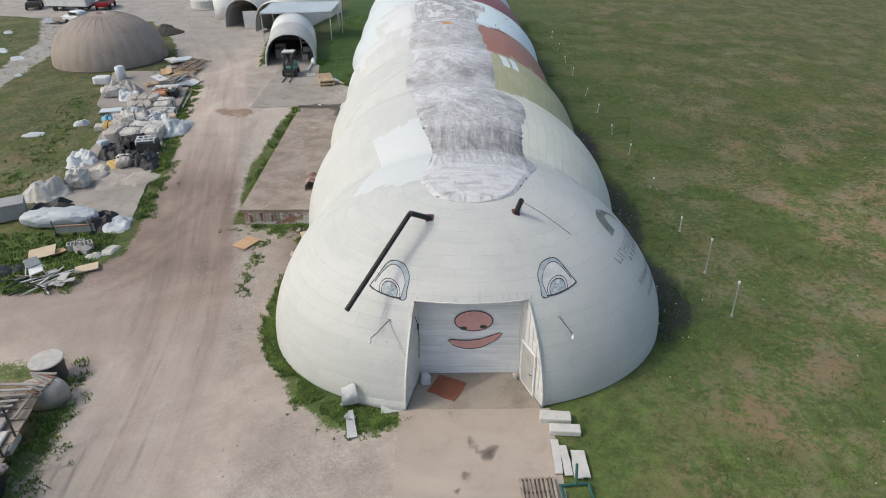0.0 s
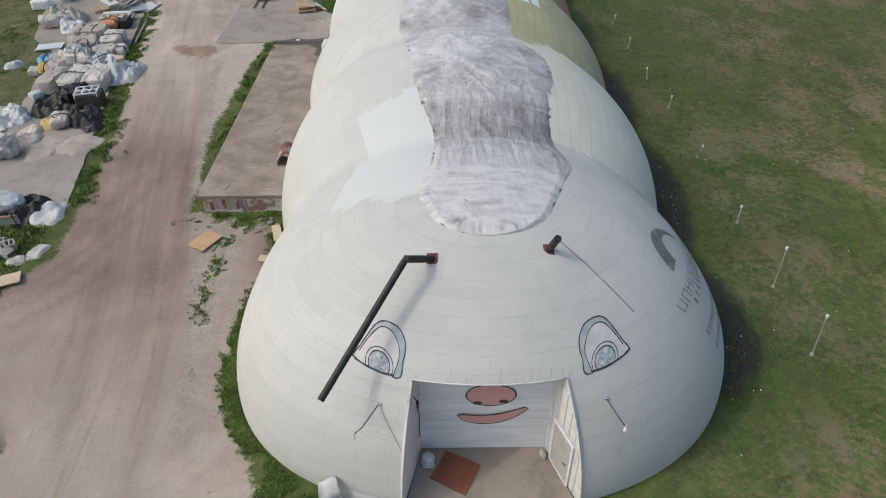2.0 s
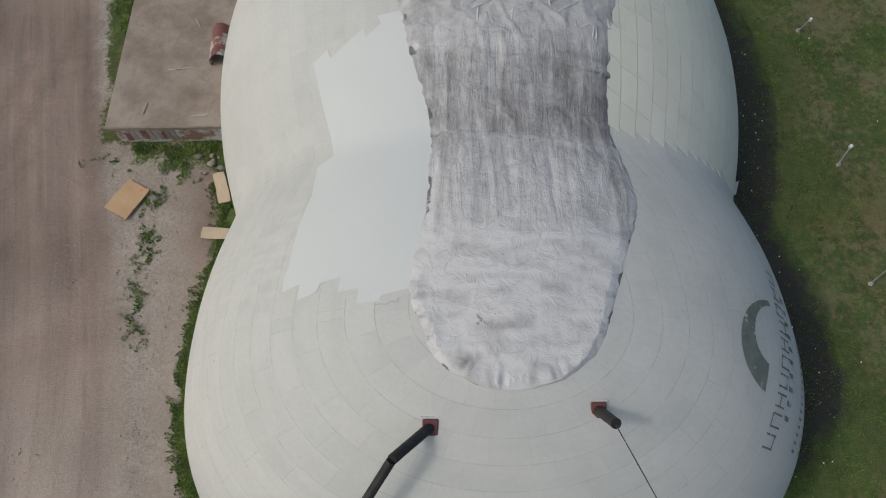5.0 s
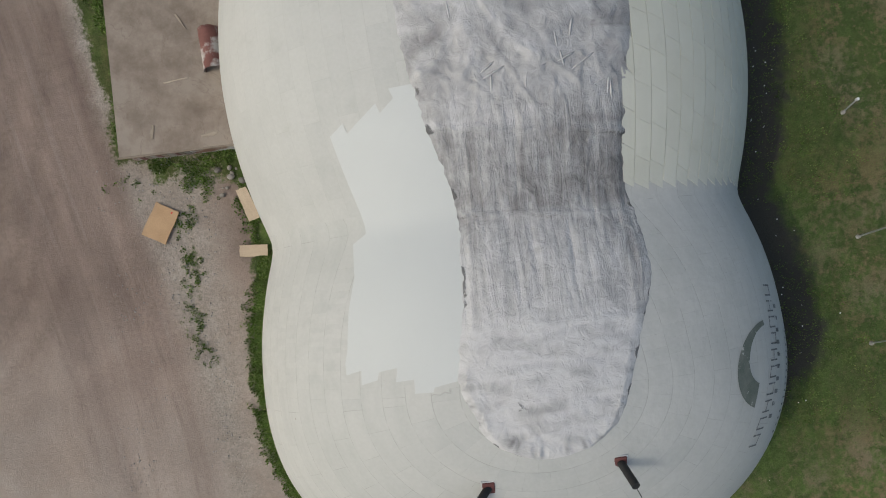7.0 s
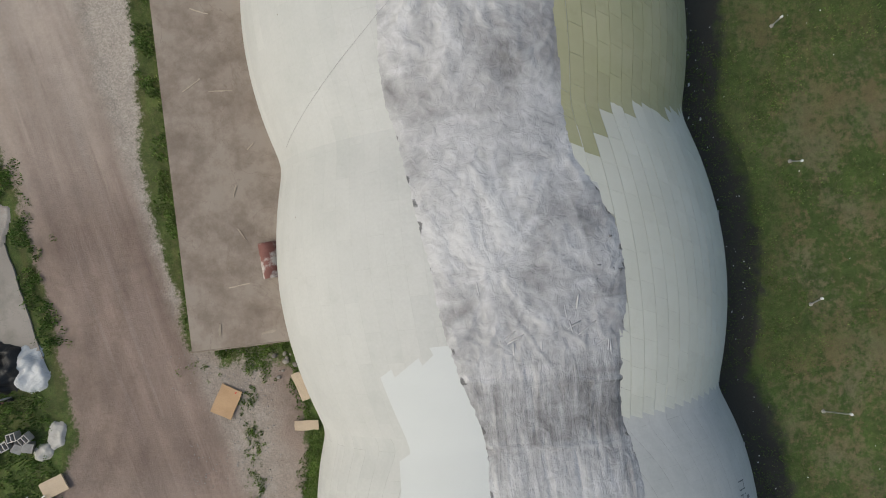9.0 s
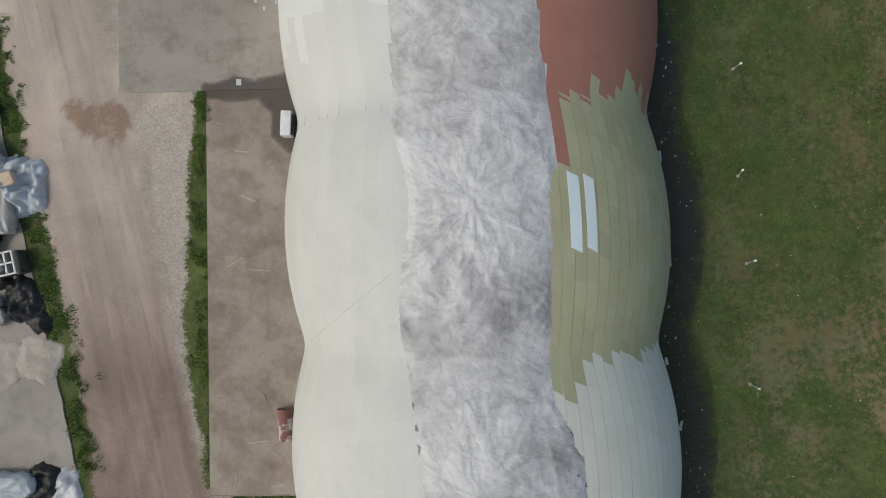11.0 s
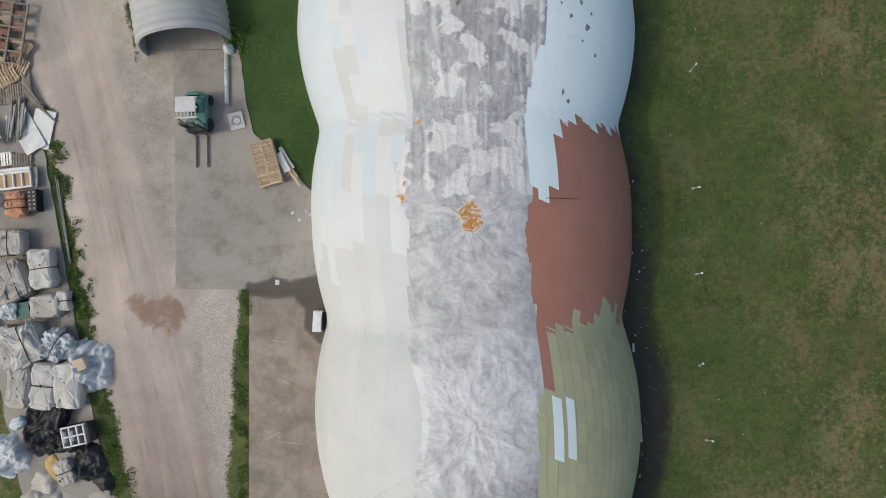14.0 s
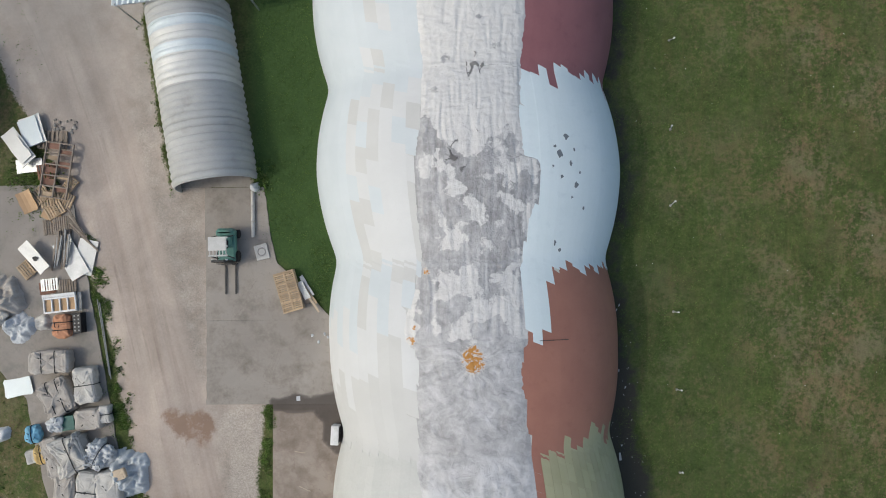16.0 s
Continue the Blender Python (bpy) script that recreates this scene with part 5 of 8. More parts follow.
backing(1, M_JOINT_C, 33.0)
backing(2, M_JOINT_O, CREASE[1])
for p0, p1, y1 in ((63.8, 67.0, 50.45), (59.3, 62.2, 50.35)):
    long_sheet(47.4, y1, p0, p1, M_BLUE, shells[2])
long_sheet(41.35, 42.45, 68.4, 71.2, M_WHITE_A, shells[1])
long_sheet(63.95, 66.9, 55.4, 57.6, M_CREAM, shells[4])
for k in range(1, 7):
    flank("east", k)
for k in range(3, 7):
    flank("west", k)

peel = random.Random(9)
for y, phi, s in ((70.6, 58.0, 0.32), (71.6, 55.0, 0.22), (70.1, 53.5, 0.18), (69.3, 57.5, 0.14), (68.9, 50.8, 0.2), (69.6, 49.3, 0.12), (68.2, 52.4, 0.1), (70.9, 51.9, 0.12), (65.6, 57.5, 0.16), (65.2, 54.6, 0.13), (67.6, 46.0, 0.12), (71.0, 60.2, 0.12), (69.9, 61.0, 0.1)):
    ring = [(y + s * peel.uniform(0.4, 1.3) * math.cos(a), phi + 6.0 * s * peel.uniform(0.3, 1.2) * math.sin(a)) for a in np.linspace(0, 5.6, 9)]
    part("peel_mark", Shape().add([tuple(on_dome(p, q, 0.046)) for p, q in ring], [tuple(range(9))]), M_PEEL, shells[4], "bare dark spot where the paint has peeled")

# the fresh white patch on the west side of the first two domes
PATCH = [(35.65, 104.4), (35.64, 109.0), (35.37, 108.4), (35.05, 111.4), (35.32, 111.9), (34.69, 118.8), (34.99, 119.2), (34.71, 122.7), (32.14, 120.9), (31.87, 120.7), (31.6, 124.0), (30.66, 123.1), (29.73, 124.3), (28.62, 124.7), (28.25, 125.4),
         (27.91, 125.3), (28.03, 121.8), (27.62, 122.0), (27.74, 118.5), (27.96, 118.0), (28.05, 114.3), (27.66, 114.8), (27.7, 111.3), (27.32, 111.4), (27.32, 108.0), (27.45, 107.7), (27.59, 103.0), (29.6, 101.0), (31.3, 100.7), (33.3, 101.6)]


def on_shell_patch(outline, step, off):
    """A thin film on the shell inside an outline of y and phi."""
    rim_pts = []
    for (ya, pa), (yb, pb) in zip(outline, outline[1:] + outline[:1]):
        k = max(1, int(max(abs(yb - ya), abs(pb - pa) * 0.13) / step))
        rim_pts += [Vector((ya + (yb - ya) * i / k, (pa + (pb - pa) * i / k) * 0.13)) for i in range(k)]
    y_all, p_all = np.meshgrid(np.arange(27.0, 36.0, step), np.arange(100, 127, step / 0.13))
    keep = inside(y_all.ravel(), p_all.ravel(), outline, 0.2) > 0.98
    core = [Vector((a, b * 0.13)) for a, b in zip(y_all.ravel()[keep], p_all.ravel()[keep])]
    vs, _, fs, _, _, _ = geometry.delaunay_2d_cdt(rim_pts + core, [], [list(range(len(rim_pts)))], 1, 1e-4)
    return Shape().add([tuple(on_dome(v.x, v.y / 0.13, off)) for v in vs], [tuple(f) for f in fs])


sh = on_shell_patch(PATCH, 0.3, 0.014)
me = bpy.data.meshes.new("white_patch")
me.from_pydata(sh.v, [], sh.f)
me.materials.append(M_PATCH)
me.shade_smooth()
patch = new("white_patch", me)
patch.parent = building
patch["label"] = "fresh white paint patch with jagged edges"

# ---- the entrance recess in the first dome ----
recess = thing("entrance_recess", "recessed white entrance bay cut into the front dome, with grey side door", "entrance", kind="structure")
slab("floor", 19.9, 22.15, lambda y: float(np.interp(y, [19.9, 22.15], [-1.11, -0.61])), lambda y: float(np.interp(y, [19.9, 22.15], [4.29, 3.5])), lambda x, y: 0.028, M_FLOOR, "", thick=0.2, parent=recess)
part("lintel", Shape().box((1.45, 22.05, OPEN_TOP + 0.12), (4.6, 0.3, 0.2), bev=0.03), M_WALLW, recess)


def jamb(a, b, flip):
    """A side wall of the bay whose front edge leans back along the dome."""
    n = 12
    front, back = [], []
    for i in range(n + 1):
        z = OPEN_TOP * i / n
        lo, hi = a[1] - 0.3, b[1]
        for _ in range(30):
            m = (lo + hi) / 2
            x = a[0] + (b[0] - a[0]) * (m - a[1]) / (b[1] - a[1])
            lo, hi = (m, hi) if m < front_y(x, z) else (lo, m)
        y = lo - 0.06
        x = a[0] + (b[0] - a[0]) * (y - a[1]) / (b[1] - a[1])
        front.append((x, y, z))
        back.append((*b, z))
    t = Vector((b[1] - a[1], -(b[0] - a[0]), 0)).normalized() * (0.07 if flip else -0.07)
    rings = [[p, q, tuple(Vector(q) + t), tuple(Vector(p) + t)] for p, q in zip(front, back)]
    return Shape().rings(rings, True), front


sh, lf = jamb(*OPEN_L, False)
part("jamb_wall", sh, M_WALLW, recess)
sh, rf = jamb(*OPEN_R, True)
part("jamb_wall", sh, M_WALLW, recess)
for fr in (lf, rf):
    part("trim", Shape().tube([(p[0], p[1] - 0.02, p[2]) for p in fr], 0.022, 6), M_WALLW, recess, smooth=True)
part("trim", Shape().tube([(x, front_y(x, OPEN_TOP) - 0.02, OPEN_TOP + 0.02) for x in np.linspace(lf[-1][0], rf[-1][0], 14)], 0.025, 6), M_WALLW, recess, smooth=True)
# siding boards of the back wall
panel = part("back_wall", Shape().box((1.45, 22.22, 2.1), (4.7, 0.2, 4.2)), M_SIDING, recess)
for i in range(20):
    z = 0.02 + i * 0.208
    part("board", Shape().add([(-0.85, 22.12, z), (3.75, 22.12, z), (3.75, 22.08, z + 0.004), (-0.85, 22.08, z + 0.004), (-0.85, 22.118, z + 0.196), (3.75, 22.118, z + 0.196)],
                              [(0, 1, 2, 3), (3, 2, 5, 4)]), M_SIDING, panel)


def flat_shape(outline, material, name, parent, y, rim=0.0, label=""):
    """A painted shape standing in a plane of constant y."""
    vs = [(x, y, z) for x, z in outline]
    me_s = Shape().add(vs, [tuple(range(len(vs)))])
    return part(name, me_s, material, parent, label)


def oval(cx, cz, a, b, n=40, lo=0.0, hi=2 * math.pi):
    return [(cx + a * math.cos(lo + (hi - lo) * i / n), cz + b * math.sin(lo + (hi - lo) * i / n)) for i in range(n)]


def smile(grow):
    """A curved mouth with round ends, rising a little to the east."""
    top = [(0.62 + 2.14 * t, 1.80 + 0.34 * t ** 1.5 - 0.17 * math.sin(math.pi * t) + 0.06 + grow) for t in np.linspace(0.03, 0.97, 22)]
    low = [(0.62 + 2.14 * t, 1.80 + 0.34 * t ** 1.5 - 0.06 - 0.46 * math.sin(math.pi * t) ** 0.7 - grow) for t in np.linspace(0.97, 0.03, 22)]
    return [(0.60 - grow, 1.80)] + top + [(2.80 + grow, 2.13)] + low


flat_shape(oval(1.62, 2.80, 0.80, 0.53), M_INK, "nose_outline", recess, 22.063)
flat_shape(oval(1.62, 2.80, 0.755, 0.485), M_PINK, "nose", recess, 22.058, label="faded pink painted oval")
for cx, tilt in ((1.20, 0.0), (2.02, 0.07)):
    flat_shape(oval(cx, 2.44 + tilt, 0.15, 0.09), M_INK, "nostril", recess, 22.053)
flat_shape(smile(0.045), M_INK, "smile_outline", recess, 22.063)
flat_shape(smile(0.0), M_PINK, "smile", recess, 22.058, label="faded pink painted smile")

# grey side door in the east jamb
dv = Vector((OPEN_R[1][0] - OPEN_R[0][0], OPEN_R[1][1] - OPEN_R[0][1], 0)).normalized()
dm = Matrix.Translation((OPEN_R[0][0] + dv.x * 1.25 - 0.02, OPEN_R[0][1] + dv.y * 1.25, 0)) @ Matrix.Rotation(math.atan2(dv.y, dv.x), 4, "Z")
door = part("door", Shape().box((0, 0.03, 1.03), (1.0, 0.05, 2.0), dm, 0.01), M_DOORG, recess, "grey flush side door")
for dx, dz, sx, sz in ((-0.55, 1.03, 0.09, 2.1), (0.55, 1.03, 0.09, 2.1), (0, 2.09, 1.19, 0.09), (0, 0.05, 1.19, 0.06)):
    part("door_frame", Shape().box((dx, 0.035, dz), (sx, 0.07, sz), dm, 0.01), M_SIDING, recess)
part("handle", Shape().tube([(-0.4, 0.06, 1.0), (-0.4, 0.12, 1.0), (-0.28, 0.12, 1.0)], 0.015, 6, m=dm), M_DARKMETAL, door)
part("conduit", Shape().tube([(-0.60 - 0.16, 21.5, 3.5), (-0.70, 21.75, 3.0), (-0.63, 21.8, 2.2), (-0.66, 21.7, 1.2)], 0.018, 6), M_DARKMETAL, recess, "dark cable fixed to the wall")
part("junction_box", Shape().box((-0.66, 21.78, 2.75), (0.07, 0.16, 0.22), bev=0.01), M_DARKMETAL, recess, "dark electrical box")
for i in range(7):
    q = 0.06 + 0.34 * i
    if 0.65 < q < 1.85:
        z0, z1 = 2.16, 4.1
    else:
        z0, z1 = 0.05, 4.1
    x, y = OPEN_R[0][0] + dv.x * q, OPEN_R[0][1] + dv.y * q
    z1 = min(z1, max(0.1, tall(y) * math.sqrt(max(0.02, 1 - ((x - axis_x(y)) / (half(y) * max(0.05, swell(y, 1)))) ** 2)) - 0.05))
    if z1 > z0 + 0.2:
        part("batten", Shape().box((x - 0.012, y, (z0 + z1) / 2), (0.03, 0.05, z1 - z0)), M_WALLW, recess)

# ---- painted eyes, crescent and lettering on the first dome ----
def on_front(x, z, off):
    def at(a, b):
        return Vector((a, front_y(a, b), b))
    n = (at(x + 0.02, z) - at(x - 0.02, z)).cross(at(x, z + 0.02) - at(x, z - 0.02)).normalized()
    return tuple(at(x, z) + (n if n.y < 0 else -n) * off)


def flowing(pts, closed, n=5):
    """A smooth line through a few points."""
    out, m = [], len(pts)
    for i in range(m if closed else m - 1):
        p = [Vector(pts[(i + j) % m] if closed else pts[min(max(i + j, 0), m - 1)]) for j in (-1, 0, 1, 2)]
        for k in range(n):
            t = k / n
            q = 0.5 * (2 * p[1] + (p[2] - p[0]) * t + (2 * p[0] - 5 * p[1] + 4 * p[2] - p[3]) * t * t + (3 * p[1] - p[0] - 3 * p[2] + p[3]) * t ** 3)
            out.append((q.x, q.y))
    return out if closed else out + [tuple(pts[-1])]


def brushed(name, pts, width, off, material, closed=False):
    """A painted line of uneven width along a row of points on the front dome."""
    a, b, m = [], [], len(pts)
    for i, p in enumerate(pts):
        u, v = (pts[(i - 1) % m], pts[(i + 1) % m]) if closed else (pts[max(i - 1, 0)], pts[min(i + 1, m - 1)])
        d = Vector((v[0] - u[0], v[1] - u[1])).normalized() * width * (0.5 + 0.25 * noise.noise((p[0] * 5, p[1] * 5, 2.0)))
        a.append(on_front(p[0] - d.y, p[1] + d.x, off))
        b.append(on_front(p[0] + d.y, p[1] - d.x, off))
    if closed:
        a, b = a + a[:1], b + b[:1]
    return part(name, Shape().grid([a, b]), material, building)


def filled(name, pts, off, material):
    """A painted area of the front dome."""
    cx, cz = sum(p[0] for p in pts) / len(pts), sum(p[1] for p in pts) / len(pts)
    rings = [[(cx + (p[0] - cx) * k / 5, cz + (p[1] - cz) * k / 5) for p in pts] for k in range(1, 6)]
    sh = Shape().add([on_front(cx, cz, off)] + [on_front(*p, off) for p in rings[0]], [(0, i + 1, (i + 1) % len(pts) + 1) for i in range(len(pts))])
    sh.rings([[on_front(*p, off) for p in r] for r in rings], False)
    return part(name, sh, material, building)


# the eye: a leaning arch with a drop at its inner corner, a base line, and a round iris that the base cuts
EYE = [(-0.80, 0.17), (-0.60, 0.42), (-0.38, 0.66), (-0.15, 0.88), (0.08, 0.99), (0.35, 1.0), (0.61, 0.93), (0.76, 0.74), (0.77, 0.52), (0.69, 0.28), (0.66, 0.06), (0.56, -0.03), (0.42, -0.03), (0.28, 0.01), (0.0, 0.01), (-0.35, 0.06)]
LID = [(-0.62, 0.32), (-0.46, 0.50), (-0.25, 0.70), (-0.02, 0.86), (0.19, 0.90), (0.40, 0.84), (0.55, 0.68), (0.61, 0.47), (0.53, 0.24), (0.42, 0.02)]
BASE = [(-0.84, 0.19), (-0.60, 0.11), (-0.28, 0.05), (0.1, 0.0), (0.45, 0.01)]


def base_z(u):
    return float(np.interp(u, [q[0] for q in BASE], [q[1] for q in BASE]))


def iris_arc(rx, rz):
    pts = [(-0.01 + rx * math.cos(a), 0.17 + rz * math.sin(a)) for a in np.linspace(0, 2 * math.pi, 34)[:-1]]
    return [(u, max(v, base_z(u) + 0.012)) for u, v in pts]


for cx, flip in ((-1.74, 1), (4.93, -1)):
    def eye_at(pts, cx=cx, flip=flip):
        return [(cx + flip * u, 4.18 + v) for u, v in pts]
    filled("eye_white", eye_at(flowing(EYE, True, 3)), 0.008, M_EYE_W)
    arc_o, arc_i = eye_at(flowing(EYE[1:12], False, 5)), eye_at(flowing(LID, False, 6))
    arc_i = [arc_i[round(i * (len(arc_i) - 1) / (len(arc_o) - 1))] for i in range(len(arc_o))]
    part("eye_lid", Shape().grid([[on_front(*p, 0.011) for p in r] for r in (arc_o, [((a[0] + b[0]) / 2, (a[1] + b[1]) / 2) for a, b in zip(arc_o, arc_i)], arc_i)]), M_EYE_B, building)
    brushed("eye_outline", eye_at(flowing(EYE, True, 4)), 0.030, 0.014, M_INK, True)
    brushed("eye_line", eye_at(flowing(LID, False, 5)), 0.024, 0.014, M_INK)
    brushed("eye_base", eye_at(flowing(BASE, False, 5)), 0.045, 0.016, M_INK)
    filled("iris_ring", eye_at(iris_arc(0.41, 0.33)), 0.010, M_EYE_W)
    brushed("iris_line", eye_at(iris_arc(0.42, 0.34)), 0.024, 0.015, M_INK, True)
    filled("iris", eye_at(iris_arc(0.32, 0.26)), 0.013, M_IRIS)
    brushed("iris_line", eye_at(iris_arc(0.325, 0.265)), 0.030, 0.017, M_INK, True)
    filled("glint", eye_at(oval(-0.03, 0.35, 0.07, 0.055, 12)), 0.016, M_EYE_W)
    filled("glint", eye_at(oval(0.10, 0.12, 0.05, 0.035, 10)), 0.016, M_EYE_W)


drip = random.Random(31)
for _ in range(15):
    x, ln = drip.uniform(-0.7, 3.9), drip.uniform(0.06, 0.34)
    brushed("drip_stain", [(x + 0.02 * noise.noise((x * 9, k, 0)), OPEN_TOP + 0.03 + ln * k / 5) for k in range(6)], drip.uniform(0.03, 0.10), 0.006, M_GRIME)


def on_flank(y, phi, off):
    return tuple(on_dome(y, phi, off))


outer = [(26.65 + 1.30 * math.cos(t) * (1 if t < 1.57 else 0.95), 38.8 + 11.0 * math.sin(t) + 1.0 * t) for t in np.linspace(0.05, 2.75, 34)]
inner = [(26.85 + 0.95 * math.cos(t) * (1 if t < 1.57 else 0.75), 38.8 + (7.2 - 0.2 * t) * math.sin(t) + 1.0 * t) for t in np.linspace(0.05, 2.75, 34)]
sh = Shape().grid([[on_flank(*p, 0.012) for p in r] for r in (outer, [((a[0] + b[0]) / 2, (a[1] + b[1]) / 2) for a, b in zip(outer, inner)], inner)])
part("crescent_sign", sh, M_LOGO, building, "faded dark green painted crescent")


def sign_bars(line, tall_phi, n, material, name, strokes=2, fill=0.62):
    """A row of plain strokes along a line of y and phi, which stand for worn lettering."""
    lens = [0.0]
    for a, b in zip(line, line[1:]):
        lens.append(lens[-1] + abs(b[0] - a[0]))
    pitch = lens[-1] / n
    for i in range(n):
        mid = (i + 0.5) * pitch
        for k in range(strokes):
            at_len = mid + fill * pitch * (k / max(1, strokes - 1) - 0.5) if strokes > 1 else mid
            y, ph = float(np.interp(at_len, lens, [q[0] for q in line])), float(np.interp(at_len, lens, [q[1] for q in line]))
            w, lean = pitch * (0.048 if strokes > 1 else 0.17), 0.10 * pitch
            part(name, Shape().grid([[on_flank(y + w * a + lean * b, ph + tall_phi * (b - 0.5), 0.012) for a in (-1, 1)] for b in (0, 0.35, 0.7, 1)]), material, building)
        if strokes > 1:
            b = (0.08, 0.9, 0.5)[i % 3]
            a0, a1 = mid - fill * pitch / 2, mid + fill * pitch / 2
            part(name, Shape().grid([[on_flank(float(np.interp(q, lens, [v[0] for v in line])) + 0.10 * pitch * b, float(np.interp(q, lens, [v[1] for v in line])) + tall_phi * (b + d - 0.5), 0.012) for q in (a0, mid, a1)] for d in (0, 0.085)]), material, building)


sign_bars([(24.15, 43.3), (25.3, 40.2), (26.4, 37.0), (27.7, 34.6), (29.0, 33.4)], 3.6, 10, M_LETTER, "painted_sign")
sign_bars([(24.8, 37.6), (26.4, 34.0), (28.4, 30.4)], 1.9, 10, M_LETTER, "painted_sign", 1)
sign_bars([(24.2, 30.6), (25.6, 27.0), (27.4, 24.0)], 2.0, 16, M_LETTER, "painted_sign", 1)
sign_bars([(24.2, 24.0), (25.6, 22.0), (27.4, 20.0)], 2.0, 15, M_LETTER, "painted_sign", 1)


# ---- pipes, lamps and cables on the first dome ----
def antenna(foot, elbow, end, name, label):
    t = thing(name, label, "pipe")
    foot, elbow, end = Vector(foot), Vector(elbow), Vector(end)
    up = (elbow - foot).normalized()
    part("flashing", Shape().box((0, 0, 0.02), (0.34, 0.36, 0.1), Matrix.Translation(foot) @ Matrix.Rotation(radians(28), 4, "X"), 0.02), M_FLASH, t, "maroon flashing plate")
    part("flashing_edge", Shape().box((0, 0, -0.02), (0.42, 0.44, 0.06), Matrix.Translation(foot) @ Matrix.Rotation(radians(28), 4, "X"), 0.01), M_TARP_W, t, "white sealant edge")
    part("stub", Shape().tube([foot + up * 0.0, elbow], 0.115, 14), M_BLACK, t, smooth=False)
    if (end - elbow).length > 0.05:
        part("arm", Shape().tube([elbow + (end - elbow).normalized() * 0.04, end], 0.105, 14), M_BLACK, t)
    return t


antenna((-0.16, 24.56, 6.26), (-0.92, 23.83, 6.88), (-3.31, 20.73, 4.33), "roof_pipe", "broken black pipe bent over the front of the dome")
antenna((3.45, 24.87, 6.31), (3.61, 24.45, 7.10), (3.61, 24.45, 7.10), "roof_pipe", "short black pipe stub leaning out of the dome")
wire = thing("cable", "thin dark stiff wire sticking out from the pipe stub", "cable")
p0, p1 = Vector((3.60, 24.44, 7.08)), Vector((5.01, 20.97, 7.43))
part("strand", Shape().tube([p0.lerp(p1, t) + Vector((0, 0, 0.06 * math.sin(math.pi * t))) for t in np.linspace(0, 1, 12)], 0.012, 5), M_DARKMETAL, wire)
wire2 = thing("cable", "long thin dark cable lying over the west side of the domes", "cable")
lie = []
p0, p1 = on_dome(43.62, 151.6), on_dome(49.27, 89.2)
for t in np.linspace(0, 1, 40):
    q = p0.lerp(p1, t)
    lie.append(on_dome(q.y, math.degrees(math.acos(max(-1.0, min(1.0, (q.x - axis_x(q.y)) / (half(q.y) * swell(q.y)))))), 0.07 if t > 0.55 else 0.03))
part("strand", Shape().tube(lie, 0.005, 5), M_GREY, wire2)


def arm_lamp(foot, tip, name):
    t = thing(name, "small white flood lamp on a thin bent arm on the dome", "lamp", "lamps on the front dome")
    f, e = Vector(foot), Vector(tip)
    mid = f.lerp(e, 0.6) + Vector((0, -0.25, 0.12))
    part("base_plate", Shape().box(f, (0.14, 0.14, 0.06), bev=0.01), M_GALV, t)
    part("arm", Shape().tube([f, mid, e], 0.018, 6), M_DARKMETAL, t)
    part("lamp_head", Shape().tube([e + Vector((0, 0, 0.05)), e, e + Vector((0, -0.02, -0.1)), e + Vector((0, -0.03, -0.17))], [0.025, 0.035, 0.06, 0.05], 10), M_WALLW, t)
    return t


arm_lamp(on_front(-1.76, 3.48, 0.0), (-2.45, 20.35, 3.25), "arm_lamp")
arm_lamp(on_front(4.95, 3.50, 0.0), (5.40, 20.55, 3.20), "arm_lamp")
wire3 = thing("cable", "thin cable running down the dome to the entrance", "cable")
part("strand", Shape().tube([on_front(-1.76 + 0.68 * t, 3.48 - 1.25 * t, 0.02) for t in np.linspace(0, 1, 10)], 0.008, 5), M_GREY, wire3)
wire4 = thing("cable", "short dark rod lying across the red flank", "cable")
part("strand", Shape().tube([on_dome(60.15, p, 0.06) for p in np.linspace(67.0, 55.0, 8)], 0.018, 5), M_DARKMETAL, wire4)


# ---- loose things: makers ----
def at(x, y, yaw=0.0, up=0.0, rx=0.0, ry=0.0):
    return pose(x, y, gz(x, y) + up, rx, ry, yaw)


def on_pad(x, y):
    return 0.05 if pad_west(y) < x < -19.0 - 0.2 * (y - 36.4) and 36.4 < y < 70 else 0.0


def power(v, e):
    return math.copysign(abs(v) ** e, v)


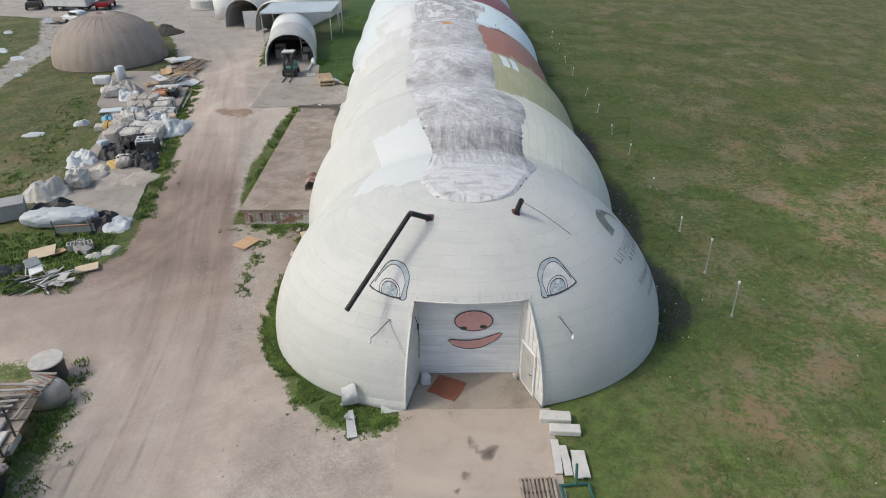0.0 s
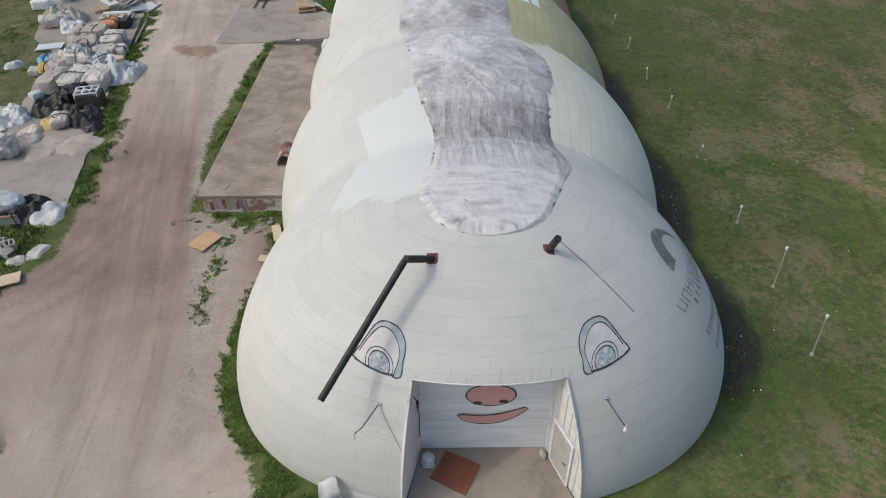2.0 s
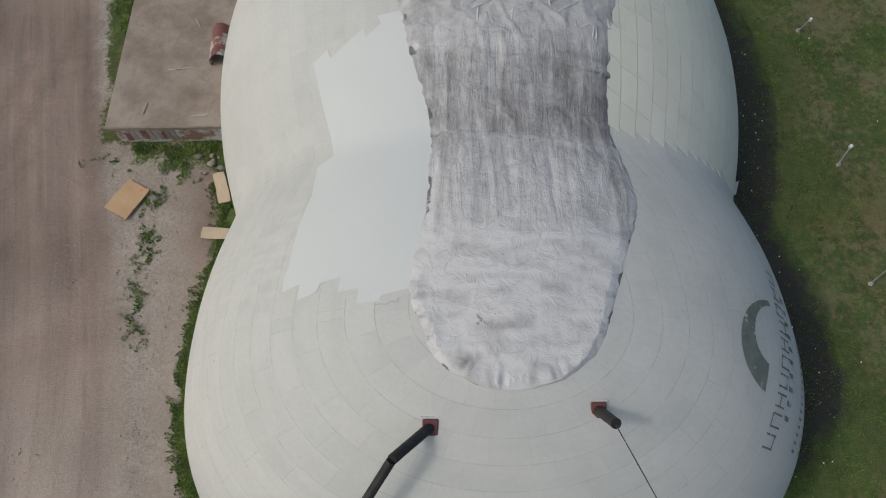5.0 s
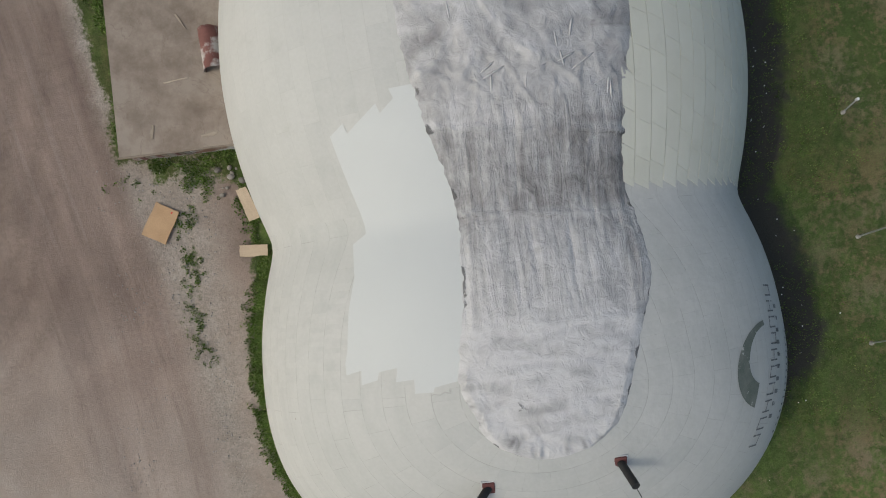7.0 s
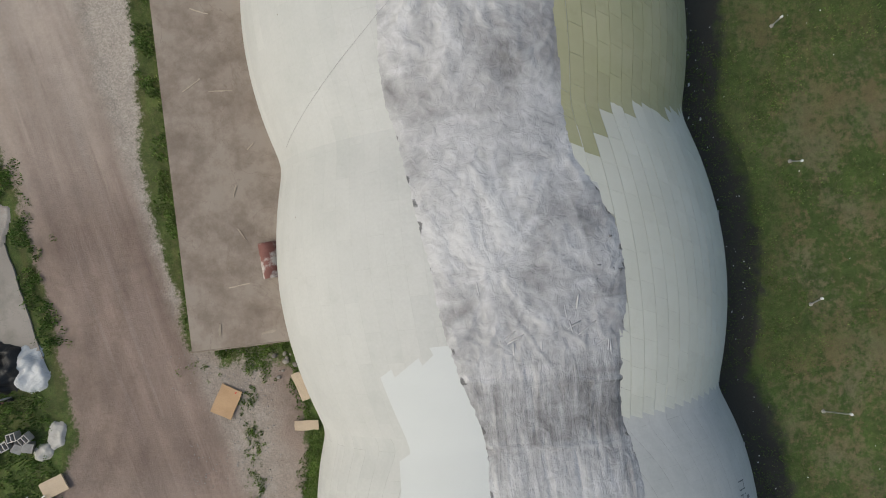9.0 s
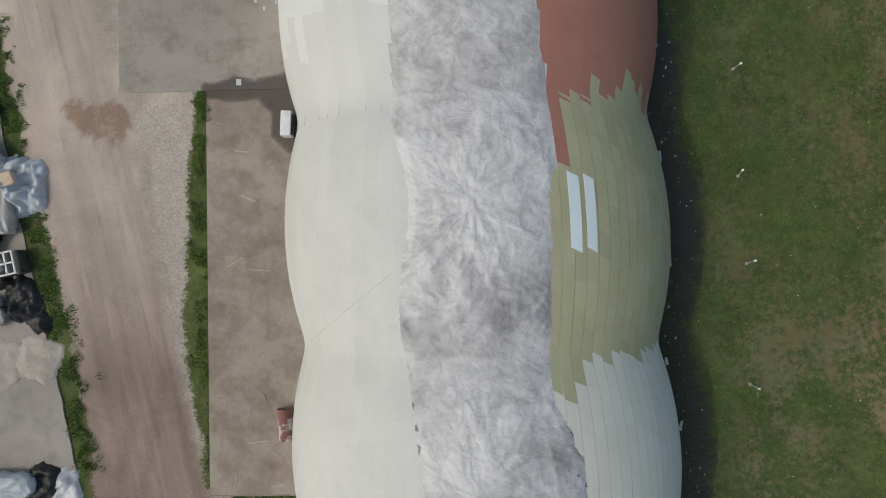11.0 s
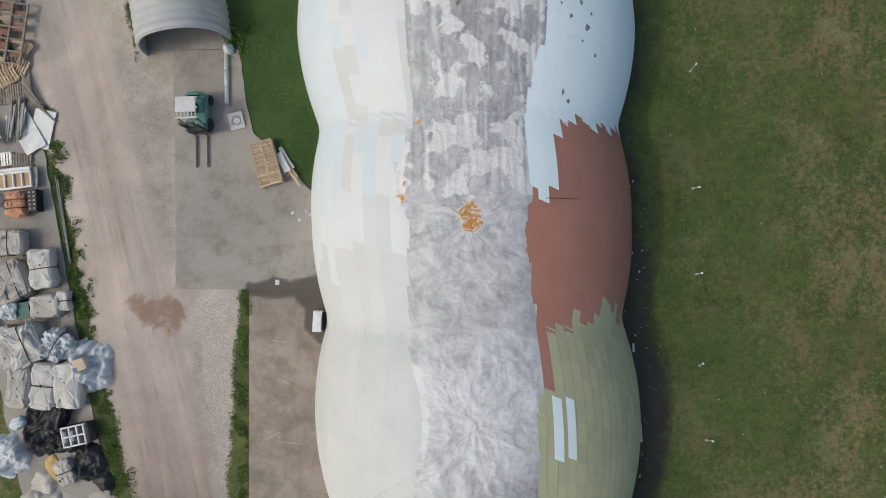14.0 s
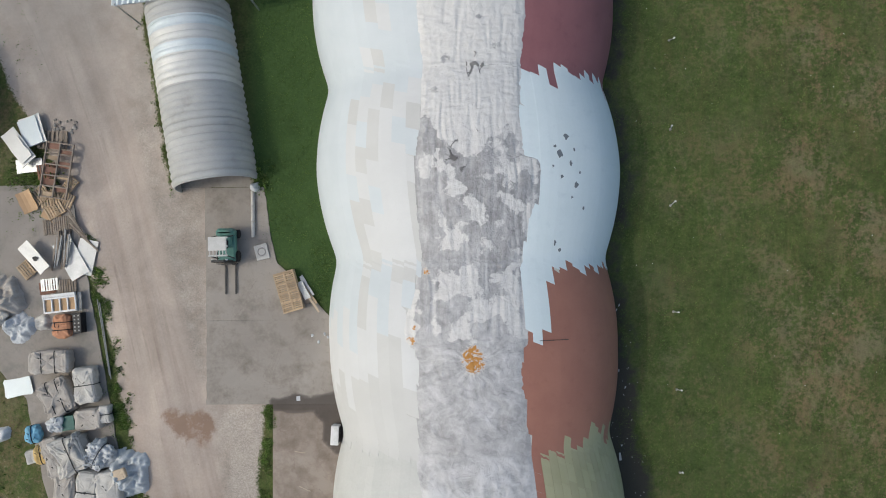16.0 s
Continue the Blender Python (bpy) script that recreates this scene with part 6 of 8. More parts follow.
def bundle(label, x, y, size, material, yaw=0.0, straps=0, seed=0, boxy=0.30, lump=0.10, up=0.0, name="fabric_bundle", category="bundle", group="", strap_mat=None, across=True):
    """A packed, strapped bag of folded fabric: a soft block with sagging folds."""
    t = thing(name, label, category, group, m=at(x, y, yaw, on_pad(x, y) + up - 0.02))
    l, w, h = size
    nu, nv = 64, 30
    slant = 0.5 + 0.35 * math.sin(seed * 5.1)

    def surf(u, v, grow=0.0):
        a, b = 2 * math.pi * u, math.pi * (v - 0.5)
        p = Vector((l / 2 * power(math.cos(b), boxy) * power(math.cos(a), boxy), w / 2 * power(math.cos(b), boxy) * power(math.sin(a), boxy), h / 2 + h / 2 * power(math.sin(b), boxy)))
        q = p + Vector((seed * 7.3, seed * 3.1, 0))
        fold = noise.noise(Vector((q.x * 1.1 + slant * q.y, q.y * 3.6 - slant * q.x, q.z * 1.8)))
        pleat = noise.noise(Vector((q.x * 4.6, q.y * 1.5 + slant * q.x, q.z * 2.2 + 5)))
        near_cells = noise.voronoi(q * 1.7)[0]
        crease = max(0.0, 1 - 5 * (near_cells[1] - near_cells[0]))
        d = lump * min(w, h) * (0.7 * noise.noise(q * 1.2) + 1.0 * (0.35 - abs(fold) * 1.8) + 0.8 * (0.35 - abs(pleat) * 1.8) + 0.6 * crease + 0.35 * noise.noise(q * 7.0))
        if straps:
            s = (p.x / l + 0.5) * (straps + 1) if across else (p.y / w + 0.5) * (straps + 1)
            near = abs(s - round(s)) / (straps + 1) * l
            if 0 < round(s) <= straps:
                d -= 0.13 * h * math.exp(-(near / 0.13) ** 2)
        c = Vector((p.x / (l * l), p.y / (w * w), (p.z - h / 2) / (h * h))).normalized()
        p = p + c * (d + grow)
        return Vector((p.x, p.y, max(p.z, 0.0)))
    rows = [[tuple(surf(i / nu, j / nv)) for i in range(nu)] for j in range(nv + 1)]
    part("body", Shape().rings(rows, True), material, t, smooth=True)
    for k in range(straps):
        off = (k + 1) / (straps + 1) - 0.5
        ring = []
        for i in range(28):
            a = 2 * math.pi * i / 28
            ca, sa = power(math.cos(a), boxy), power(math.sin(a), boxy)
            ring.append((off * l, w / 2 * 0.97 * ca, max(0.0, h / 2 + h / 2 * 0.96 * sa)) if across else (l / 2 * 0.97 * ca, off * w, max(0.0, h / 2 + h / 2 * 0.96 * sa)))
        part("strap", Shape().tube(ring + ring[:1], 0.03, 5, False), strap_mat or M_TARP_K, t)
    if name == "fabric_bundle" and min(l, w) > 0.9:
        kr = random.Random(seed)
        for _ in range(3):
            u, v = kr.uniform(-0.3, 0.3), kr.uniform(-0.3, 0.3)
            a = kr.uniform(0, 3.1)
            z = h * 0.99 + 0.01
            knot = [(u * l - 0.09 * math.cos(a), v * w - 0.09 * math.sin(a), z - 0.01), (u * l, v * w, z + 0.04), (u * l + 0.09 * math.cos(a + 0.8), v * w + 0.09 * math.sin(a + 0.8), z - 0.01)]
            part("cord", Shape().tube(knot, 0.022, 5), M_TARP_K, t)
    return t


def crumple(label, x, y, size, material, yaw=0.0, seed=0, name="sheeting", category="sheeting", up=0.0, peaks=1.0, group=""):
    """Crumpled sheeting lying in a heap: a ragged outline with sharp folds."""
    l, w, h = size
    nx_, ny_ = max(24, int(l / 0.055)), max(24, int(w / 0.055))
    vs, far = [], []
    for j in range(ny_ + 1):
        for i in range(nx_ + 1):
            px, py = l * 0.62 * (2 * i / nx_ - 1), w * 0.62 * (2 * j / ny_ - 1)
            q = Vector((px + seed * 5.7, py, seed))
            a = math.atan2(py / w, px / l)
            rag = 0.94 + 0.24 * noise.noise((math.cos(a) * 1.4 + seed, math.sin(a) * 1.4, 2.0)) + 0.16 * noise.noise((q.x * 2.6, q.y * 2.6, 7.0))
            r = (abs(px / (l / 2)) ** 2.6 + abs(py / (w / 2)) ** 2.6) ** (1 / 2.6) / rag
            low = 0.60 + 0.8 * noise.noise(q * 1.0) + 0.35 * noise.noise(q * 2.1)
            cells = noise.voronoi(q * 2.0 + Vector((0.5, 0.5, 0)) * noise.noise(q * 2.0))[0]
            facet = min(1.0, (cells[1] - cells[0]) * 1.4)
            cells = noise.voronoi(q * 4.2)[0]
            facet2 = min(1.0, (cells[1] - cells[0]) * 1.4)
            fold = 0.4 - abs(noise.noise(Vector((q.x * 1.0 + 0.6 * q.y, q.y * 3.8 - q.x, seed)))) * 1.6
            cap = 1 - max(0.0, (r - 0.45) / 0.55) ** 2
            z = h * max(0.0, cap) * max(0.2, low) * (1.0 - 0.42 * facet - 0.07 * facet2) + h * 0.2 * peaks * fold * (0.3 + 0.7 * max(0.0, cap)) + 0.02
            vs.append((px, py, max(z, 0.006) if r < 1 else -0.04))
            far.append(r > 1.02)
    fs = [(j * (nx_ + 1) + i, j * (nx_ + 1) + i + 1, (j + 1) * (nx_ + 1) + i + 1, (j + 1) * (nx_ + 1) + i) for j in range(ny_) for i in range(nx_)]
    fs = [f for f in fs if not all(far[k] for k in f)]
    keep = sorted({k for f in fs for k in f})
    slot = {k: n for n, k in enumerate(keep)}
    ob = part(name, Shape().add([vs[k] for k in keep], [tuple(slot[k] for k in f) for f in fs]), material, None, smooth=True, m=at(x, y, yaw, on_pad(x, y) + up))
    return tagged(ob, label, category, group)


def sheet(label, x, y, size, material, yaw=0.0, up=0.0, rx=0.0, ry=0.0, name="board", category="board", thick=0.02, group="", warp=0.0):
    """A loose flat board with slightly uneven corners."""
    l, w = size
    r = random.Random(int(x * 91 + y * 17))
    rows = []
    for j in range(5):
        row = []
        for i in range(5):
            u, v = i / 4 - 0.5, j / 4 - 0.5
            row.append((l * u + 0.02 * r.uniform(-1, 1), w * v + 0.02 * r.uniform(-1, 1), warp * (4 * u * u - 0.5) + 0.004 * r.uniform(-1, 1)))
        rows.append(row)
    top = [[(a, b, c + thick) for a, b, c in row] for row in rows]
    sh = Shape().grid(top)
    k = [q for q in range(5)]
    rim_t = top[0] + [top[j][4] for j in k[1:]] + [top[4][i] for i in reversed(k[:-1])] + [top[j][0] for j in reversed(k[1:-1])]
    rim_b = [(a, b, c - thick) for a, b, c in rim_t]
    sh.rings([rim_t, rim_b], False)
    ob = part(name, sh, material, None, m=at(x, y, yaw, on_pad(x, y) + up + 0.01, rx, ry))
    return tagged(ob, label, category, group)


def pallet(label, m, size=(1.2, 1.0), material=None, decks=7, name="pallet", category="pallet", group="", height=0.14):
    """A timber pallet: stringers with deck slats above and a few below."""
    t = thing(name, label, category, group, m=m)
    l, w = size
    r = random.Random(int(l * 31 + decks))
    for k in (-0.47, 0.0, 0.47):
        part("stringer", Shape().box((0, k * w, height * 0.5), (l, 0.05, height * 0.7), bev=0.005), material, t)
    for i in range(decks):
        x = -l / 2 + 0.05 + (l - 0.1) * i / (decks - 1)
        part("slat", Shape().box((x + r.uniform(-0.01, 0.01), 0, height * 0.95), (l / decks * 0.62, w + r.uniform(-0.02, 0.02), 0.022), bev=0.004), material, t)
    for i in range(3):
        part("slat", Shape().box((-l / 2 + 0.05 + (l - 0.1) * i / 2, 0, height * 0.08), (0.1, w, 0.022), bev=0.004), material, t)
    return t


# ---- things before the entrance ----
sheet("red-brown panel lying on the entrance floor", 0.5, 21.15, (1.28, 1.2), M_MAT, -27, 0.03, name="floor_panel", category="panel")
tagged(part("paint_mark", Shape().add([(0.05 + 0.07 * math.cos(a), 20.92 + 0.045 * math.sin(a), 0.068) for a in np.linspace(0, 6.0, 12)], [tuple(range(12))]),
            plain("red_spray_mark", (0.55, 0.03, 0.03), (0.6, 0.05, 0.05))), "small bright red spray mark on the brown panel", "mark")
bundle("crumpled white plastic sack in the corner of the entrance", -0.42, 21.45, (0.34, 0.32, 0.5), M_TARP_W, 20, seed=3, boxy=0.8, lump=0.3, up=0.04, name="plastic_sack", category="sack")
bundle("small pale sack by the side door", 3.42, 21.7, (0.26, 0.24, 0.3), M_BAG_W, 0, seed=5, boxy=0.8, lump=0.3, up=0.04, name="plastic_sack", category="sack")


def block(label, x, y, size, yaw, material=M_SLABW):
    l, w, h = size
    t = thing("concrete_block", label, "block", "blocks beside the apron", m=at(x, y, yaw, 0.0))
    part("body", Shape().box((0, 0, h / 2), (l, w, h), bev=0.03), material, t)
    for k in (-0.3, 0.3):
        part("foot", Shape().box((k * l, 0, 0.02), (0.12, w * 0.9, 0.06), bev=0.01), M_WOOD_OLD, t)
    return t


block("bleached whitish block beside the entrance", 4.75, 19.28, (1.22, 0.5, 0.28), -6)
block("bleached grey block on the apron's edge", 5.03, 18.62, (1.18, 0.44, 0.26), -4)
for i, (x, y, l, yaw) in enumerate(((4.52, 17.35, 1.62, 88), (4.82, 17.15, 1.4, 91), (5.18, 16.95, 1.28, 88), (5.42, 16.95, 1.22, 90))):
    sheet("weathered pale plank on the grass beside the apron", x, y, (l, 0.29), M_SLABW, yaw, 0.06 + 0.01 * i, name="plank", category="plank", thick=0.05, group="planks beside the apron")
pallet("dark weathered pallet lying on the apron", at(3.66, 15.75, 2, 0.03), (1.25, 1.15), M_WOOD_OLD, 9)
gf = thing("green_gate", "dark green steel gate frame lying in the grass", "gate", m=at(4.98, 15.6, 4, 0.05))
for c, s in (((0, 0.45, 0.05), (1.1, 0.08, 0.08)), ((-0.5, 0, 0.05), (0.08, 0.9, 0.08)), ((0.5, 0, 0.05), (0.08, 0.9, 0.08)), ((0, -0.45, 0.05), (1.1, 0.08, 0.08))):
    part("rail", Shape().box(c, s, bev=0.01), M_GREEN, gf)
part("post", Shape().tube([(0.05, 0.42, 0.05), (0.1, 0.75, 0.75)], 0.05, 8), M_GREEN, gf)

# torn skirt of the dome's edge, west of the entrance
def curled_flap(label, x, y, wide, radius, turn, yaw, material, up=0.0, seed=0):
    """A strip of stiff membrane curling up from where it lies."""
    front, back = [], []
    for j in range(19):
        a = turn * j / 18
        row = []
        for i in range(9):
            u = wide * (i / 8 - 0.5) * (1 - 0.25 * j / 18 * (1 + noise.noise((seed, 3, 0))))
            rr = radius * (1 + 0.25 * noise.noise((u * 2.2, a * 1.3, seed)))
            row.append((u, rr * math.sin(a) + 0.05 * noise.noise((i * 1.7, j * 0.9, seed)), rr * (1 - math.cos(a)) + 0.012))
        front.append(row)
        back.append([(p, q - 0.012 * math.sin(a), s + 0.012 * math.cos(a)) for p, q, s in row])
    sh = Shape().grid(front).grid(back)
    return tagged(part("membrane_flap", sh, material, None, smooth=True, m=at(x, y, yaw, up)), label, "membrane")


curled_flap("torn white membrane flap curling up at the dome's foot", -3.5, 20.35, 0.75, 0.42, 3.4, 195, M_FLAP, 0.02, 1)
curled_flap("torn membrane scrap hanging into the weeds", -3.35, 19.6, 0.5, 0.5, 0.9, 170, M_FLAP, 0.02, 2)
curled_flap("strip of torn membrane lying in the weeds", -3.15, 18.4, 0.4, 2.2, 0.5, 12, M_FLAP, 0.02, 3)
curled_flap("bent membrane corner beside the entrance", -1.7, 19.75, 0.95, 0.5, 1.3, 12, M_FLAP, 0.0, 4)
skirt = []
for x in np.linspace(-3.3, -1.2, 22):
    z = 0.16 + 0.05 * noise.noise((x * 1.7, 4, 0))
    y = front_y(x, z) - 0.03
    skirt.append([(x, y + 0.05, z + 0.22), (x, y - 0.05 - 0.05 * abs(noise.noise((x * 2, 0, 0))), z + 0.05), (x, y - 0.10 - 0.07 * abs(noise.noise((x * 2.6, 2, 0))), z - 0.12), (x, y - 0.04, z - 0.22)])
tagged(part("membrane_skirt", Shape().grid(skirt), M_FLAP, None, smooth=True), "loose greyish membrane skirt along the dome's foot", "membrane")

for y, ln, yw in ((46.6, 3.4, 4), (38.6, 1.6, -8), (41.8, 1.2, 12), (33.4, 1.5, -20), (51.8, 1.4, 6)):
    curled_flap("strip of torn white membrane along the dome's foot", axis_x(y) + half(y) * swell(y, 1.0) + 0.28, y, 0.16, ln, 0.35, yw, M_FLAP, 0.05, int(y))

# ---- boards, rubble and fittings by the dock ----
sheet("plywood sheet lying on the gravel", -11.1, 33.55, (1.32, 0.98), M_PLY, 60, 0.05, name="plywood_sheet", category="board", thick=0.03)
tagged(part("paint_mark", Shape().add([(-10.62 + 0.07 * math.cos(a), 33.85 + 0.06 * math.sin(a), 0.092) for a in np.linspace(0, 6.0, 10)], [tuple(range(10))]), bpy.data.materials["red_spray_mark"]), "small red spray mark on the plywood sheet", "mark")
sheet("pale board lying in the weeds by the dome", -7.72, 32.12, (1.05, 0.42), M_CARD, -4, 0.1, thick=0.03)
sheet("pale board leaning on the dome's foot", -7.72, 33.85, (1.25, 0.42), M_CARD, 108, 0.25, 0, 0, thick=0.03)
r = random.Random(11)


def rock(x, y, s, material, label, name="rubble_stone", group="rubble by the dock"):
    n, rows = 9, []
    for j in range(6):
        b = math.pi * (j / 5 - 0.5)
        rows.append([(s * math.cos(b) * math.cos(a) * (1 + 0.3 * noise.noise((a, b, x))), 0.8 * s * math.cos(b) * math.sin(a) * (1 + 0.3 * noise.noise((a * 1.3, b, y))), 0.35 * s + 0.55 * s * math.sin(b)) for a in [2 * math.pi * i / n for i in range(n)]])
    ob = part(name, Shape().rings(rows, True), material, None, m=at(x, y, r.uniform(0, 360), 0.0))
    return tagged(ob, label, "stone", group)


for i in range(12):
    rock(-8.2 + r.uniform(-0.7, 0.6), 34.9 + r.uniform(-0.6, 0.6), r.uniform(0.05, 0.16), M_STONE, "broken grey concrete lump in the weeds")
dock_scraps = [(-10.65, 36.75, 0.5, 0.1, 82), (-9.6, 38.5, 0.9, 0.035, 5), (-9.4, 46.8, 1.0, 0.05, -4), (-10.6, 47.2, 0.9, 0.04, 30), (-9.3, 42.5, 0.5, 0.05, 70), (-8.6, 36.4, 0.6, 0.1, 6), (-9.9, 50.3, 0.8, 0.03, -25), (-10.2, 52.6, 0.7, 0.06, -8), (-8.4, 44.3, 0.4, 0.05, 40), (-9.2, 40.6, 0.7, 0.03, -60)]
for x, y, l, w, yaw in dock_scraps:
    ob = sheet("scrap of pale lath on the dock", x, y, (l, w), M_LATH, yaw, 0.0, name="lath", category="scrap", thick=0.02, group="scraps on the dock")
    ob.location.z = DOCK_Z + 0.01
hood = thing("hood", "rusty red and white sheet metal hood against the dome", "hood", m=pose(-8.12, 39.4, DOCK_Z, 0, 0, 3))
arc = [(0.42 * math.cos(a), 0.62 * math.sin(a)) for a in np.linspace(radians(15), radians(175), 12)]
part("cover", Shape().grid([[(x * 1.0, y, z) for x, z in arc] for y in np.linspace(-0.75, 0.75, 7)] + [[(x * 0.97, 0.75 - 1.5 * k, z - 0.02) for x, z in arc] for k in (0, 1)]), M_RUSTY, hood, smooth=True)
part("side_plate", Shape().box((-0.36, 0, 0.12), (0.03, 1.46, 0.24)), M_RUSTY, hood)
part("side_plate", Shape().box((0.36, 0, 0.12), (0.03, 1.46, 0.24)), M_RUSTY, hood)
unit = thing("cooling_unit", "white boxed cooling unit on the wet dock by the dome", "air conditioner", m=pose(-7.85, 53.8, DOCK_Z, 0, 0, -3))
part("case", Shape().box((0, 0, 0.38), (0.5, 1.2, 0.7), bev=0.03), M_VWHITE, unit)
part("grille", Shape().box((0.255, 0, 0.4), (0.02, 1.0, 0.5), bev=0.005), M_DARKMETAL, unit)
for k in (-0.45, 0.45):
    part("foot", Shape().box((0, k, 0.02), (0.45, 0.08, 0.06)), M_GREY, unit)
tagged(part("paper", Shape().grid([[(x, y, gz(x, y) + 0.045 + 0.02 * math.sin(7 * x)) for x in np.linspace(-10.42, -10.0, 4)] for y in np.linspace(55.85, 56.15, 4)]), M_TARP_W), "white sheet of paper lying on the wet concrete", "litter")

# ---- lawn posts ----
def lawn_post(x, y, h, lx, ly):
    t = thing("lawn_post", "thin white pipe standing in the grass" if h > 1.2 else "short white pipe standing in the grass", "post", "posts along the lawn", m=at(x, y, 0, 0.0))
    part("pipe", Shape().tube([(0, 0, -0.05), (lx, ly, h)], 0.03, 8), M_GALV, t)
    part("cap", Shape().tube([(lx, ly, h - 0.06), (lx, ly, h + 0.06)], 0.055, 8), M_LAMPG, t)
    part("base", Shape().tube([(0, 0, -0.05), (0, 0, 0.07)], [0.09, 0.06], 8), M_RUBBLE, t)
    return t


for x, y, h, lx, ly in ((14.32, 26.1, 1.68, 0.15, 0.36), (14.37, 30.0, 1.85, 0.13, 0.3), (14.45, 34.6, 0.75, 0.1, 0.28), (14.4, 40.8, 0.7, 0.12, -0.1), (14.4, 46.7, 0.7, 0.1, 0.12), (14.1, 51.0, 0.65, -0.05, 0.2), (14.0, 56.3, 0.7, 0.08, 0.06),
                        (13.9, 61.3, 0.65, 0.12, 0.0), (13.85, 68.2, 0.7, 0.1, 0.2), (13.95, 73.2, 0.65, -0.1, 0.1), (14.0, 79.1, 0.7, 0.1, -0.1), (14.2, 85.5, 0.65, 0.05, 0.1)):
    lawn_post(x, y, h, lx, ly)

# ---- the forklift ----
def forklift(m):
    t = thing("forklift", "green forklift with dirty white overhead guard, forks lowered", "forklift", m=m)
    part("body", Shape().box((0, 0.55, 0.62), (1.12, 1.7, 0.5), bev=0.08), M_FORKG, t)
    part("counterweight", Shape().box((0, 1.5, 0.75), (1.15, 0.55, 0.95), bev=0.16), M_FORKG, t, "rounded green counterweight")
    part("hood", Shape().box((0, 0.95, 1.0), (0.85, 0.7, 0.35), bev=0.08), M_FORKG, t)
    seat = part("seat", Shape().box((0, 0.75, 1.22), (0.5, 0.5, 0.12), bev=0.04), M_TYRE, t)
    part("backrest", Shape().box((0, 1.0, 1.45), (0.48, 0.12, 0.45), bev=0.04), M_TYRE, seat)
    part("steering_wheel", Shape().tube([(0.18 * math.cos(a), 0.25 + 0.15 * math.sin(a), 1.3 + 0.08 * math.sin(a)) for a in np.linspace(0, 2 * math.pi, 14)], 0.018, 5, False), M_TYRE, t)
    for x in (-0.52, 0.52):
        part("guard_post", Shape().tube([(x, -0.12, 0.8), (x, 0.0, 2.2)], 0.035, 6), M_DARKMETAL, t)
        part("guard_post", Shape().tube([(x, 1.3, 1.1), (x, 1.15, 2.2)], 0.035, 6), M_DARKMETAL, t)
    roof = part("overhead_guard", Shape().box((0, 0.58, 2.26), (1.2, 0.12, 0.07), bev=0.02).box((0, 1.12, 2.26), (1.2, 0.1, 0.07), bev=0.02).box((0, 0.02, 2.26), (1.2, 0.1, 0.07), bev=0.02), M_FORKW, t, "dirty white overhead guard")
    part("guard_sheet", Shape().box((-0.05, 0.75, 2.31), (1.1, 0.85, 0.03), bev=0.01), M_FORKW, roof)
    for i in range(6):
        part("guard_bar", Shape().box((-0.5 + 0.2 * i, 0.57, 2.28), (0.05, 1.15, 0.05), bev=0.01), M_FORKW, roof)
    for x in (-0.36, 0.36):
        part("mast_rail", Shape().box((x, -0.32, 1.22), (0.1, 0.16, 2.25), bev=0.01), M_DARKMETAL, t)
    for z in (0.5, 1.3, 2.3):
        part("mast_bar", Shape().box((0, -0.32, z), (0.74, 0.12, 0.1), bev=0.01), M_DARKMETAL, t)
    carriage = part("carriage", Shape().box((0, -0.46, 0.35), (1.15, 0.06, 0.1)).box((0, -0.46, 0.68), (1.15, 0.06, 0.1)), M_DARKMETAL, t)
    for i in range(5):
        part("rest_bar", Shape().box((-0.44 + 0.22 * i, -0.46, 0.95), (0.04, 0.05, 0.5)), M_DARKMETAL, carriage)
    part("rest_rail", Shape().box((0, -0.46, 1.2), (1.0, 0.06, 0.06)), M_DARKMETAL, carriage)
    for x in (-0.33, 0.33):
        part("fork", Shape().box((x, -1.45, 0.09), (0.11, 1.9, 0.045), bev=0.01).box((x, -0.52, 0.38), (0.11, 0.05, 0.6), bev=0.01), M_DARKMETAL, t)
    for x in (-0.56, 0.56):
        for y, rr in ((0.02, 0.36), (1.45, 0.28)):
            wheel = part("wheel", Shape().tube([(x - 0.06, y, rr), (x + 0.06, y, rr)], rr * 0.55, 14), M_FORKW, t)
            part("tyre", Shape().tube([(x - 0.12, y, rr), (x - 0.1, y, rr), (x + 0.1, y, rr), (x + 0.12, y, rr)], [rr * 0.9, rr, rr, rr * 0.9], 20), M_TYRE, wheel)
    for x in (-0.45, 0.45):
        part("headlight", Shape().tube([(x, -0.2, 2.05), (x, -0.28, 2.05)], 0.07, 10), M_LAMPG, t)
    return t


forklift(at(-14.68, 65.1, 1, 0.03))
lamp_slab = thing("cast_slab", "pale square concrete slab with a round ring on it", "slab", m=at(-12.65, 65.4, 14, 0.03))
part("body", Shape().box((0, 0, 0.06), (0.85, 1.0, 0.12), bev=0.02), M_SLABW, lamp_slab)
part("ring", Shape().tube([(0.25 * math.cos(a), 0.25 * math.sin(a), 0.13) for a in np.linspace(0, 2 * math.pi, 20)], 0.035, 6, False), M_RUBBLE, lamp_slab)
pipe = thing("pipe", "pale grey jointed pipe lying on the concrete", "pipe", m=at(-13.22, 67.85, 1, 0.14))
for y0, y1 in ((-1.5, -0.5), (-0.48, 0.5), (0.52, 1.5)):
    part("section", Shape().tube([(0, y0, 0), (0, y0 + 0.06, 0), (0, y1, 0)], [0.15, 0.13, 0.13], 12), M_SLABW, pipe, smooth=True)
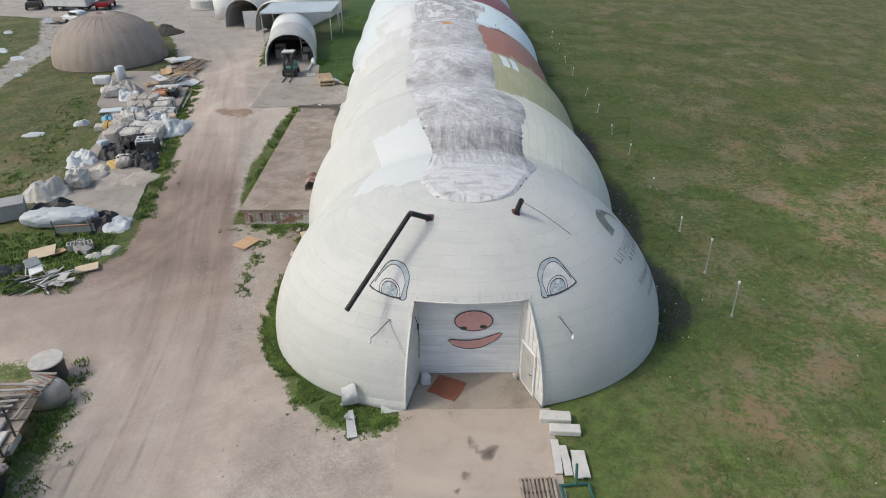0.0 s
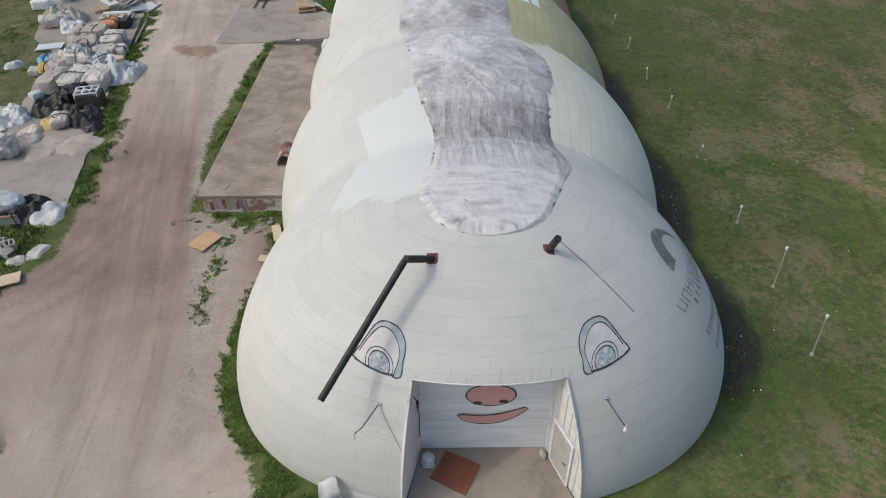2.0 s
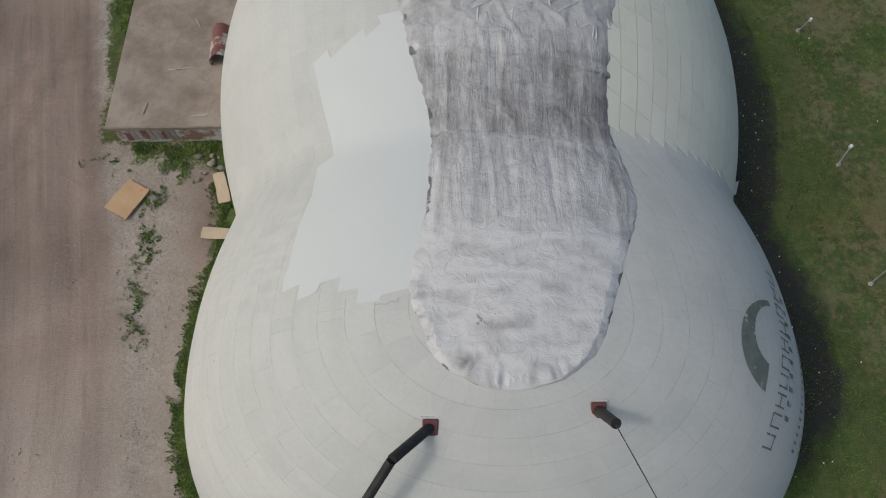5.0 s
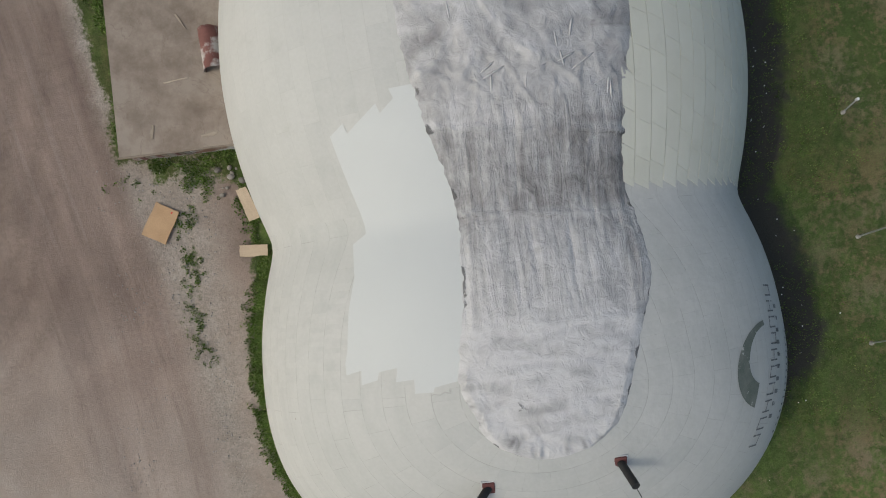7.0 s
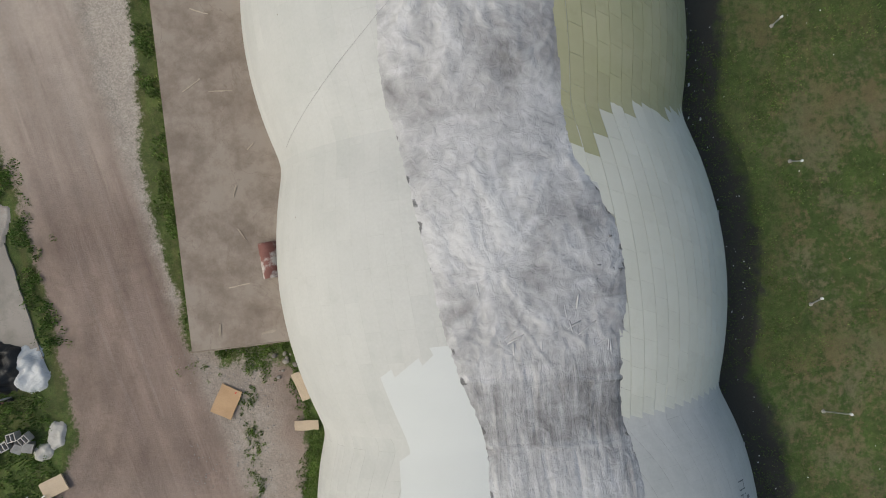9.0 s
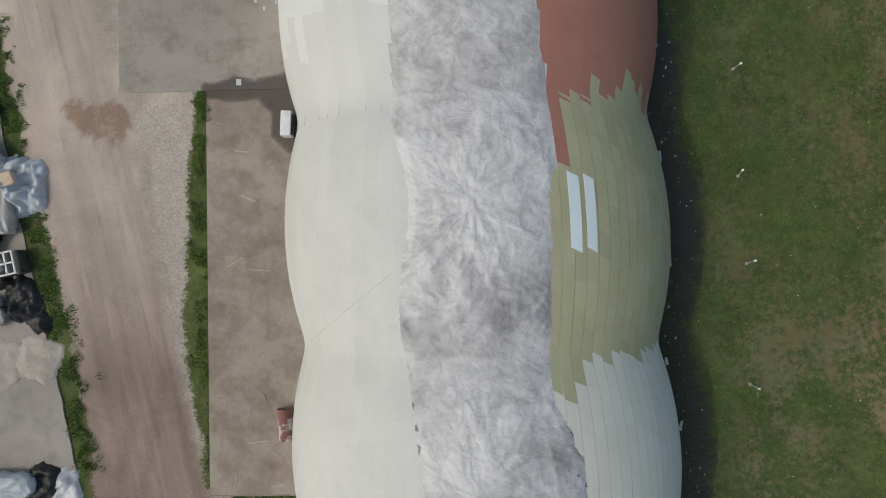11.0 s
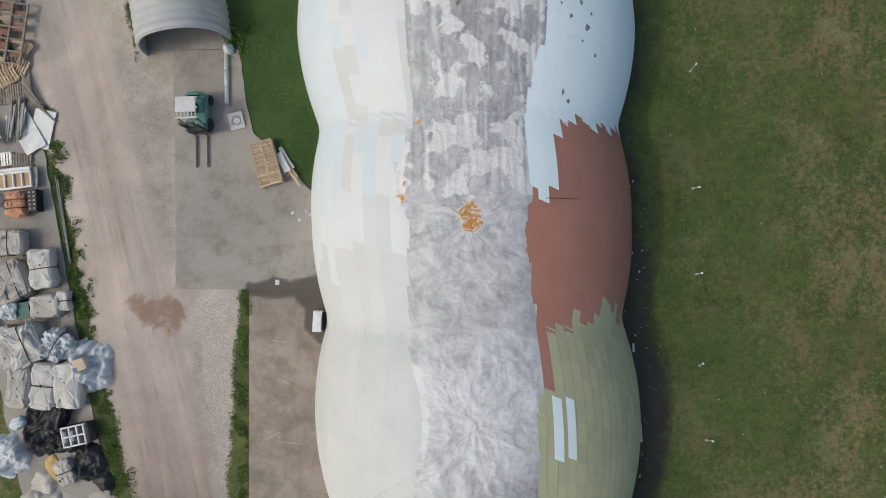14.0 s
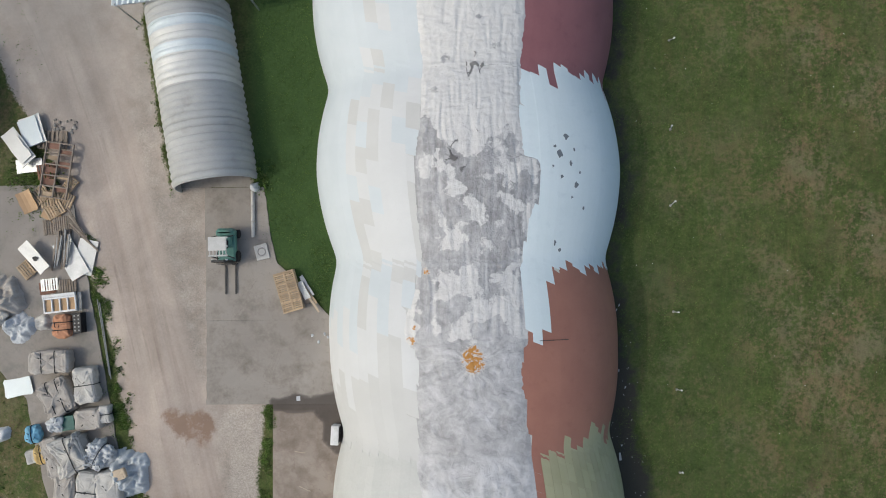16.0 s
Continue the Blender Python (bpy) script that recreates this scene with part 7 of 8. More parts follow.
crate = thing("timber_crate", "stack of two raw timber frames with slatted inside", "crate", m=at(-10.82, 62.85, 16, 0.03))
for z in (0.0, 0.3):
    for x in (-0.62, 0.0, 0.62):
        part("beam", Shape().box((x, 0, z + 0.14), (0.09, 2.6, 0.2), bev=0.01), M_WOOD, crate)
    for i in range(5):
        part("cross_beam", Shape().box((0, -1.25 + 0.625 * i, z + 0.2), (1.32, 0.09, 0.12), bev=0.01), M_WOOD, crate)
for i in range(40):
    part("slat", Shape().box((0.31 if i % 2 else -0.31, -1.2 + 0.123 * (i // 2), 0.52 + 0.008 * (i % 3)), (0.56, 0.085, 0.025), bev=0.004), M_WOOD, crate)
for i, (x, y, l, w, yaw, mat) in enumerate(((-9.75, 63.2, 1.5, 0.25, -58, M_GALV), (-9.6, 62.75, 1.7, 0.16, -52, M_WOOD), (-9.9, 62.5, 1.0, 0.5, -50, M_WOOD_OLD), (-9.45, 62.3, 1.9, 0.12, -56, M_CARD), (-9.9, 62.9, 1.2, 0.4, -62, M_HUT_L))):
    sheet("offcut of timber or sheet metal beside the crate", x, y, (l, w), mat, yaw, 0.06 + 0.05 * i, 0, -3, name="offcut", category="scrap", thick=0.03, group="offcuts by the crate")
for x, y in ((-9.0, 59.6), (-8.6, 60.1), (-8.4, 59.9), (-9.4, 60.0), (-8.2, 60.5)):
    crumple("small white scrap on the concrete by the dome", x, y, (0.22, 0.16, 0.08), M_TARP_W, x * 50, x, "scrap", "litter", 0.03, group="litter by the dome")


# ---- storage pad: bundles, sheeting, scrap ----
G = "bundles on the storage pad"
B = "packed beige fabric bundle with dark straps on the storage pad"
W = "packed white fabric bundle tied with cord on the storage pad"
bundle("long grey wrapped bundle strapped to a pallet frame", -26.5, 58.4, (2.64, 1.51, 0.95), M_BAG_G, 3, 2, 1, group=G)
bundle("loosely folded grey-beige bundle with dark straps", -26.0, 56.15, (2.01, 2.35, 0.95), M_BAG_G, 22, 2, 2, lump=0.16, group=G)
bundle("whitish strapped bundle standing by the pad's edge", -24.15, 56.9, (1.44, 2.35, 0.95), M_BAG_W, 8, 1, 3, group=G, across=False)
bundle(B, -23.95, 54.7, (1.78, 1.34, 0.80), M_BAG_G, 6, 0, 4, group=G)
bundle("small pale bundle beside the weeds", -22.9, 55.0, (0.69, 1.12, 0.70), M_BAG_W, 6, 1, 5, group=G, across=False)
bundle("large open whitish bundle with loose flaps", -24.9, 52.5, (1.95, 2.46, 1.20), M_BAG_W, 25, 1, 6, lump=0.2, group=G)
bundle("tall beige bundle leaning on its neighbours", -26.1, 52.3, (1.15, 2.58, 1.00), M_BAG_G, 18, 0, 7, group=G)
bundle("bright white bagged fabric heap", -23.2, 52.4, (1.72, 1.79, 1.10), M_TARP_W, -30, 1, 8, boxy=0.75, lump=0.22, group=G)
crumple("large pale blue-grey tarpaulin draped over a heap", -21.2, 51.3, (2.64, 3.25, 1.35), M_BAG_B, 10, 3, "tarpaulin", "tarpaulin", peaks=0.7)
bundle("small tan sack lying on the tarpaulin", -21.5, 51.4, (0.80, 0.67, 0.30), M_CARD, 20, 0, 9, up=1.0, name="sack", category="sack")
bundle(B, -25.4, 50.1, (1.32, 2.58, 1.00), M_BAG_G, -4, 0, 10, group=G)
bundle(W, -23.9, 50.1, (1.49, 2.69, 1.05), M_BAG_W, -6, 1, 11, group=G, across=False)
bundle(W, -22.5, 50.1, (1.55, 2.63, 1.00), M_BAG_W, 4, 0, 12, group=G)
bundle("bright blue rolled fabric on the pad", -27.7, 53.7, (1.09, 1.23, 0.70), M_SKY, 10, 1, 13, boxy=0.75, group=G)
bundle("ochre yellow folded bag on the pad", -27.15, 52.4, (0.92, 1.34, 0.60), M_YELLOW, 12, 1, 14, boxy=0.7, group=G)
bundle("small white bag beside the yellow one", -27.9, 52.2, (0.69, 0.90, 0.45), M_BAG_W, 12, 0, 15, group=G)
bundle("crumpled white plastic heap on a green bin", -26.0, 54.4, (0.92, 0.84, 0.60), M_TARP_W, 0, 0, 16, boxy=0.9, lump=0.3, up=0.35, group=G)
bin_ = thing("bin", "dark green plastic bin full of cloth", "bin", m=at(-25.5, 54.45, 8, 0.05))
part("body", Shape().box((0, 0, 0.35), (1.3, 0.85, 0.7), bev=0.05), M_GREEN, bin_)
part("rim", Shape().box((0, 0, 0.7), (1.38, 0.93, 0.06), bev=0.02), M_GREEN, bin_)
for k in range(4):
    sheet("pale corrugated sheet on a stack of sheets", -29.0 + 0.03 * k, 56.7, (1.8, 1.1), M_HUT_B, 6 + 3 * k, 0.04 * k, name="metal_sheet", category="sheet", group="stack of metal sheets")
crumple("grey-green tarpaulin hump on the pad", -30.2, 62.4, (3.2, 3.4, 1.25), M_BAG_G, 20, 9, "tarpaulin", "tarpaulin", peaks=0.35)
crumple("crumpled white sheeting on the pad", -28.9, 60.6, (2.2, 2.1, 0.9), M_TARP_W, 40, 11, peaks=1.2)
crumple("silver-grey crumpled sheeting on the pad", -27.4, 60.9, (1.2, 1.1, 0.4), M_BAG_W, 10, 12, peaks=1.2)
bundle("large pale wrapped heap on a pallet", -30.6, 61.5, (2.2, 1.8, 0.8), M_BAG_W, 20, 0, 17, boxy=0.6, lump=0.2)
bundle("orange rolled fabric strapped in three", -25.85, 60.7, (1.35, 1.5, 0.8), M_ORANGE, 4, 2, 18, boxy=0.7, group=G, across=False)
cr = thing("crate", "black slotted plastic crate beside the orange roll", "crate", m=at(-24.75, 60.9, 4, 0.05))
part("body", Shape().box((0, 0, 0.35), (0.55, 1.3, 0.65), bev=0.02), M_TARP_K, cr)
for i in range(5):
    for j in range(2):
        part("slot", Shape().box((-0.13 + 0.26 * j, -0.48 + 0.24 * i, 0.68), (0.09, 0.09, 0.03)), M_GREY, cr)
cab = thing("cabinet", "white metal cabinet frame with open compartments lying on its back", "cabinet", m=at(-26.0, 62.1, 6, 0.05))
part("body", Shape().box((0, 0, 0.2), (2.15, 1.0, 0.4), bev=0.02), M_PLY, cab)
for c, s in (((0, 0.45, 0.45), (2.2, 0.12, 0.14)), ((0, -0.45, 0.45), (2.2, 0.12, 0.14))):
    part("rail", Shape().box(c, s, bev=0.01), M_VWHITE, cab)
for i in range(5):
    part("divider", Shape().box((-1.05 + 0.525 * i, 0, 0.45), (0.08, 0.9, 0.14), bev=0.01), M_VWHITE, cab)
part("back_rail", Shape().box((0, 0.62, 0.5), (2.2, 0.2, 0.16), bev=0.02), M_VWHITE, cab)
for k in range(3):
    sheet("dark steel channel standing beside the cabinet", -24.85 + 0.09 * k, 62.3, (0.07, 1.2), M_GREY, 3, 0.3, name="steel_channel", category="steel", thick=0.06, group="steel channels")
for x0, y0, x1, y1 in ((-23.75, 62.4, -22.85, 57.4), (-23.6, 62.2, -22.75, 57.2)):
    tagged(part("long_pipe", Shape().tube([(x0, y0, gz(x0, y0) + 0.1), (x1, y1, gz(x1, y1) + 0.1)], 0.035, 7), M_GREY), "long thin grey pipe lying along the pad", "pipe", "pipes along the pad")
sheet("rusty brown sheet on the pad", -27.1, 63.2, (1.1, 0.8), M_WOOD_RED, 10, 0.03, name="metal_sheet", category="sheet")
for x, y, yaw, mat, sz in ((-26.9, 63.4, 6, M_GALV, (1.1, 0.8)), (-25.7, 63.3, 4, M_WOOD_OLD, (1.1, 0.9)), (-26.85, 67.2, 6, M_WOOD_OLD, (1.1, 1.0)), (-26.1, 67.3, 6, M_WOOD_OLD, (1.0, 1.2)), (-28.3, 64.5, 40, M_WOOD, (1.2, 1.1)), (-26.95, 69.1, 12, M_WOOD, (1.3, 1.1)),
                          (-27.6, 69.3, 40, M_WOOD, (1.2, 1.0)), (-26.0, 69.0, -25, M_WOOD, (1.1, 1.0)), (-26.6, 68.3, 30, M_WOOD, (1.2, 0.9)), (-26.85, 73.0, -3, M_WOOD_OLD, (1.9, 1.2)), (-27.2, 70.9, 10, M_WOOD_RED, (1.2, 1.0)), (-25.6, 70.0, 50, M_WOOD, (1.0, 0.7))):
    pallet("worn timber pallet in the scrap heap", at(x, y, yaw, 0.06 + 0.1 * ((x * 7) % 1)), sz, mat, 7, group="pallets in the scrap heap")
rk = thing("timber_rack", "large weathered timber frame on a pile of pallets", "rack", m=at(-26.35, 70.9, -8, 0.4, 0, 6))
for x in (-0.85, 0.0, 0.85):
    part("beam", Shape().box((x, 0, 0.12), (0.09, 3.7, 0.14), bev=0.01), M_WOOD_OLD, rk)
for i in range(6):
    part("cross_beam", Shape().box((0, -1.8 + 0.72 * i, 0.12), (1.8, 0.09, 0.12), bev=0.01), M_WOOD_OLD, rk)
for i in range(9):
    part("board", Shape().box((0.42 if i % 2 else -0.42, -1.6 + 0.4 * i, 0.05), (0.75, 0.26 + 0.08 * (i % 3), 0.03)), M_WOOD_RED if i % 3 else M_WOOD, rk)
for i, (x, y, l, w, yaw, up, mat) in enumerate(((-28.9, 72.5, 2.6, 1.1, -52, 0.5, M_HUT_L), (-28.7, 72.3, 1.7, 0.8, -50, 0.62, M_HUT_L), (-28.1, 73.6, 2.0, 1.5, -72, 0.3, M_HUT_L), (-28.2, 73.5, 1.9, 1.3, -70, 0.38, M_HUT_B), (-28.4, 71.3, 1.8, 0.9, 5, 0.1, M_GALV))):
    sheet("stacked pale panel on the scrap heap", x, y, (l, w), mat, yaw, up, 3, -2, name="panel", category="panel", thick=0.06, group="panels on the scrap heap")
sheet("brown plywood offcut leaning on the pallets", -28.4, 68.9, (1.1, 1.4), M_PLY, 20, 0.25, 12, -8, name="plywood_sheet", thick=0.03, warp=0.12)
sheet("brown plywood offcut on the pad", -26.9, 68.0, (1.2, 0.8), M_PLY, -30, 0.06, name="plywood_sheet", thick=0.03)
sheet("white panel with a dark burnt hole on the scrap heap", -27.7, 65.2, (2.3, 0.85), M_HUT_L, -48, 0.55, 4, 0, name="panel", category="panel", thick=0.06)
tagged(part("burn_mark", Shape().add([(-27.55 + 0.2 * math.cos(a) * (1 + 0.3 * math.sin(3 * a)), 65.1 + 0.16 * math.sin(a), gz(-27.6, 65.1) + 0.72) for a in np.linspace(0, 6.1, 16)], [tuple(range(16))]), M_TARP_K), "dark burnt hole in the white panel", "mark")
sheet("large grey flat sheet sliding off the heap", -25.45, 65.1, (1.3, 2.7), M_GALV, 30, 0.2, 0, 4, name="metal_sheet", category="sheet", thick=0.02)
sheet("pale grey sheet lying over the weeds", -24.55, 65.2, (1.25, 2.3), M_HUT_L, -12, 0.12, 0, 3, name="metal_sheet", category="sheet", thick=0.02)
for i in range(8):
    sheet("dark weathered beam in the scrap heap", -26.5 + 0.14 * i, 65.6 + 0.1 * (i % 3), (2.6 - 0.2 * (i % 4), 0.1), M_GREY if i % 2 else M_WOOD_OLD, 82 + 3 * (i % 3), 0.25 + 0.05 * (i % 4), name="beam", category="beam", thick=0.08, group="beams in the scrap heap")
for i in range(6):
    sheet("thin timber leaning out of the scrap heap", -25.1 + 0.1 * i, 67.4 - 0.2 * i, (2.4, 0.09), M_WOOD_OLD, -62 + 4 * i, 0.2, 0, 5, name="beam", category="beam", thick=0.06, group="beams in the scrap heap")
for i in range(20):
    rock(-26.2 + r.uniform(-0.7, 0.9), 73.9 + r.uniform(-0.6, 0.5), r.uniform(0.07, 0.18), M_STONE, "broken grey lump at the end of the pad", group="rubble at the pad's end")
# south half of the pad
crumple("black crumpled sheeting heap", -24.4, 47.3, (2.8, 2.8, 0.85), M_TARP_K, 10, 21, peaks=1.0)
bundle("black folded fabric bundle", -23.5, 48.3, (1.7, 1.3, 0.9), M_TARP_K, 70, 0, 22, lump=0.2)
crumple("black sheeting with folds", -23.0, 46.6, (2.2, 1.3, 0.6), M_TARP_K, 0, 23, peaks=1.0)
crumple("black tarpaulin hanging over the pad's edge", -21.5, 45.6, (1.9, 2.5, 0.7), M_TARP_K, 24, 24, "tarpaulin", "tarpaulin", peaks=1.1)
crumple("dark grey sheeting at the pad's edge", -20.75, 44.4, (1.1, 1.3, 0.35), M_TARP_K, 60, 25, peaks=1.0)
crumple("pale blue-white sheeting heap", -26.4, 45.9, (2.3, 2.8, 1.1), M_TARP_W, 30, 26, peaks=1.1)
bundle("small pale grey bag on the black heap", -25.6, 47.9, (0.9, 0.7, 0.5), M_BAG_B, 30, 0, 27, boxy=0.8, up=0.3)
crumple("dusty tan sheet spread flat on the pad", -22.7, 42.4, (2.2, 2.7, 0.16), M_TAN, 4, 51, "ground_sheet", "sheet", peaks=0.5, group="tan sheets on the pad")
crumple("dusty tan sheet spread flat on the pad", -20.85, 42.6, (2.4, 2.5, 0.16), M_TAN, -8, 52, "ground_sheet", "sheet", peaks=0.5, group="tan sheets on the pad")
bx = thing("machine_box", "grey metal box with a white pipe frame on top", "box", m=at(-21.95, 47.3, 12, 0.05))
part("body", Shape().box((0, 0, 0.42), (1.55, 1.15, 0.82), bev=0.03), M_DARKMETAL, bx)
for x in (-0.7, -0.25, 0.2, 0.6):
    part("frame_bar", Shape().box((x, 0, 1.0), (0.08, 1.15, 0.08), bev=0.01), M_VWHITE, bx)
for y in (-0.55, 0.0, 0.55):
    part("frame_bar", Shape().box((-0.05, y, 1.0), (1.35, 0.08, 0.08), bev=0.01), M_VWHITE, bx)
for x in (-0.7, 0.6):
    for y in (-0.55, 0.55):
        part("frame_post", Shape().box((x, y, 0.9), (0.07, 0.07, 0.26)), M_VWHITE, bx)
for x in (-0.45, 0.0):
    part("roll", Shape().tube([(x - 0.15, -0.3, 0.87), (x - 0.15, 0.3, 0.87)], 0.16, 12), M_GREY, bx)
bundle("beige sack with black and ochre bands", -22.9, 45.0, (1.1, 1.6, 0.75), M_BAG_G, 20, 1, 28, boxy=0.7, strap_mat=M_TARP_K, across=False)
crumple("ochre and grey cloth lying on the pad", -23.8, 45.1, (1.0, 1.8, 0.35), M_YELLOW, 20, 29, "cloth", "cloth")
crumple("grey-beige cloth lying on the pad", -24.4, 44.2, (1.6, 1.5, 0.4), M_BAG_G, 0, 30, "cloth", "cloth")
crumple("large white tarpaulin folded in a heap", -26.3, 40.6, (3.4, 2.6, 1.25), M_BAG_W, 15, 31, "tarpaulin", "tarpaulin", peaks=0.8)
bundle("rounded white bag standing on the pad", -24.6, 41.6, (1.4, 1.3, 1.2), M_BAG_W, 0, 0, 32, boxy=0.85, lump=0.16)
crumple("brown-beige cloth heap behind the white tarpaulin", -24.6, 43.2, (2.8, 1.4, 0.5), M_BAG_G, 5, 33, "cloth", "cloth")
crumple("black sheeting under the white tarpaulin", -25.0, 38.6, (3.0, 1.5, 0.5), M_TARP_K, 10, 34, peaks=1.2)
gb = thing("box", "grey metal box at the corner of the pad", "box", m=at(-26.9, 37.2, 28, 0.03))
part("body", Shape().box((0, 0, 0.5), (1.9, 1.4, 1.0), bev=0.04), M_GREY, gb)
part("lid", Shape().box((0, 0, 1.02), (1.96, 1.46, 0.08), bev=0.03), M_GREY, gb)
bundle("long roll wrapped in grey-white plastic", -23.2, 36.2, (4.6, 1.5, 1.0), M_BAG_B, 4, 0, 35, boxy=0.75, lump=0.08, name="wrapped_roll", category="roll")
crumple("black plastic around the end of the roll", -20.7, 36.3, (1.9, 2.4, 0.8), M_TARP_K, 0, 36, peaks=1.0)
crumple("bright white sheeting at the end of the roll", -19.7, 36.0, (1.7, 2.2, 0.6), M_TARP_W, 20, 37, peaks=1.3)
fr = thing("trolley", "low grey trolley frame with dark handles beside the roll", "trolley", m=at(-21.6, 34.75, 6, 0.1))
part("panel", Shape().box((0, 0.05, 0.35), (2.3, 0.06, 0.5), bev=0.01), M_GREY, fr)
part("rail", Shape().tube([(-1.1, -0.08, 0.6), (1.1, -0.08, 0.62)], 0.045, 7), M_WOOD_RED, fr)
for x in (-1.1, 1.0):
    part("handle", Shape().tube([(x, 0, 0.0), (x, -0.1, 0.7), (x - 0.15, 0.1, 0.85)], 0.05, 7), M_TARP_K, fr)
for x in (-1.0, 0.0, 1.0):
    part("wheel", Shape().tube([(x, -0.12, 0.02), (x, -0.02, 0.02)], 0.12, 10), M_TYRE, fr)


def cinder(x, y, yaw, rx=0.0):
    t = thing("cinder_block", "grey hollow concrete block lying in the weeds", "block", "cinder blocks", m=at(x, y, yaw, 0.12, rx))
    for c, s in (((0, 0.17, 0.2), (0.42, 0.05, 0.42)), ((0, -0.17, 0.2), (0.42, 0.05, 0.42)), ((-0.19, 0, 0.2), (0.05, 0.32, 0.42)), ((0.19, 0, 0.2), (0.05, 0.32, 0.42)), ((0, 0, 0.2), (0.05, 0.32, 0.42))):
        part("web", Shape().box(c, s, bev=0.008), M_RUBBLE, t)
    return t


for x, y, yaw, rx in ((-20.9, 32.9, 20, 8), (-20.3, 32.6, 50, -60), (-20.0, 33.1, 30, 12), (-19.8, 32.6, 70, -70), (-20.5, 33.2, 10, 0)):
    cinder(x, y, yaw, rx)
sheet("pale board propped in the weeds", -22.3, 32.3, (1.4, 0.9), M_CARD, 20, 0.25, 12, -6, thick=0.03)
sheet("tan board in the weeds", -21.6, 32.6, (0.8, 0.5), M_PLY, 50, 0.12, 0, 0, thick=0.03)
sheet("pale flat slab at the edge of the road", -19.1, 30.8, (1.2, 0.75), M_CARD, 20, 0.1, 0, -4, name="slab", thick=0.06)
crumple("white scrap sheeting in the weeds", -18.8, 33.0, (0.8, 1.2, 0.3), M_BAG_W, -20, 41)
crumple("pale scrap sheeting in the weeds", -19.5, 32.3, (0.9, 0.7, 0.25), M_BAG_W, 30, 42)
crumple("black sheeting among the weeds", -23.6, 30.8, (2.2, 1.2, 0.35), M_TARP_K, 10, 43)
ch = thing("garden_chair", "broken white plastic chair with a tubular frame in the scrap", "chair", m=at(-21.3, 30.1, 30, 0.15, 10, -12))
part("seat", Shape().box((0, 0, 0.4), (0.7, 0.62, 0.08), bev=0.03), M_VWHITE, ch)
part("backrest", Shape().box((0, 0.34, 0.72), (0.7, 0.1, 0.55), bev=0.04), M_VWHITE, ch)
for x in (-0.33, 0.33):
    for y in (-0.3, 0.3):
        part("leg", Shape().tube([(x, y, 0.4), (x * 1.2, y * 1.2, 0.0)], 0.03, 6), M_VWHITE, ch)
for i in range(16):
    a = r.uniform(-70, 70)
    sheet("thin grey pole in the scrap heap", -20.9 + r.uniform(-1.2, 1.2), 29.4 + r.uniform(-0.7, 0.8), (r.uniform(1.0, 2.4), 0.06), (M_VWHITE, M_GALV, M_WOOD_OLD, M_TARP_K)[i % 4], a, 0.08 + 0.04 * (i % 5), 0, r.uniform(-8, 8), name="pole", category="pole", thick=0.05, group="poles in the scrap heap")
for i in range(6):
    sheet("grey broken board in the scrap heap", -19.9 + r.uniform(-0.7, 0.6), 29.7 + r.uniform(-0.6, 0.6), (r.uniform(0.5, 0.9), r.uniform(0.25, 0.5)), M_RUBBLE, r.uniform(0, 90), 0.1 + 0.04 * i, r.uniform(-8, 8), r.uniform(-8, 8), thick=0.04, group="broken boards")
# loose litter west of the pad
crumple("pale sheeting lying in the western grass", -32.9, 51.3, (1.7, 1.1, 0.12), M_BAG_B, 10, 51)
crumple("white sheeting lying in the western grass", -30.1, 53.6, (1.3, 1.0, 0.5), M_TARP_W, 20, 52)
bundle("white wrapped box beside the brown dome", -33.6, 65.6, (1.6, 1.1, 0.8), M_VWHITE, 8, 0, 53, boxy=0.4, lump=0.06, name="wrapped_box", category="box")
dr = thing("drum", "pale blue plastic drum standing beside the brown dome", "drum", m=at(-32.4, 67.2, 0, 0))
part("body", Shape().tube([(0, 0, 0), (0, 0, 0.05), (0, 0, 1.2), (0, 0, 1.25)], [0.44, 0.48, 0.48, 0.42], 18), M_HUT_B, dr, smooth=True)
part("lid", Shape().tube([(0, 0, 1.24), (0, 0, 1.3)], 0.4, 18), M_HUT_B, dr)
for x, y, l, w in ((-48, 76, 2.5, 1.4), (-52, 80, 3.0, 1.0), (-57, 90, 2.2, 1.0), (-44, 69, 1.0, 0.7)):
    crumple("pale sheeting lying in the far grass", x, y, (l, w, 0.15), M_BAG_B, x, x, group="sheeting in the far grass")

# ---- wrecked trailer beside the road ----
tr = thing("scrap_trailer", "derelict flat trailer loaded with boards, pipes and scrap", "trailer", m=at(-16.5, 16.6, 7, 0.0))
for x in (-0.8, 0.8):
    part("chassis_beam", Shape().box((x, 0, 0.72), (0.14, 7.4, 0.22), bev=0.02), M_DARKMETAL, tr)
for i in range(12):
    part("deck_board", Shape().box((0.02 * (i % 3), -3.4 + 0.62 * i, 0.9), (2.35 + 0.1 * (i % 2), 0.56, 0.06), bev=0.01), M_WOOD_OLD, tr)
for y in (-2.2, -0.9):
    for x in (-1.15, 1.15):
        wheel = part("wheel", Shape().tube([(x - 0.1, y, 0.46), (x + 0.1, y, 0.46)], 0.24, 12), M_GREY, tr)
        part("tyre", Shape().tube([(x - 0.15, y, 0.46), (x - 0.11, y, 0.46), (x + 0.11, y, 0.46), (x + 0.15, y, 0.46)], [0.4, 0.47, 0.47, 0.4], 20), M_TYRE, wheel)
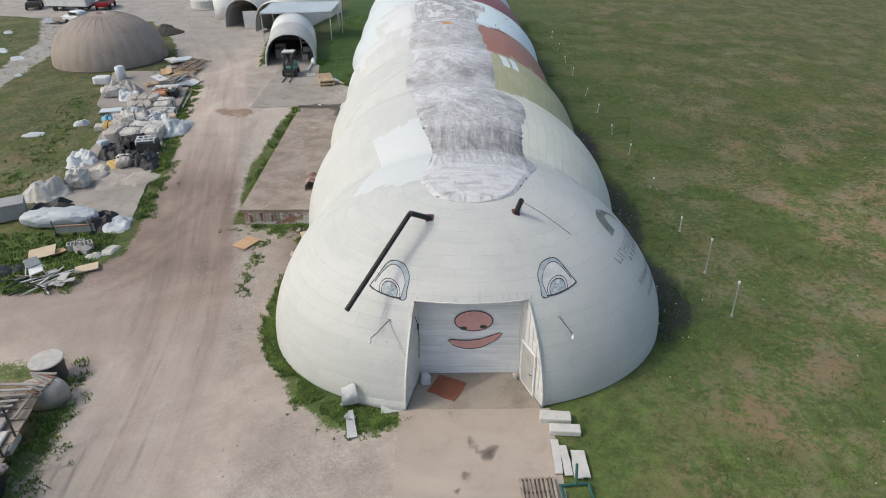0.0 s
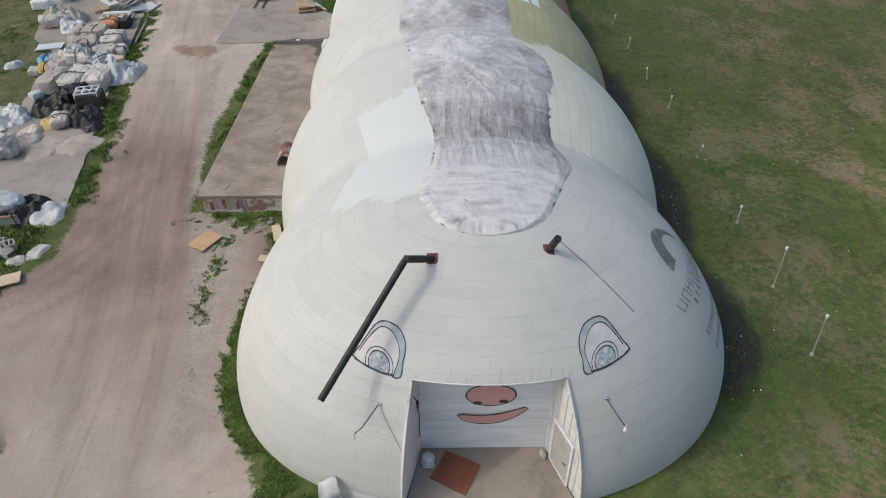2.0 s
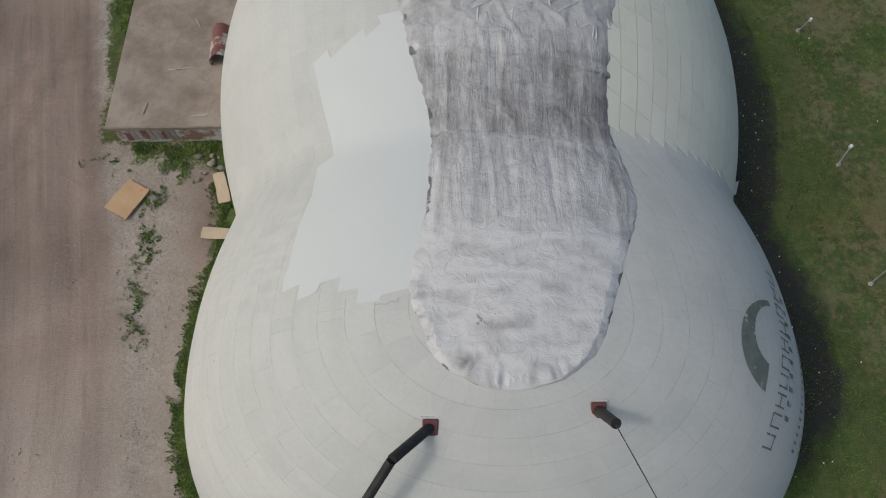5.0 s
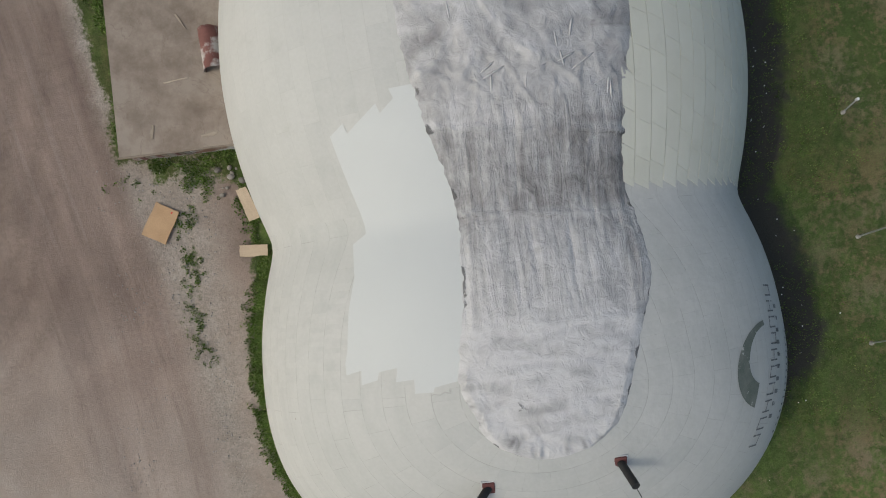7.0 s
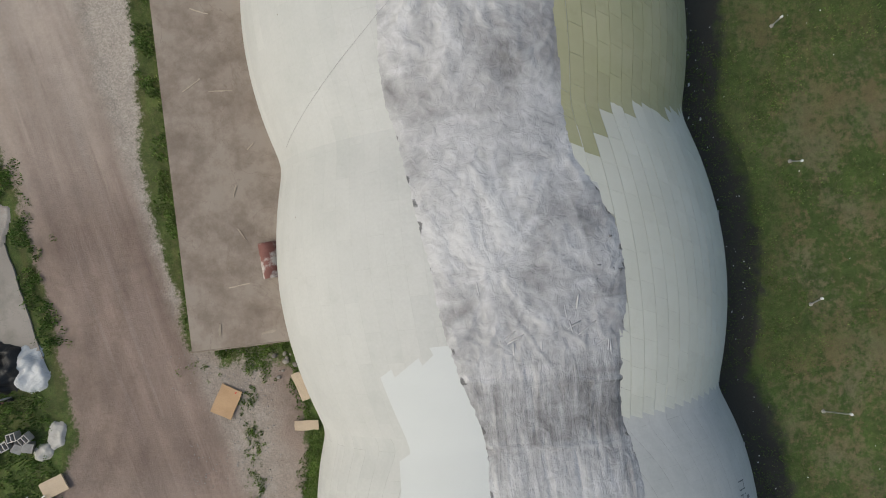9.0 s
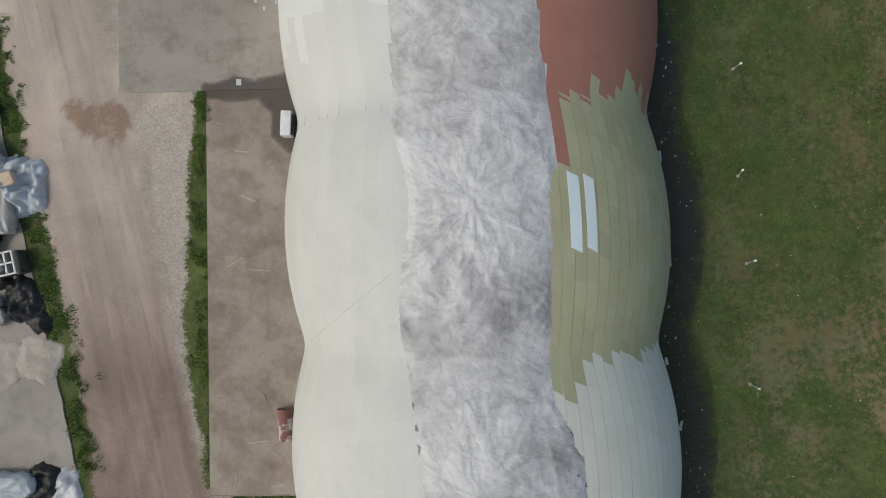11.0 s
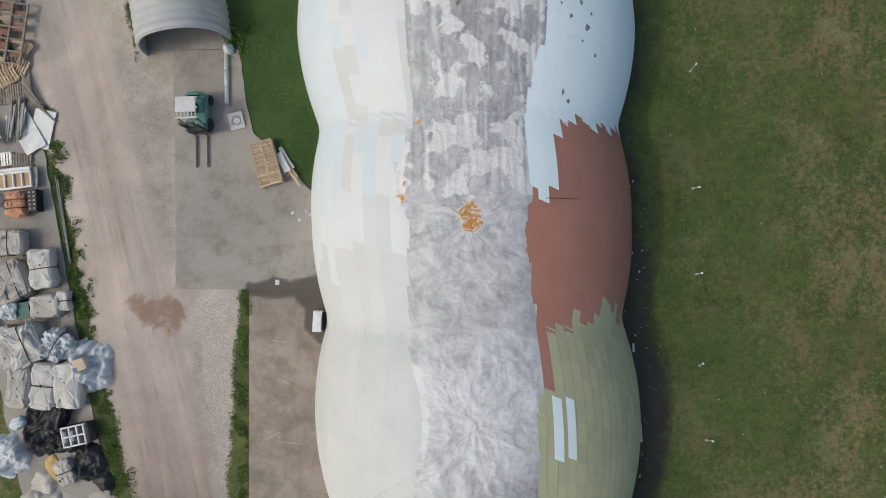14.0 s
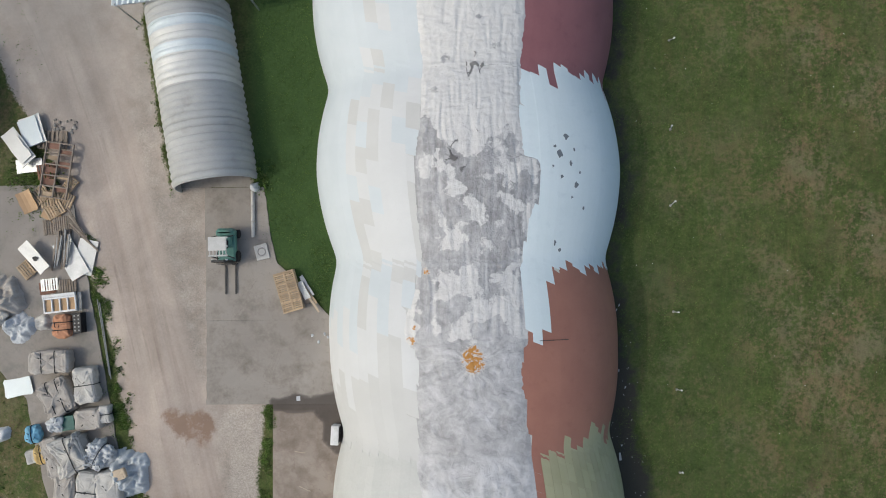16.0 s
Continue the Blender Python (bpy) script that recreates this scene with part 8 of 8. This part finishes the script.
part("fender", Shape().tube([(1.3, -2.9 + 0.13 * i, 0.75 + 0.38 * math.sin(math.pi * i / 20)) for i in range(21)], 0.16, 6), M_RUSTY, tr, "rusty curved mudguard")
part("side_panel", Shape().box((-0.1, 0.2, 1.06), (1.5, 3.4, 0.14), bev=0.03), M_GREYWOOD, tr)
part("side_panel", Shape().box((0.75, -0.3, 1.02), (0.35, 3.0, 0.1), bev=0.03), M_SLABW, tr)
for i in range(9):
    part("plank", Shape().box((-0.6 + 0.16 * i, 2.5 + 0.05 * (i % 2), 1.02 + 0.05 * (i % 3)), (0.12, 1.4, 0.05), pose(0, 0, 0, 0, 0, 4 * (i % 4) - 6)), M_WOOD_RED if i % 3 == 0 else M_GREYWOOD, tr)
for i in range(6):
    part("plank", Shape().box((0.0, 2.0 + 0.3 * i, 1.2 + 0.03 * i), (1.7, 0.12, 0.05), pose(0, 0, 0, 0, 0, 8 - 3 * i)), M_GREYWOOD, tr)
for x in (0.75, 1.2):
    part("rail", Shape().tube([(x, -2.0, 2.35 - 0.5 * (1.2 - x)), (x, 1.0, 2.35 - 0.5 * (1.2 - x))], 0.05, 6), M_DARKMETAL, tr)
for i in range(4):
    part("rail_rung", Shape().tube([(0.75, -2.0 + i, 2.12), (1.2, -2.0 + i, 2.35)], 0.045, 6), M_DARKMETAL, tr)
    part("rail_post", Shape().tube([(1.2, -2.0 + i, 0.9), (1.2, -2.0 + i, 2.35)], 0.045, 6), M_DARKMETAL, tr)
part("tool_box", Shape().box((1.05, 0.8, 0.75), (0.4, 0.9, 0.3), bev=0.03), M_GREY, tr)
tk = thing("tank", "grey upright steel tank with a flat round lid", "tank", m=at(-16.5, 22.0, 0, 0.0))
part("body", Shape().tube([(0, 0, 0), (0, 0, 0.95), (0, 0, 1.0)], [0.62, 0.62, 0.6], 24), M_DARKMETAL, tk, smooth=False)
part("lid", Shape().tube([(0, 0, 1.0), (0, 0, 1.03), (0, 0, 1.06)], [0.7, 0.7, 0.66], 28), M_RUBBLE, tk)
cap = thing("canvas_heap", "pile of broken pale boards under torn canvas", "scrap", m=at(-16.0, 20.6, 0, 0.0))
part("canvas", Shape().rings([[(0.9 * k * math.cos(a) * (1 + 0.1 * math.sin(5 * a)), 0.6 * k * math.sin(a), z) for a in np.linspace(0, 2 * math.pi, 20)[:-1]] for k, z in ((1.0, 0.0), (1.02, 0.6), (0.95, 0.85), (0.6, 0.98))], True), M_BAG_G, cap, smooth=True)
for i in range(8):
    part("plank", Shape().box((-0.5 + 0.14 * i, 0.02 * i, 1.02 + 0.02 * (i % 3)), (0.12, 1.0 + 0.1 * (i % 2), 0.05), pose(0, 0, 0, 0, 0, 60 + 9 * (i % 4))), M_GREYWOOD if i % 3 else M_WOOD_RED, cap)

# ---- huts in the north ----
def quonset(label, x0, y0, x1, y1, wide, high, bands, name="arched_hut", pitch=0.46, back=True):
    """An arched steel hut from one end to the other, with ribs across, open at its first end."""
    d = Vector((x1 - x0, y1 - y0, 0))
    ln = d.length
    base = gz(x0, y0)
    m = Matrix.Translation((x0, y0, base)) @ Matrix.Rotation(math.atan2(d.y, d.x) - math.pi / 2, 4, "Z")
    t = thing(name, label, "hut", m=m)
    n = 30

    def arch(y, grow):
        out = []
        for i in range(n + 1):
            a = math.pi * i / n
            out.append(((wide / 2 + grow) * power(math.cos(a), 0.86), y, (high + grow) * power(math.sin(a), 0.86) if 0 < i < n else -0.1))
        return out
    done = 0.0
    for share, mat in bands:
        y_a, y_b = done * ln, (done + share) * ln
        done += share
        k = max(2, int((y_b - y_a) / pitch * 6))
        outer = [arch(y, 0.10 * abs(math.sin(math.pi * y / pitch)) ** 0.5 * 1.4) for y in np.linspace(y_a, y_b, k)]
        sh = Shape().grid(outer)
        sh.grid([arch(y_b, -0.05), arch(y_a, -0.05)])
        part("roof_band", sh, mat, t, smooth=False)
    part("rim", Shape().tube([(p[0], 0.02, p[2]) for p in arch(0, 0.0)], 0.06, 6), M_HUT, t)
    if back:
        pts = arch(ln - 0.2, -0.06)
        part("end_wall", Shape().add(pts, [tuple(range(len(pts)))]), M_HUT, t)
    return t


quonset("grey arched steel hut with pale bands, open at the front", -15.5, 69.75, -17.4, 81.2, 5.0, 3.05, ((0.52, M_HUT), (0.16, M_HUT_L), (0.06, M_HUT_B), (0.08, M_HUT_L), (0.06, M_HUT_B), (0.12, M_HUT)))
slab("hut_floor", 69.63, 80.9, lambda y: -18.05 - 0.166 * (y - 69.6) + 0.1, lambda y: -13.0 - 0.166 * (y - 69.6) - 0.1, lambda x, y: gz(x, y) + 0.03, M_CONC, "dusty concrete floor inside the arched hut", step=0.8)
rack = thing("steel_rack", "tall grey steel rack inside the hut", "rack", m=at(-14.6, 74.0, 8, 0.03))
for x in (-0.5, 0.5):
    for y in (-0.3, 0.3):
        part("post", Shape().box((x, y, 0.95), (0.07, 0.07, 1.9)), M_GALV, rack)
for z in (0.3, 0.8, 1.3, 1.85):
    part("shelf", Shape().box((0, 0, z), (1.06, 0.66, 0.05)), M_GALV, rack)
part("box", Shape().box((0, 0, 0.55), (0.7, 0.5, 0.42), bev=0.02), M_FORKW, rack)
for x, y, s in ((-17.2, 72.6, 0.9), (-17.5, 74.5, 1.1), (-14.3, 71.5, 0.6)):
    t = thing("storage_box", "dark box standing inside the hut", "box", m=at(x, y, 8, 0.03))
    part("body", Shape().box((0, 0, s / 2), (s, s * 0.8, s), bev=0.03), M_GREY, t)
    part("lid", Shape().box((0, 0, s + 0.02), (s * 1.03, s * 0.83, 0.05), bev=0.01), M_WOOD_OLD, t)
crumple("white plastic sack slumped at the hut's corner", -13.1, 69.6, (0.7, 0.7, 0.8), M_TARP_W, 0, 61, "plastic_sack", "sack", peaks=0.8)
can = thing("canopy", "pale corrugated steel canopy on slim posts", "canopy", m=at(-17.0, 81.8, 0, 0.0))
rows = []
for i in range(97):
    u = i / 96
    rows.append([(-4.0 + 8.3 * u + 0.5 * v, -1.6 + 0.9 * u + 4.6 * v + 0.2, 3.55 - 0.35 * (1 - v) + 0.035 * math.sin(2 * math.pi * u * 24)) for v in (0, 0.5, 1)])
part("roof_sheet", Shape().grid(rows), M_HUT_B, can)
part("roof_frame", Shape().tube([(-3.9, -1.35, 3.1), (4.2, -0.5, 3.1)], 0.05, 6), M_GALV, can)
for x, y in ((-3.8, -1.3), (4.1, -0.5), (-3.4, 2.8), (4.4, 3.6), (0.2, -0.9)):
    part("post", Shape().tube([(x, y, -0.1), (x, y, 3.25)], 0.06, 8), M_GALV, can)
quonset("long pale arched steel hut behind the canopy", -20.5, 86.5, -17.0, 99.5, 6.2, 3.6, ((1.0, M_HUT_L),), pitch=0.5)
quonset("grey arched steel hut beyond the others", -25.8, 91.0, -22.0, 104.0, 6.0, 3.6, ((1.0, M_HUT),), pitch=0.5)
wd = thing("door_panel", "white door panel in the hut's open end", "door", m=at(-25.0, 91.0, 12, 0))
part("leaf", Shape().box((0, 0, 1.1), (1.8, 0.1, 2.2), bev=0.02), M_VWHITE, wd)
sl = thing("silo", "white round steel tank beside the huts", "tank", m=at(-30.0, 98.5, 0, 0))
part("wall", Shape().tube([(0, 0, -0.1), (0, 0, 3.6)], 2.0, 28), M_VWHITE, sl, smooth=True)
part("roof", Shape().tube([(0, 0, 3.6), (0, 0, 3.7), (0, 0, 4.3)], [2.08, 2.08, 0.2], 28), M_HUT_L, sl)
tl = thing("water_trough", "pale low round tank on a concrete base", "tank", m=at(-36.0, 106.5, 0, 0))
part("wall", Shape().tube([(0, 0, 0), (0, 0, 1.2)], 2.1, 24), M_SLABW, tl)
part("base", Shape().tube([(0, 0, -0.1), (0, 0, 0.12)], 2.9, 24), M_RUBBLE, tl)
for x, y in ((-12.6, 86.0), (-12.0, 84.6)):
    p = thing("pole", "grey steel pole behind the canopy", "pole", "poles by the canopy", m=at(x, y, 0, 0))
    part("shaft", Shape().tube([(0, 0, -0.1), (0.1, 0, 5.5)], 0.07, 8), M_GALV, p)
    part("cap", Shape().tube([(0.1, 0, 5.5), (0.1, 0, 5.6)], 0.09, 8), M_GALV, p)

# ---- brown ribbed dome ----
bd = thing("brown_dome", "brown ribbed fabric dome standing on the grass", "dome", m=at(-37.0, 75.6, 0, -0.05))
R_B, H_B, NB = 6.05, 5.0, 30
rows = []
for j in range(17):
    e = math.pi / 2 * j / 16
    rr, z = R_B * math.cos(e) ** 0.85, H_B * math.sin(e)
    rows.append([(max(rr, 0.05) * (1 - 0.006 * abs(math.cos(NB * a / 2)) ** 6) * math.cos(a), max(rr, 0.05) * (1 - 0.006 * abs(math.cos(NB * a / 2)) ** 6) * math.sin(a), z) for a in [2 * math.pi * i / (NB * 8) for i in range(NB * 8)]])
part("membrane", Shape().rings(rows, False), M_BROWN_DOME, bd, smooth=True)
for i in range(NB):
    a = 2 * math.pi * i / NB + math.pi / NB
    part("seam", Shape().tube([((R_B * math.cos(math.pi / 2 * j / 16) ** 0.85 * 0.995) * math.cos(a), (R_B * math.cos(math.pi / 2 * j / 16) ** 0.85 * 0.995) * math.sin(a), H_B * math.sin(math.pi / 2 * j / 16)) for j in range(15)], 0.02, 5), M_SEAM, bd)
part("crown_patch", Shape().tube([(0, 0, H_B - 0.12), (0, 0, H_B + 0.03)], [0.9, 0.5], 18), M_RUSTY, bd)
part("foot_ring", Shape().tube([(R_B * 1.0 * math.cos(a), R_B * 1.0 * math.sin(a), 0.06) for a in np.linspace(0, 2 * math.pi, 80)], 0.09, 6, False), M_SEAM, bd)

# ---- soil heap and far vehicles ----
rows = [[((2.3 * k + 0.35 * noise.noise((math.cos(a) * 2, math.sin(a) * 2, k * 3))) * math.cos(a), (1.9 * k + 0.3 * noise.noise((math.cos(a) * 2, math.sin(a) * 2, 5 + k * 3))) * math.sin(a), 1.3 * (1 - k) ** 0.9 + 0.15 * noise.noise((a * 2, k * 4, 1)) * (k < 0.95) - 0.06) for a in [2 * math.pi * i / 36 for i in range(36)]] for k in (1.0, 0.85, 0.7, 0.55, 0.4, 0.25, 0.1)]
tagged(part("soil_heap", Shape().rings(rows, True), M_SOIL, None, smooth=True, m=at(-35.6, 88.6, 0, 0)), "heap of dark loose soil on the yard", "heap")


def vehicle(label, name, x, y, yaw, length, body_mat, boxy=False):
    t = thing(name, label, "vehicle", m=at(x, y, yaw, 0))
    if boxy:
        part("body", Shape().box((0, 0, 1.9), (2.4, length, 2.4), bev=0.05), body_mat, t)
        part("chassis", Shape().box((0, 0, 0.6), (2.0, length, 0.2)), M_DARKMETAL, t)
        part("door", Shape().box((0, -length / 2 - 0.03, 1.85), (2.2, 0.05, 2.2)), M_HUT_L, t)
    else:
        part("body", Shape().box((0, 0, 0.8), (1.9, length, 0.7), bev=0.14), body_mat, t)
        cabin = part("cabin", Shape().box((0, 0.1 * length, 1.42), (1.7, length * 0.36, 0.62), bev=0.16), body_mat, t)
        part("windscreen", Shape().box((0, 0.1 * length + length * 0.18, 1.42), (1.45, 0.06, 0.4), bev=0.01), M_BLACK, cabin)
        part("side_window", Shape().box((0, 0.1 * length, 1.46), (1.74, length * 0.26, 0.34), bev=0.01), M_BLACK, cabin)
        part("bed", Shape().box((0, -length * 0.3, 1.16), (1.6, length * 0.34, 0.06)), M_DARKMETAL, t)
        for sx in (-0.65, 0.65):
            part("headlight", Shape().box((sx, length / 2 + 0.01, 0.85), (0.35, 0.05, 0.18), bev=0.02), M_LAMPG, t)
    for sx in (-0.95, 0.95):
        for k in (-0.32, 0.32):
            wheel = part("wheel", Shape().tube([(sx - 0.05, k * length, 0.38), (sx + 0.05, k * length, 0.38)], 0.22, 12), M_GALV, t)
            part("tyre", Shape().tube([(sx - 0.11, k * length, 0.38), (sx + 0.11, k * length, 0.38)], 0.38, 16), M_TYRE, wheel)
    return t


vehicle("white box trailer parked on the far yard", "box_trailer", -56.0, 105.5, 82, 6.5, M_VWHITE, True)
vehicle("red pickup parked on the far yard", "pickup", -51.5, 107.0, 10, 4.6, M_REDV)
vehicle("dusty white pickup behind the brown dome", "pickup", -49.5, 95.0, 70, 5.0, M_VWHITE)
vehicle("dark loader parked on the far yard", "loader", -62.5, 107.0, 20, 3.6, M_DARKMETAL)
for i in range(5):
    sheet("grey scrap sheet piled behind the brown dome", -54.0 + 1.2 * i, 95.6 + 0.3 * i, (2.2, 1.4), (M_GALV, M_WOOD_OLD, M_HUT_L)[i % 3], 20 * i, 0.3 + 0.15 * i, 10, 6, name="metal_sheet", category="sheet", group="far scrap")

# ---- weeds, lawn tufts and small flowers ----
def tufts(name, label, places, material, blades, tall, spread, kind="stuff"):
    """Clumps of thin bent blades, all in one mesh."""
    v, f = [], []
    q = random.Random(len(places))
    for x, y, s in places:
        z = gz(x, y) - 0.03
        for _ in range(blades):
            a, rr = q.uniform(0, 6.283), spread * s * q.random() ** 0.6
            bx_, by_ = x + rr * math.cos(a), y + rr * math.sin(a)
            h, lean, wd = tall * s * q.uniform(0.5, 1.1), q.uniform(0.2, 0.9), 0.012 + 0.02 * s * q.random()
            b = q.uniform(0, 6.283)
            cx_, cy_ = math.cos(b), math.sin(b)
            k = len(v)
            v += [(bx_ - cy_ * wd, by_ + cx_ * wd, z), (bx_ + cy_ * wd, by_ - cx_ * wd, z), (bx_ + cx_ * lean * h * 0.45 - cy_ * wd * 0.8, by_ + cy_ * lean * h * 0.45 + cx_ * wd * 0.8, z + h * 0.7),
                  (bx_ + cx_ * lean * h * 0.45 + cy_ * wd * 0.8, by_ + cy_ * lean * h * 0.45 - cx_ * wd * 0.8, z + h * 0.7), (bx_ + cx_ * lean * h, by_ + cy_ * lean * h, z + h)]
            f += [(k, k + 1, k + 3, k + 2), (k + 2, k + 3, k + 4)]
    sh = Shape()
    sh.v, sh.f = v, f
    return tagged(part(name, sh, material), label, "grass", kind=kind)


q = random.Random(21)


def along_line(pts, n, width, size, gap=-0.08):
    out = []
    for _ in range(n):
        t = q.random() * (len(pts) - 1)
        i = int(t)
        u = t - i
        x = pts[i][0] + (pts[i + 1][0] - pts[i][0]) * u + q.gauss(0, width)
        y = pts[i][1] + (pts[i + 1][1] - pts[i][1]) * u + q.gauss(0, width)
        if noise.noise((x * 0.9, y * 0.9, 3)) > gap:
            out.append((x, y, size * q.uniform(0.5, 1.2)))
    return out


foot = [(axis_x(y) - half(y) * swell(y, -1.0) - 0.36, y) for y in np.linspace(21.4, 34.5, 16)]
weeds = along_line(foot, 2300, 0.20, 0.62, -0.45) + along_line([(-6.3, 21.7), (-5.2, 20.7), (-4.1, 20.0), (-3.0, 19.5), (-1.7, 19.4)], 1300, 0.24, 0.55, -0.2) + along_line([(-5.6, 20.6), (-4.4, 19.6), (-3.4, 19.0), (-2.0, 19.1)], 420, 0.30, 0.45, 0.0)
weeds += along_line([(-12.3, 37), (-12.55, 42), (-12.6, 48), (-12.35, 53), (-12.2, 55.3)], 900, 0.2, 0.75) + along_line([(-11.8, 35.4), (-9.5, 35.3), (-8.2, 35.4)], 380, 0.4, 0.7)
weeds += along_line([(-10.2, 34.5), (-10.0, 31), (-9.9, 28.5)], 260, 0.3, 0.5)
weeds += along_line([(-18.6, 36.8), (-19.4, 43), (-20.6, 48.5), (-21.6, 53), (-22.4, 57), (-23.4, 62), (-24.3, 66.5)], 1700, 0.3, 0.9)
weeds += [(q.uniform(-27, -19), q.uniform(28.5, 35), q.uniform(0.5, 1.3)) for _ in range(900)]
weeds += along_line([(-28.5, 36), (-30, 44), (-31, 52), (-34, 62)], 420, 0.9, 0.9) + along_line([(-14.8, 12), (-14.8, 17), (-15.3, 20), (-16.5, 23)], 420, 0.6, 0.9)
weeds += along_line([(-18.3, 69.5), (-19.3, 75), (-20.3, 81)], 260, 0.3, 0.7) + along_line([(-13.0, 70), (-12.6, 70.4)], 60, 0.35, 1.6) + [(q.gauss(-27.8, 0.8), q.gauss(70.0, 0.9), 1.2) for _ in range(160)]
tufts("weeds", "fresh green weeds growing along slabs, walls and scrap", weeds, M_BLADE, 13, 0.18, 0.22)
lawn = []
for _ in range(60000):
    x, y = 10.2 + 30 * q.random() ** 1.3, q.uniform(-4, 96)
    if y > 50 and q.random() < 0.35:
        continue
    if noise.noise((x * 0.22, y * 0.22, 0)) < -0.12 and q.random() < 0.85:
        continue
    if noise.noise((x * 0.22, y * 0.22, 0)) + 0.7 * noise.noise((x * 0.9, y * 0.9, 5)) + 0.5 * q.random() > 0.1:
        lawn.append((x, y, q.uniform(0.35, 0.8) * (0.7 + 0.6 * q.random() ** 4)))
for _ in range(2600):
    y = q.uniform(62, 96)
    lawn.append((q.uniform(-13.0 if y > 66 else -9.5, axis_x(y) - half(y) * swell(y, -1.0) - 0.1), y, q.uniform(0.4, 0.8)))
for _ in range(1300):
    y = q.uniform(2, 22)
    lawn.append((q.uniform(4.9, 10.4), y if y < 19.2 else q.uniform(2, 18), q.uniform(0.3, 0.6)))
for _ in range(2500):
    lawn.append((q.uniform(-60, -28), q.uniform(36, 100), q.uniform(0.5, 1.2)))
tufts("lawn_tufts", "uneven green and straw-coloured grass tufts on the lawn", lawn, M_LAWN, 5, 0.13, 0.34)
v = Shape()
for _ in range(330):
    if q.random() < 0.25:
        y = q.uniform(20, 60)
        x = axis_x(y) + half(y) * swell(y, 1.0) + abs(q.gauss(0.7, 0.5)) if y > 24 else q.uniform(7, 11)
    else:
        x, y = q.uniform(11, 40), q.uniform(0, 95)
    s = q.uniform(0.010, 0.024)
    z = gz(x, y) + q.uniform(0.05, 0.14)
    v.add([(x - s, y - s, z), (x + s, y - s, z), (x + s, y + s, z + 0.01), (x - s, y + s, z + 0.01)], [(0, 1, 2, 3)])
tagged(part("small_flowers", v, M_PETAL), "tiny white flowers scattered in the grass", "flowers", kind="stuff")
stones = Shape()
for _ in range(1500):
    x, y = q.uniform(-12, -2), q.uniform(2, 19)
    if q.random() < 0.5:
        x, y = q.uniform(-13.5, -9), q.uniform(22, 36)
    s = q.uniform(0.015, 0.045)
    z = gz(x, y) - 0.02
    stones.add([(x - s, y, z), (x, y - s, z), (x + s, y, z), (x, y + s, z), (x + 0.2 * s, y, z + 1.2 * s)], [(0, 1, 4), (1, 2, 4), (2, 3, 4), (3, 0, 4)])
tagged(part("pebbles", stones, M_RUBBLE), "pale pebbles scattered on the dirt yard", "pebbles", kind="stuff")
litter = Shape()
for _ in range(24):
    y = q.uniform(22, 62)
    x = axis_x(y) + half(y) * swell(y, 1.0) + abs(q.gauss(0.35, 0.3))
    s = q.uniform(0.015, 0.055)
    z = gz(x, y) + 0.03
    litter.add([(x - s, y - 2 * s, z), (x + 0.6 * s, y - s, z + 0.03), (x + s, y + 1.5 * s, z), (x - 0.5 * s, y + s, z + 0.04)], [(0, 1, 2, 3)])
tagged(part("paint_flakes", litter, M_TARP_W), "white scraps of membrane along the dome's foot", "litter", kind="stuff")
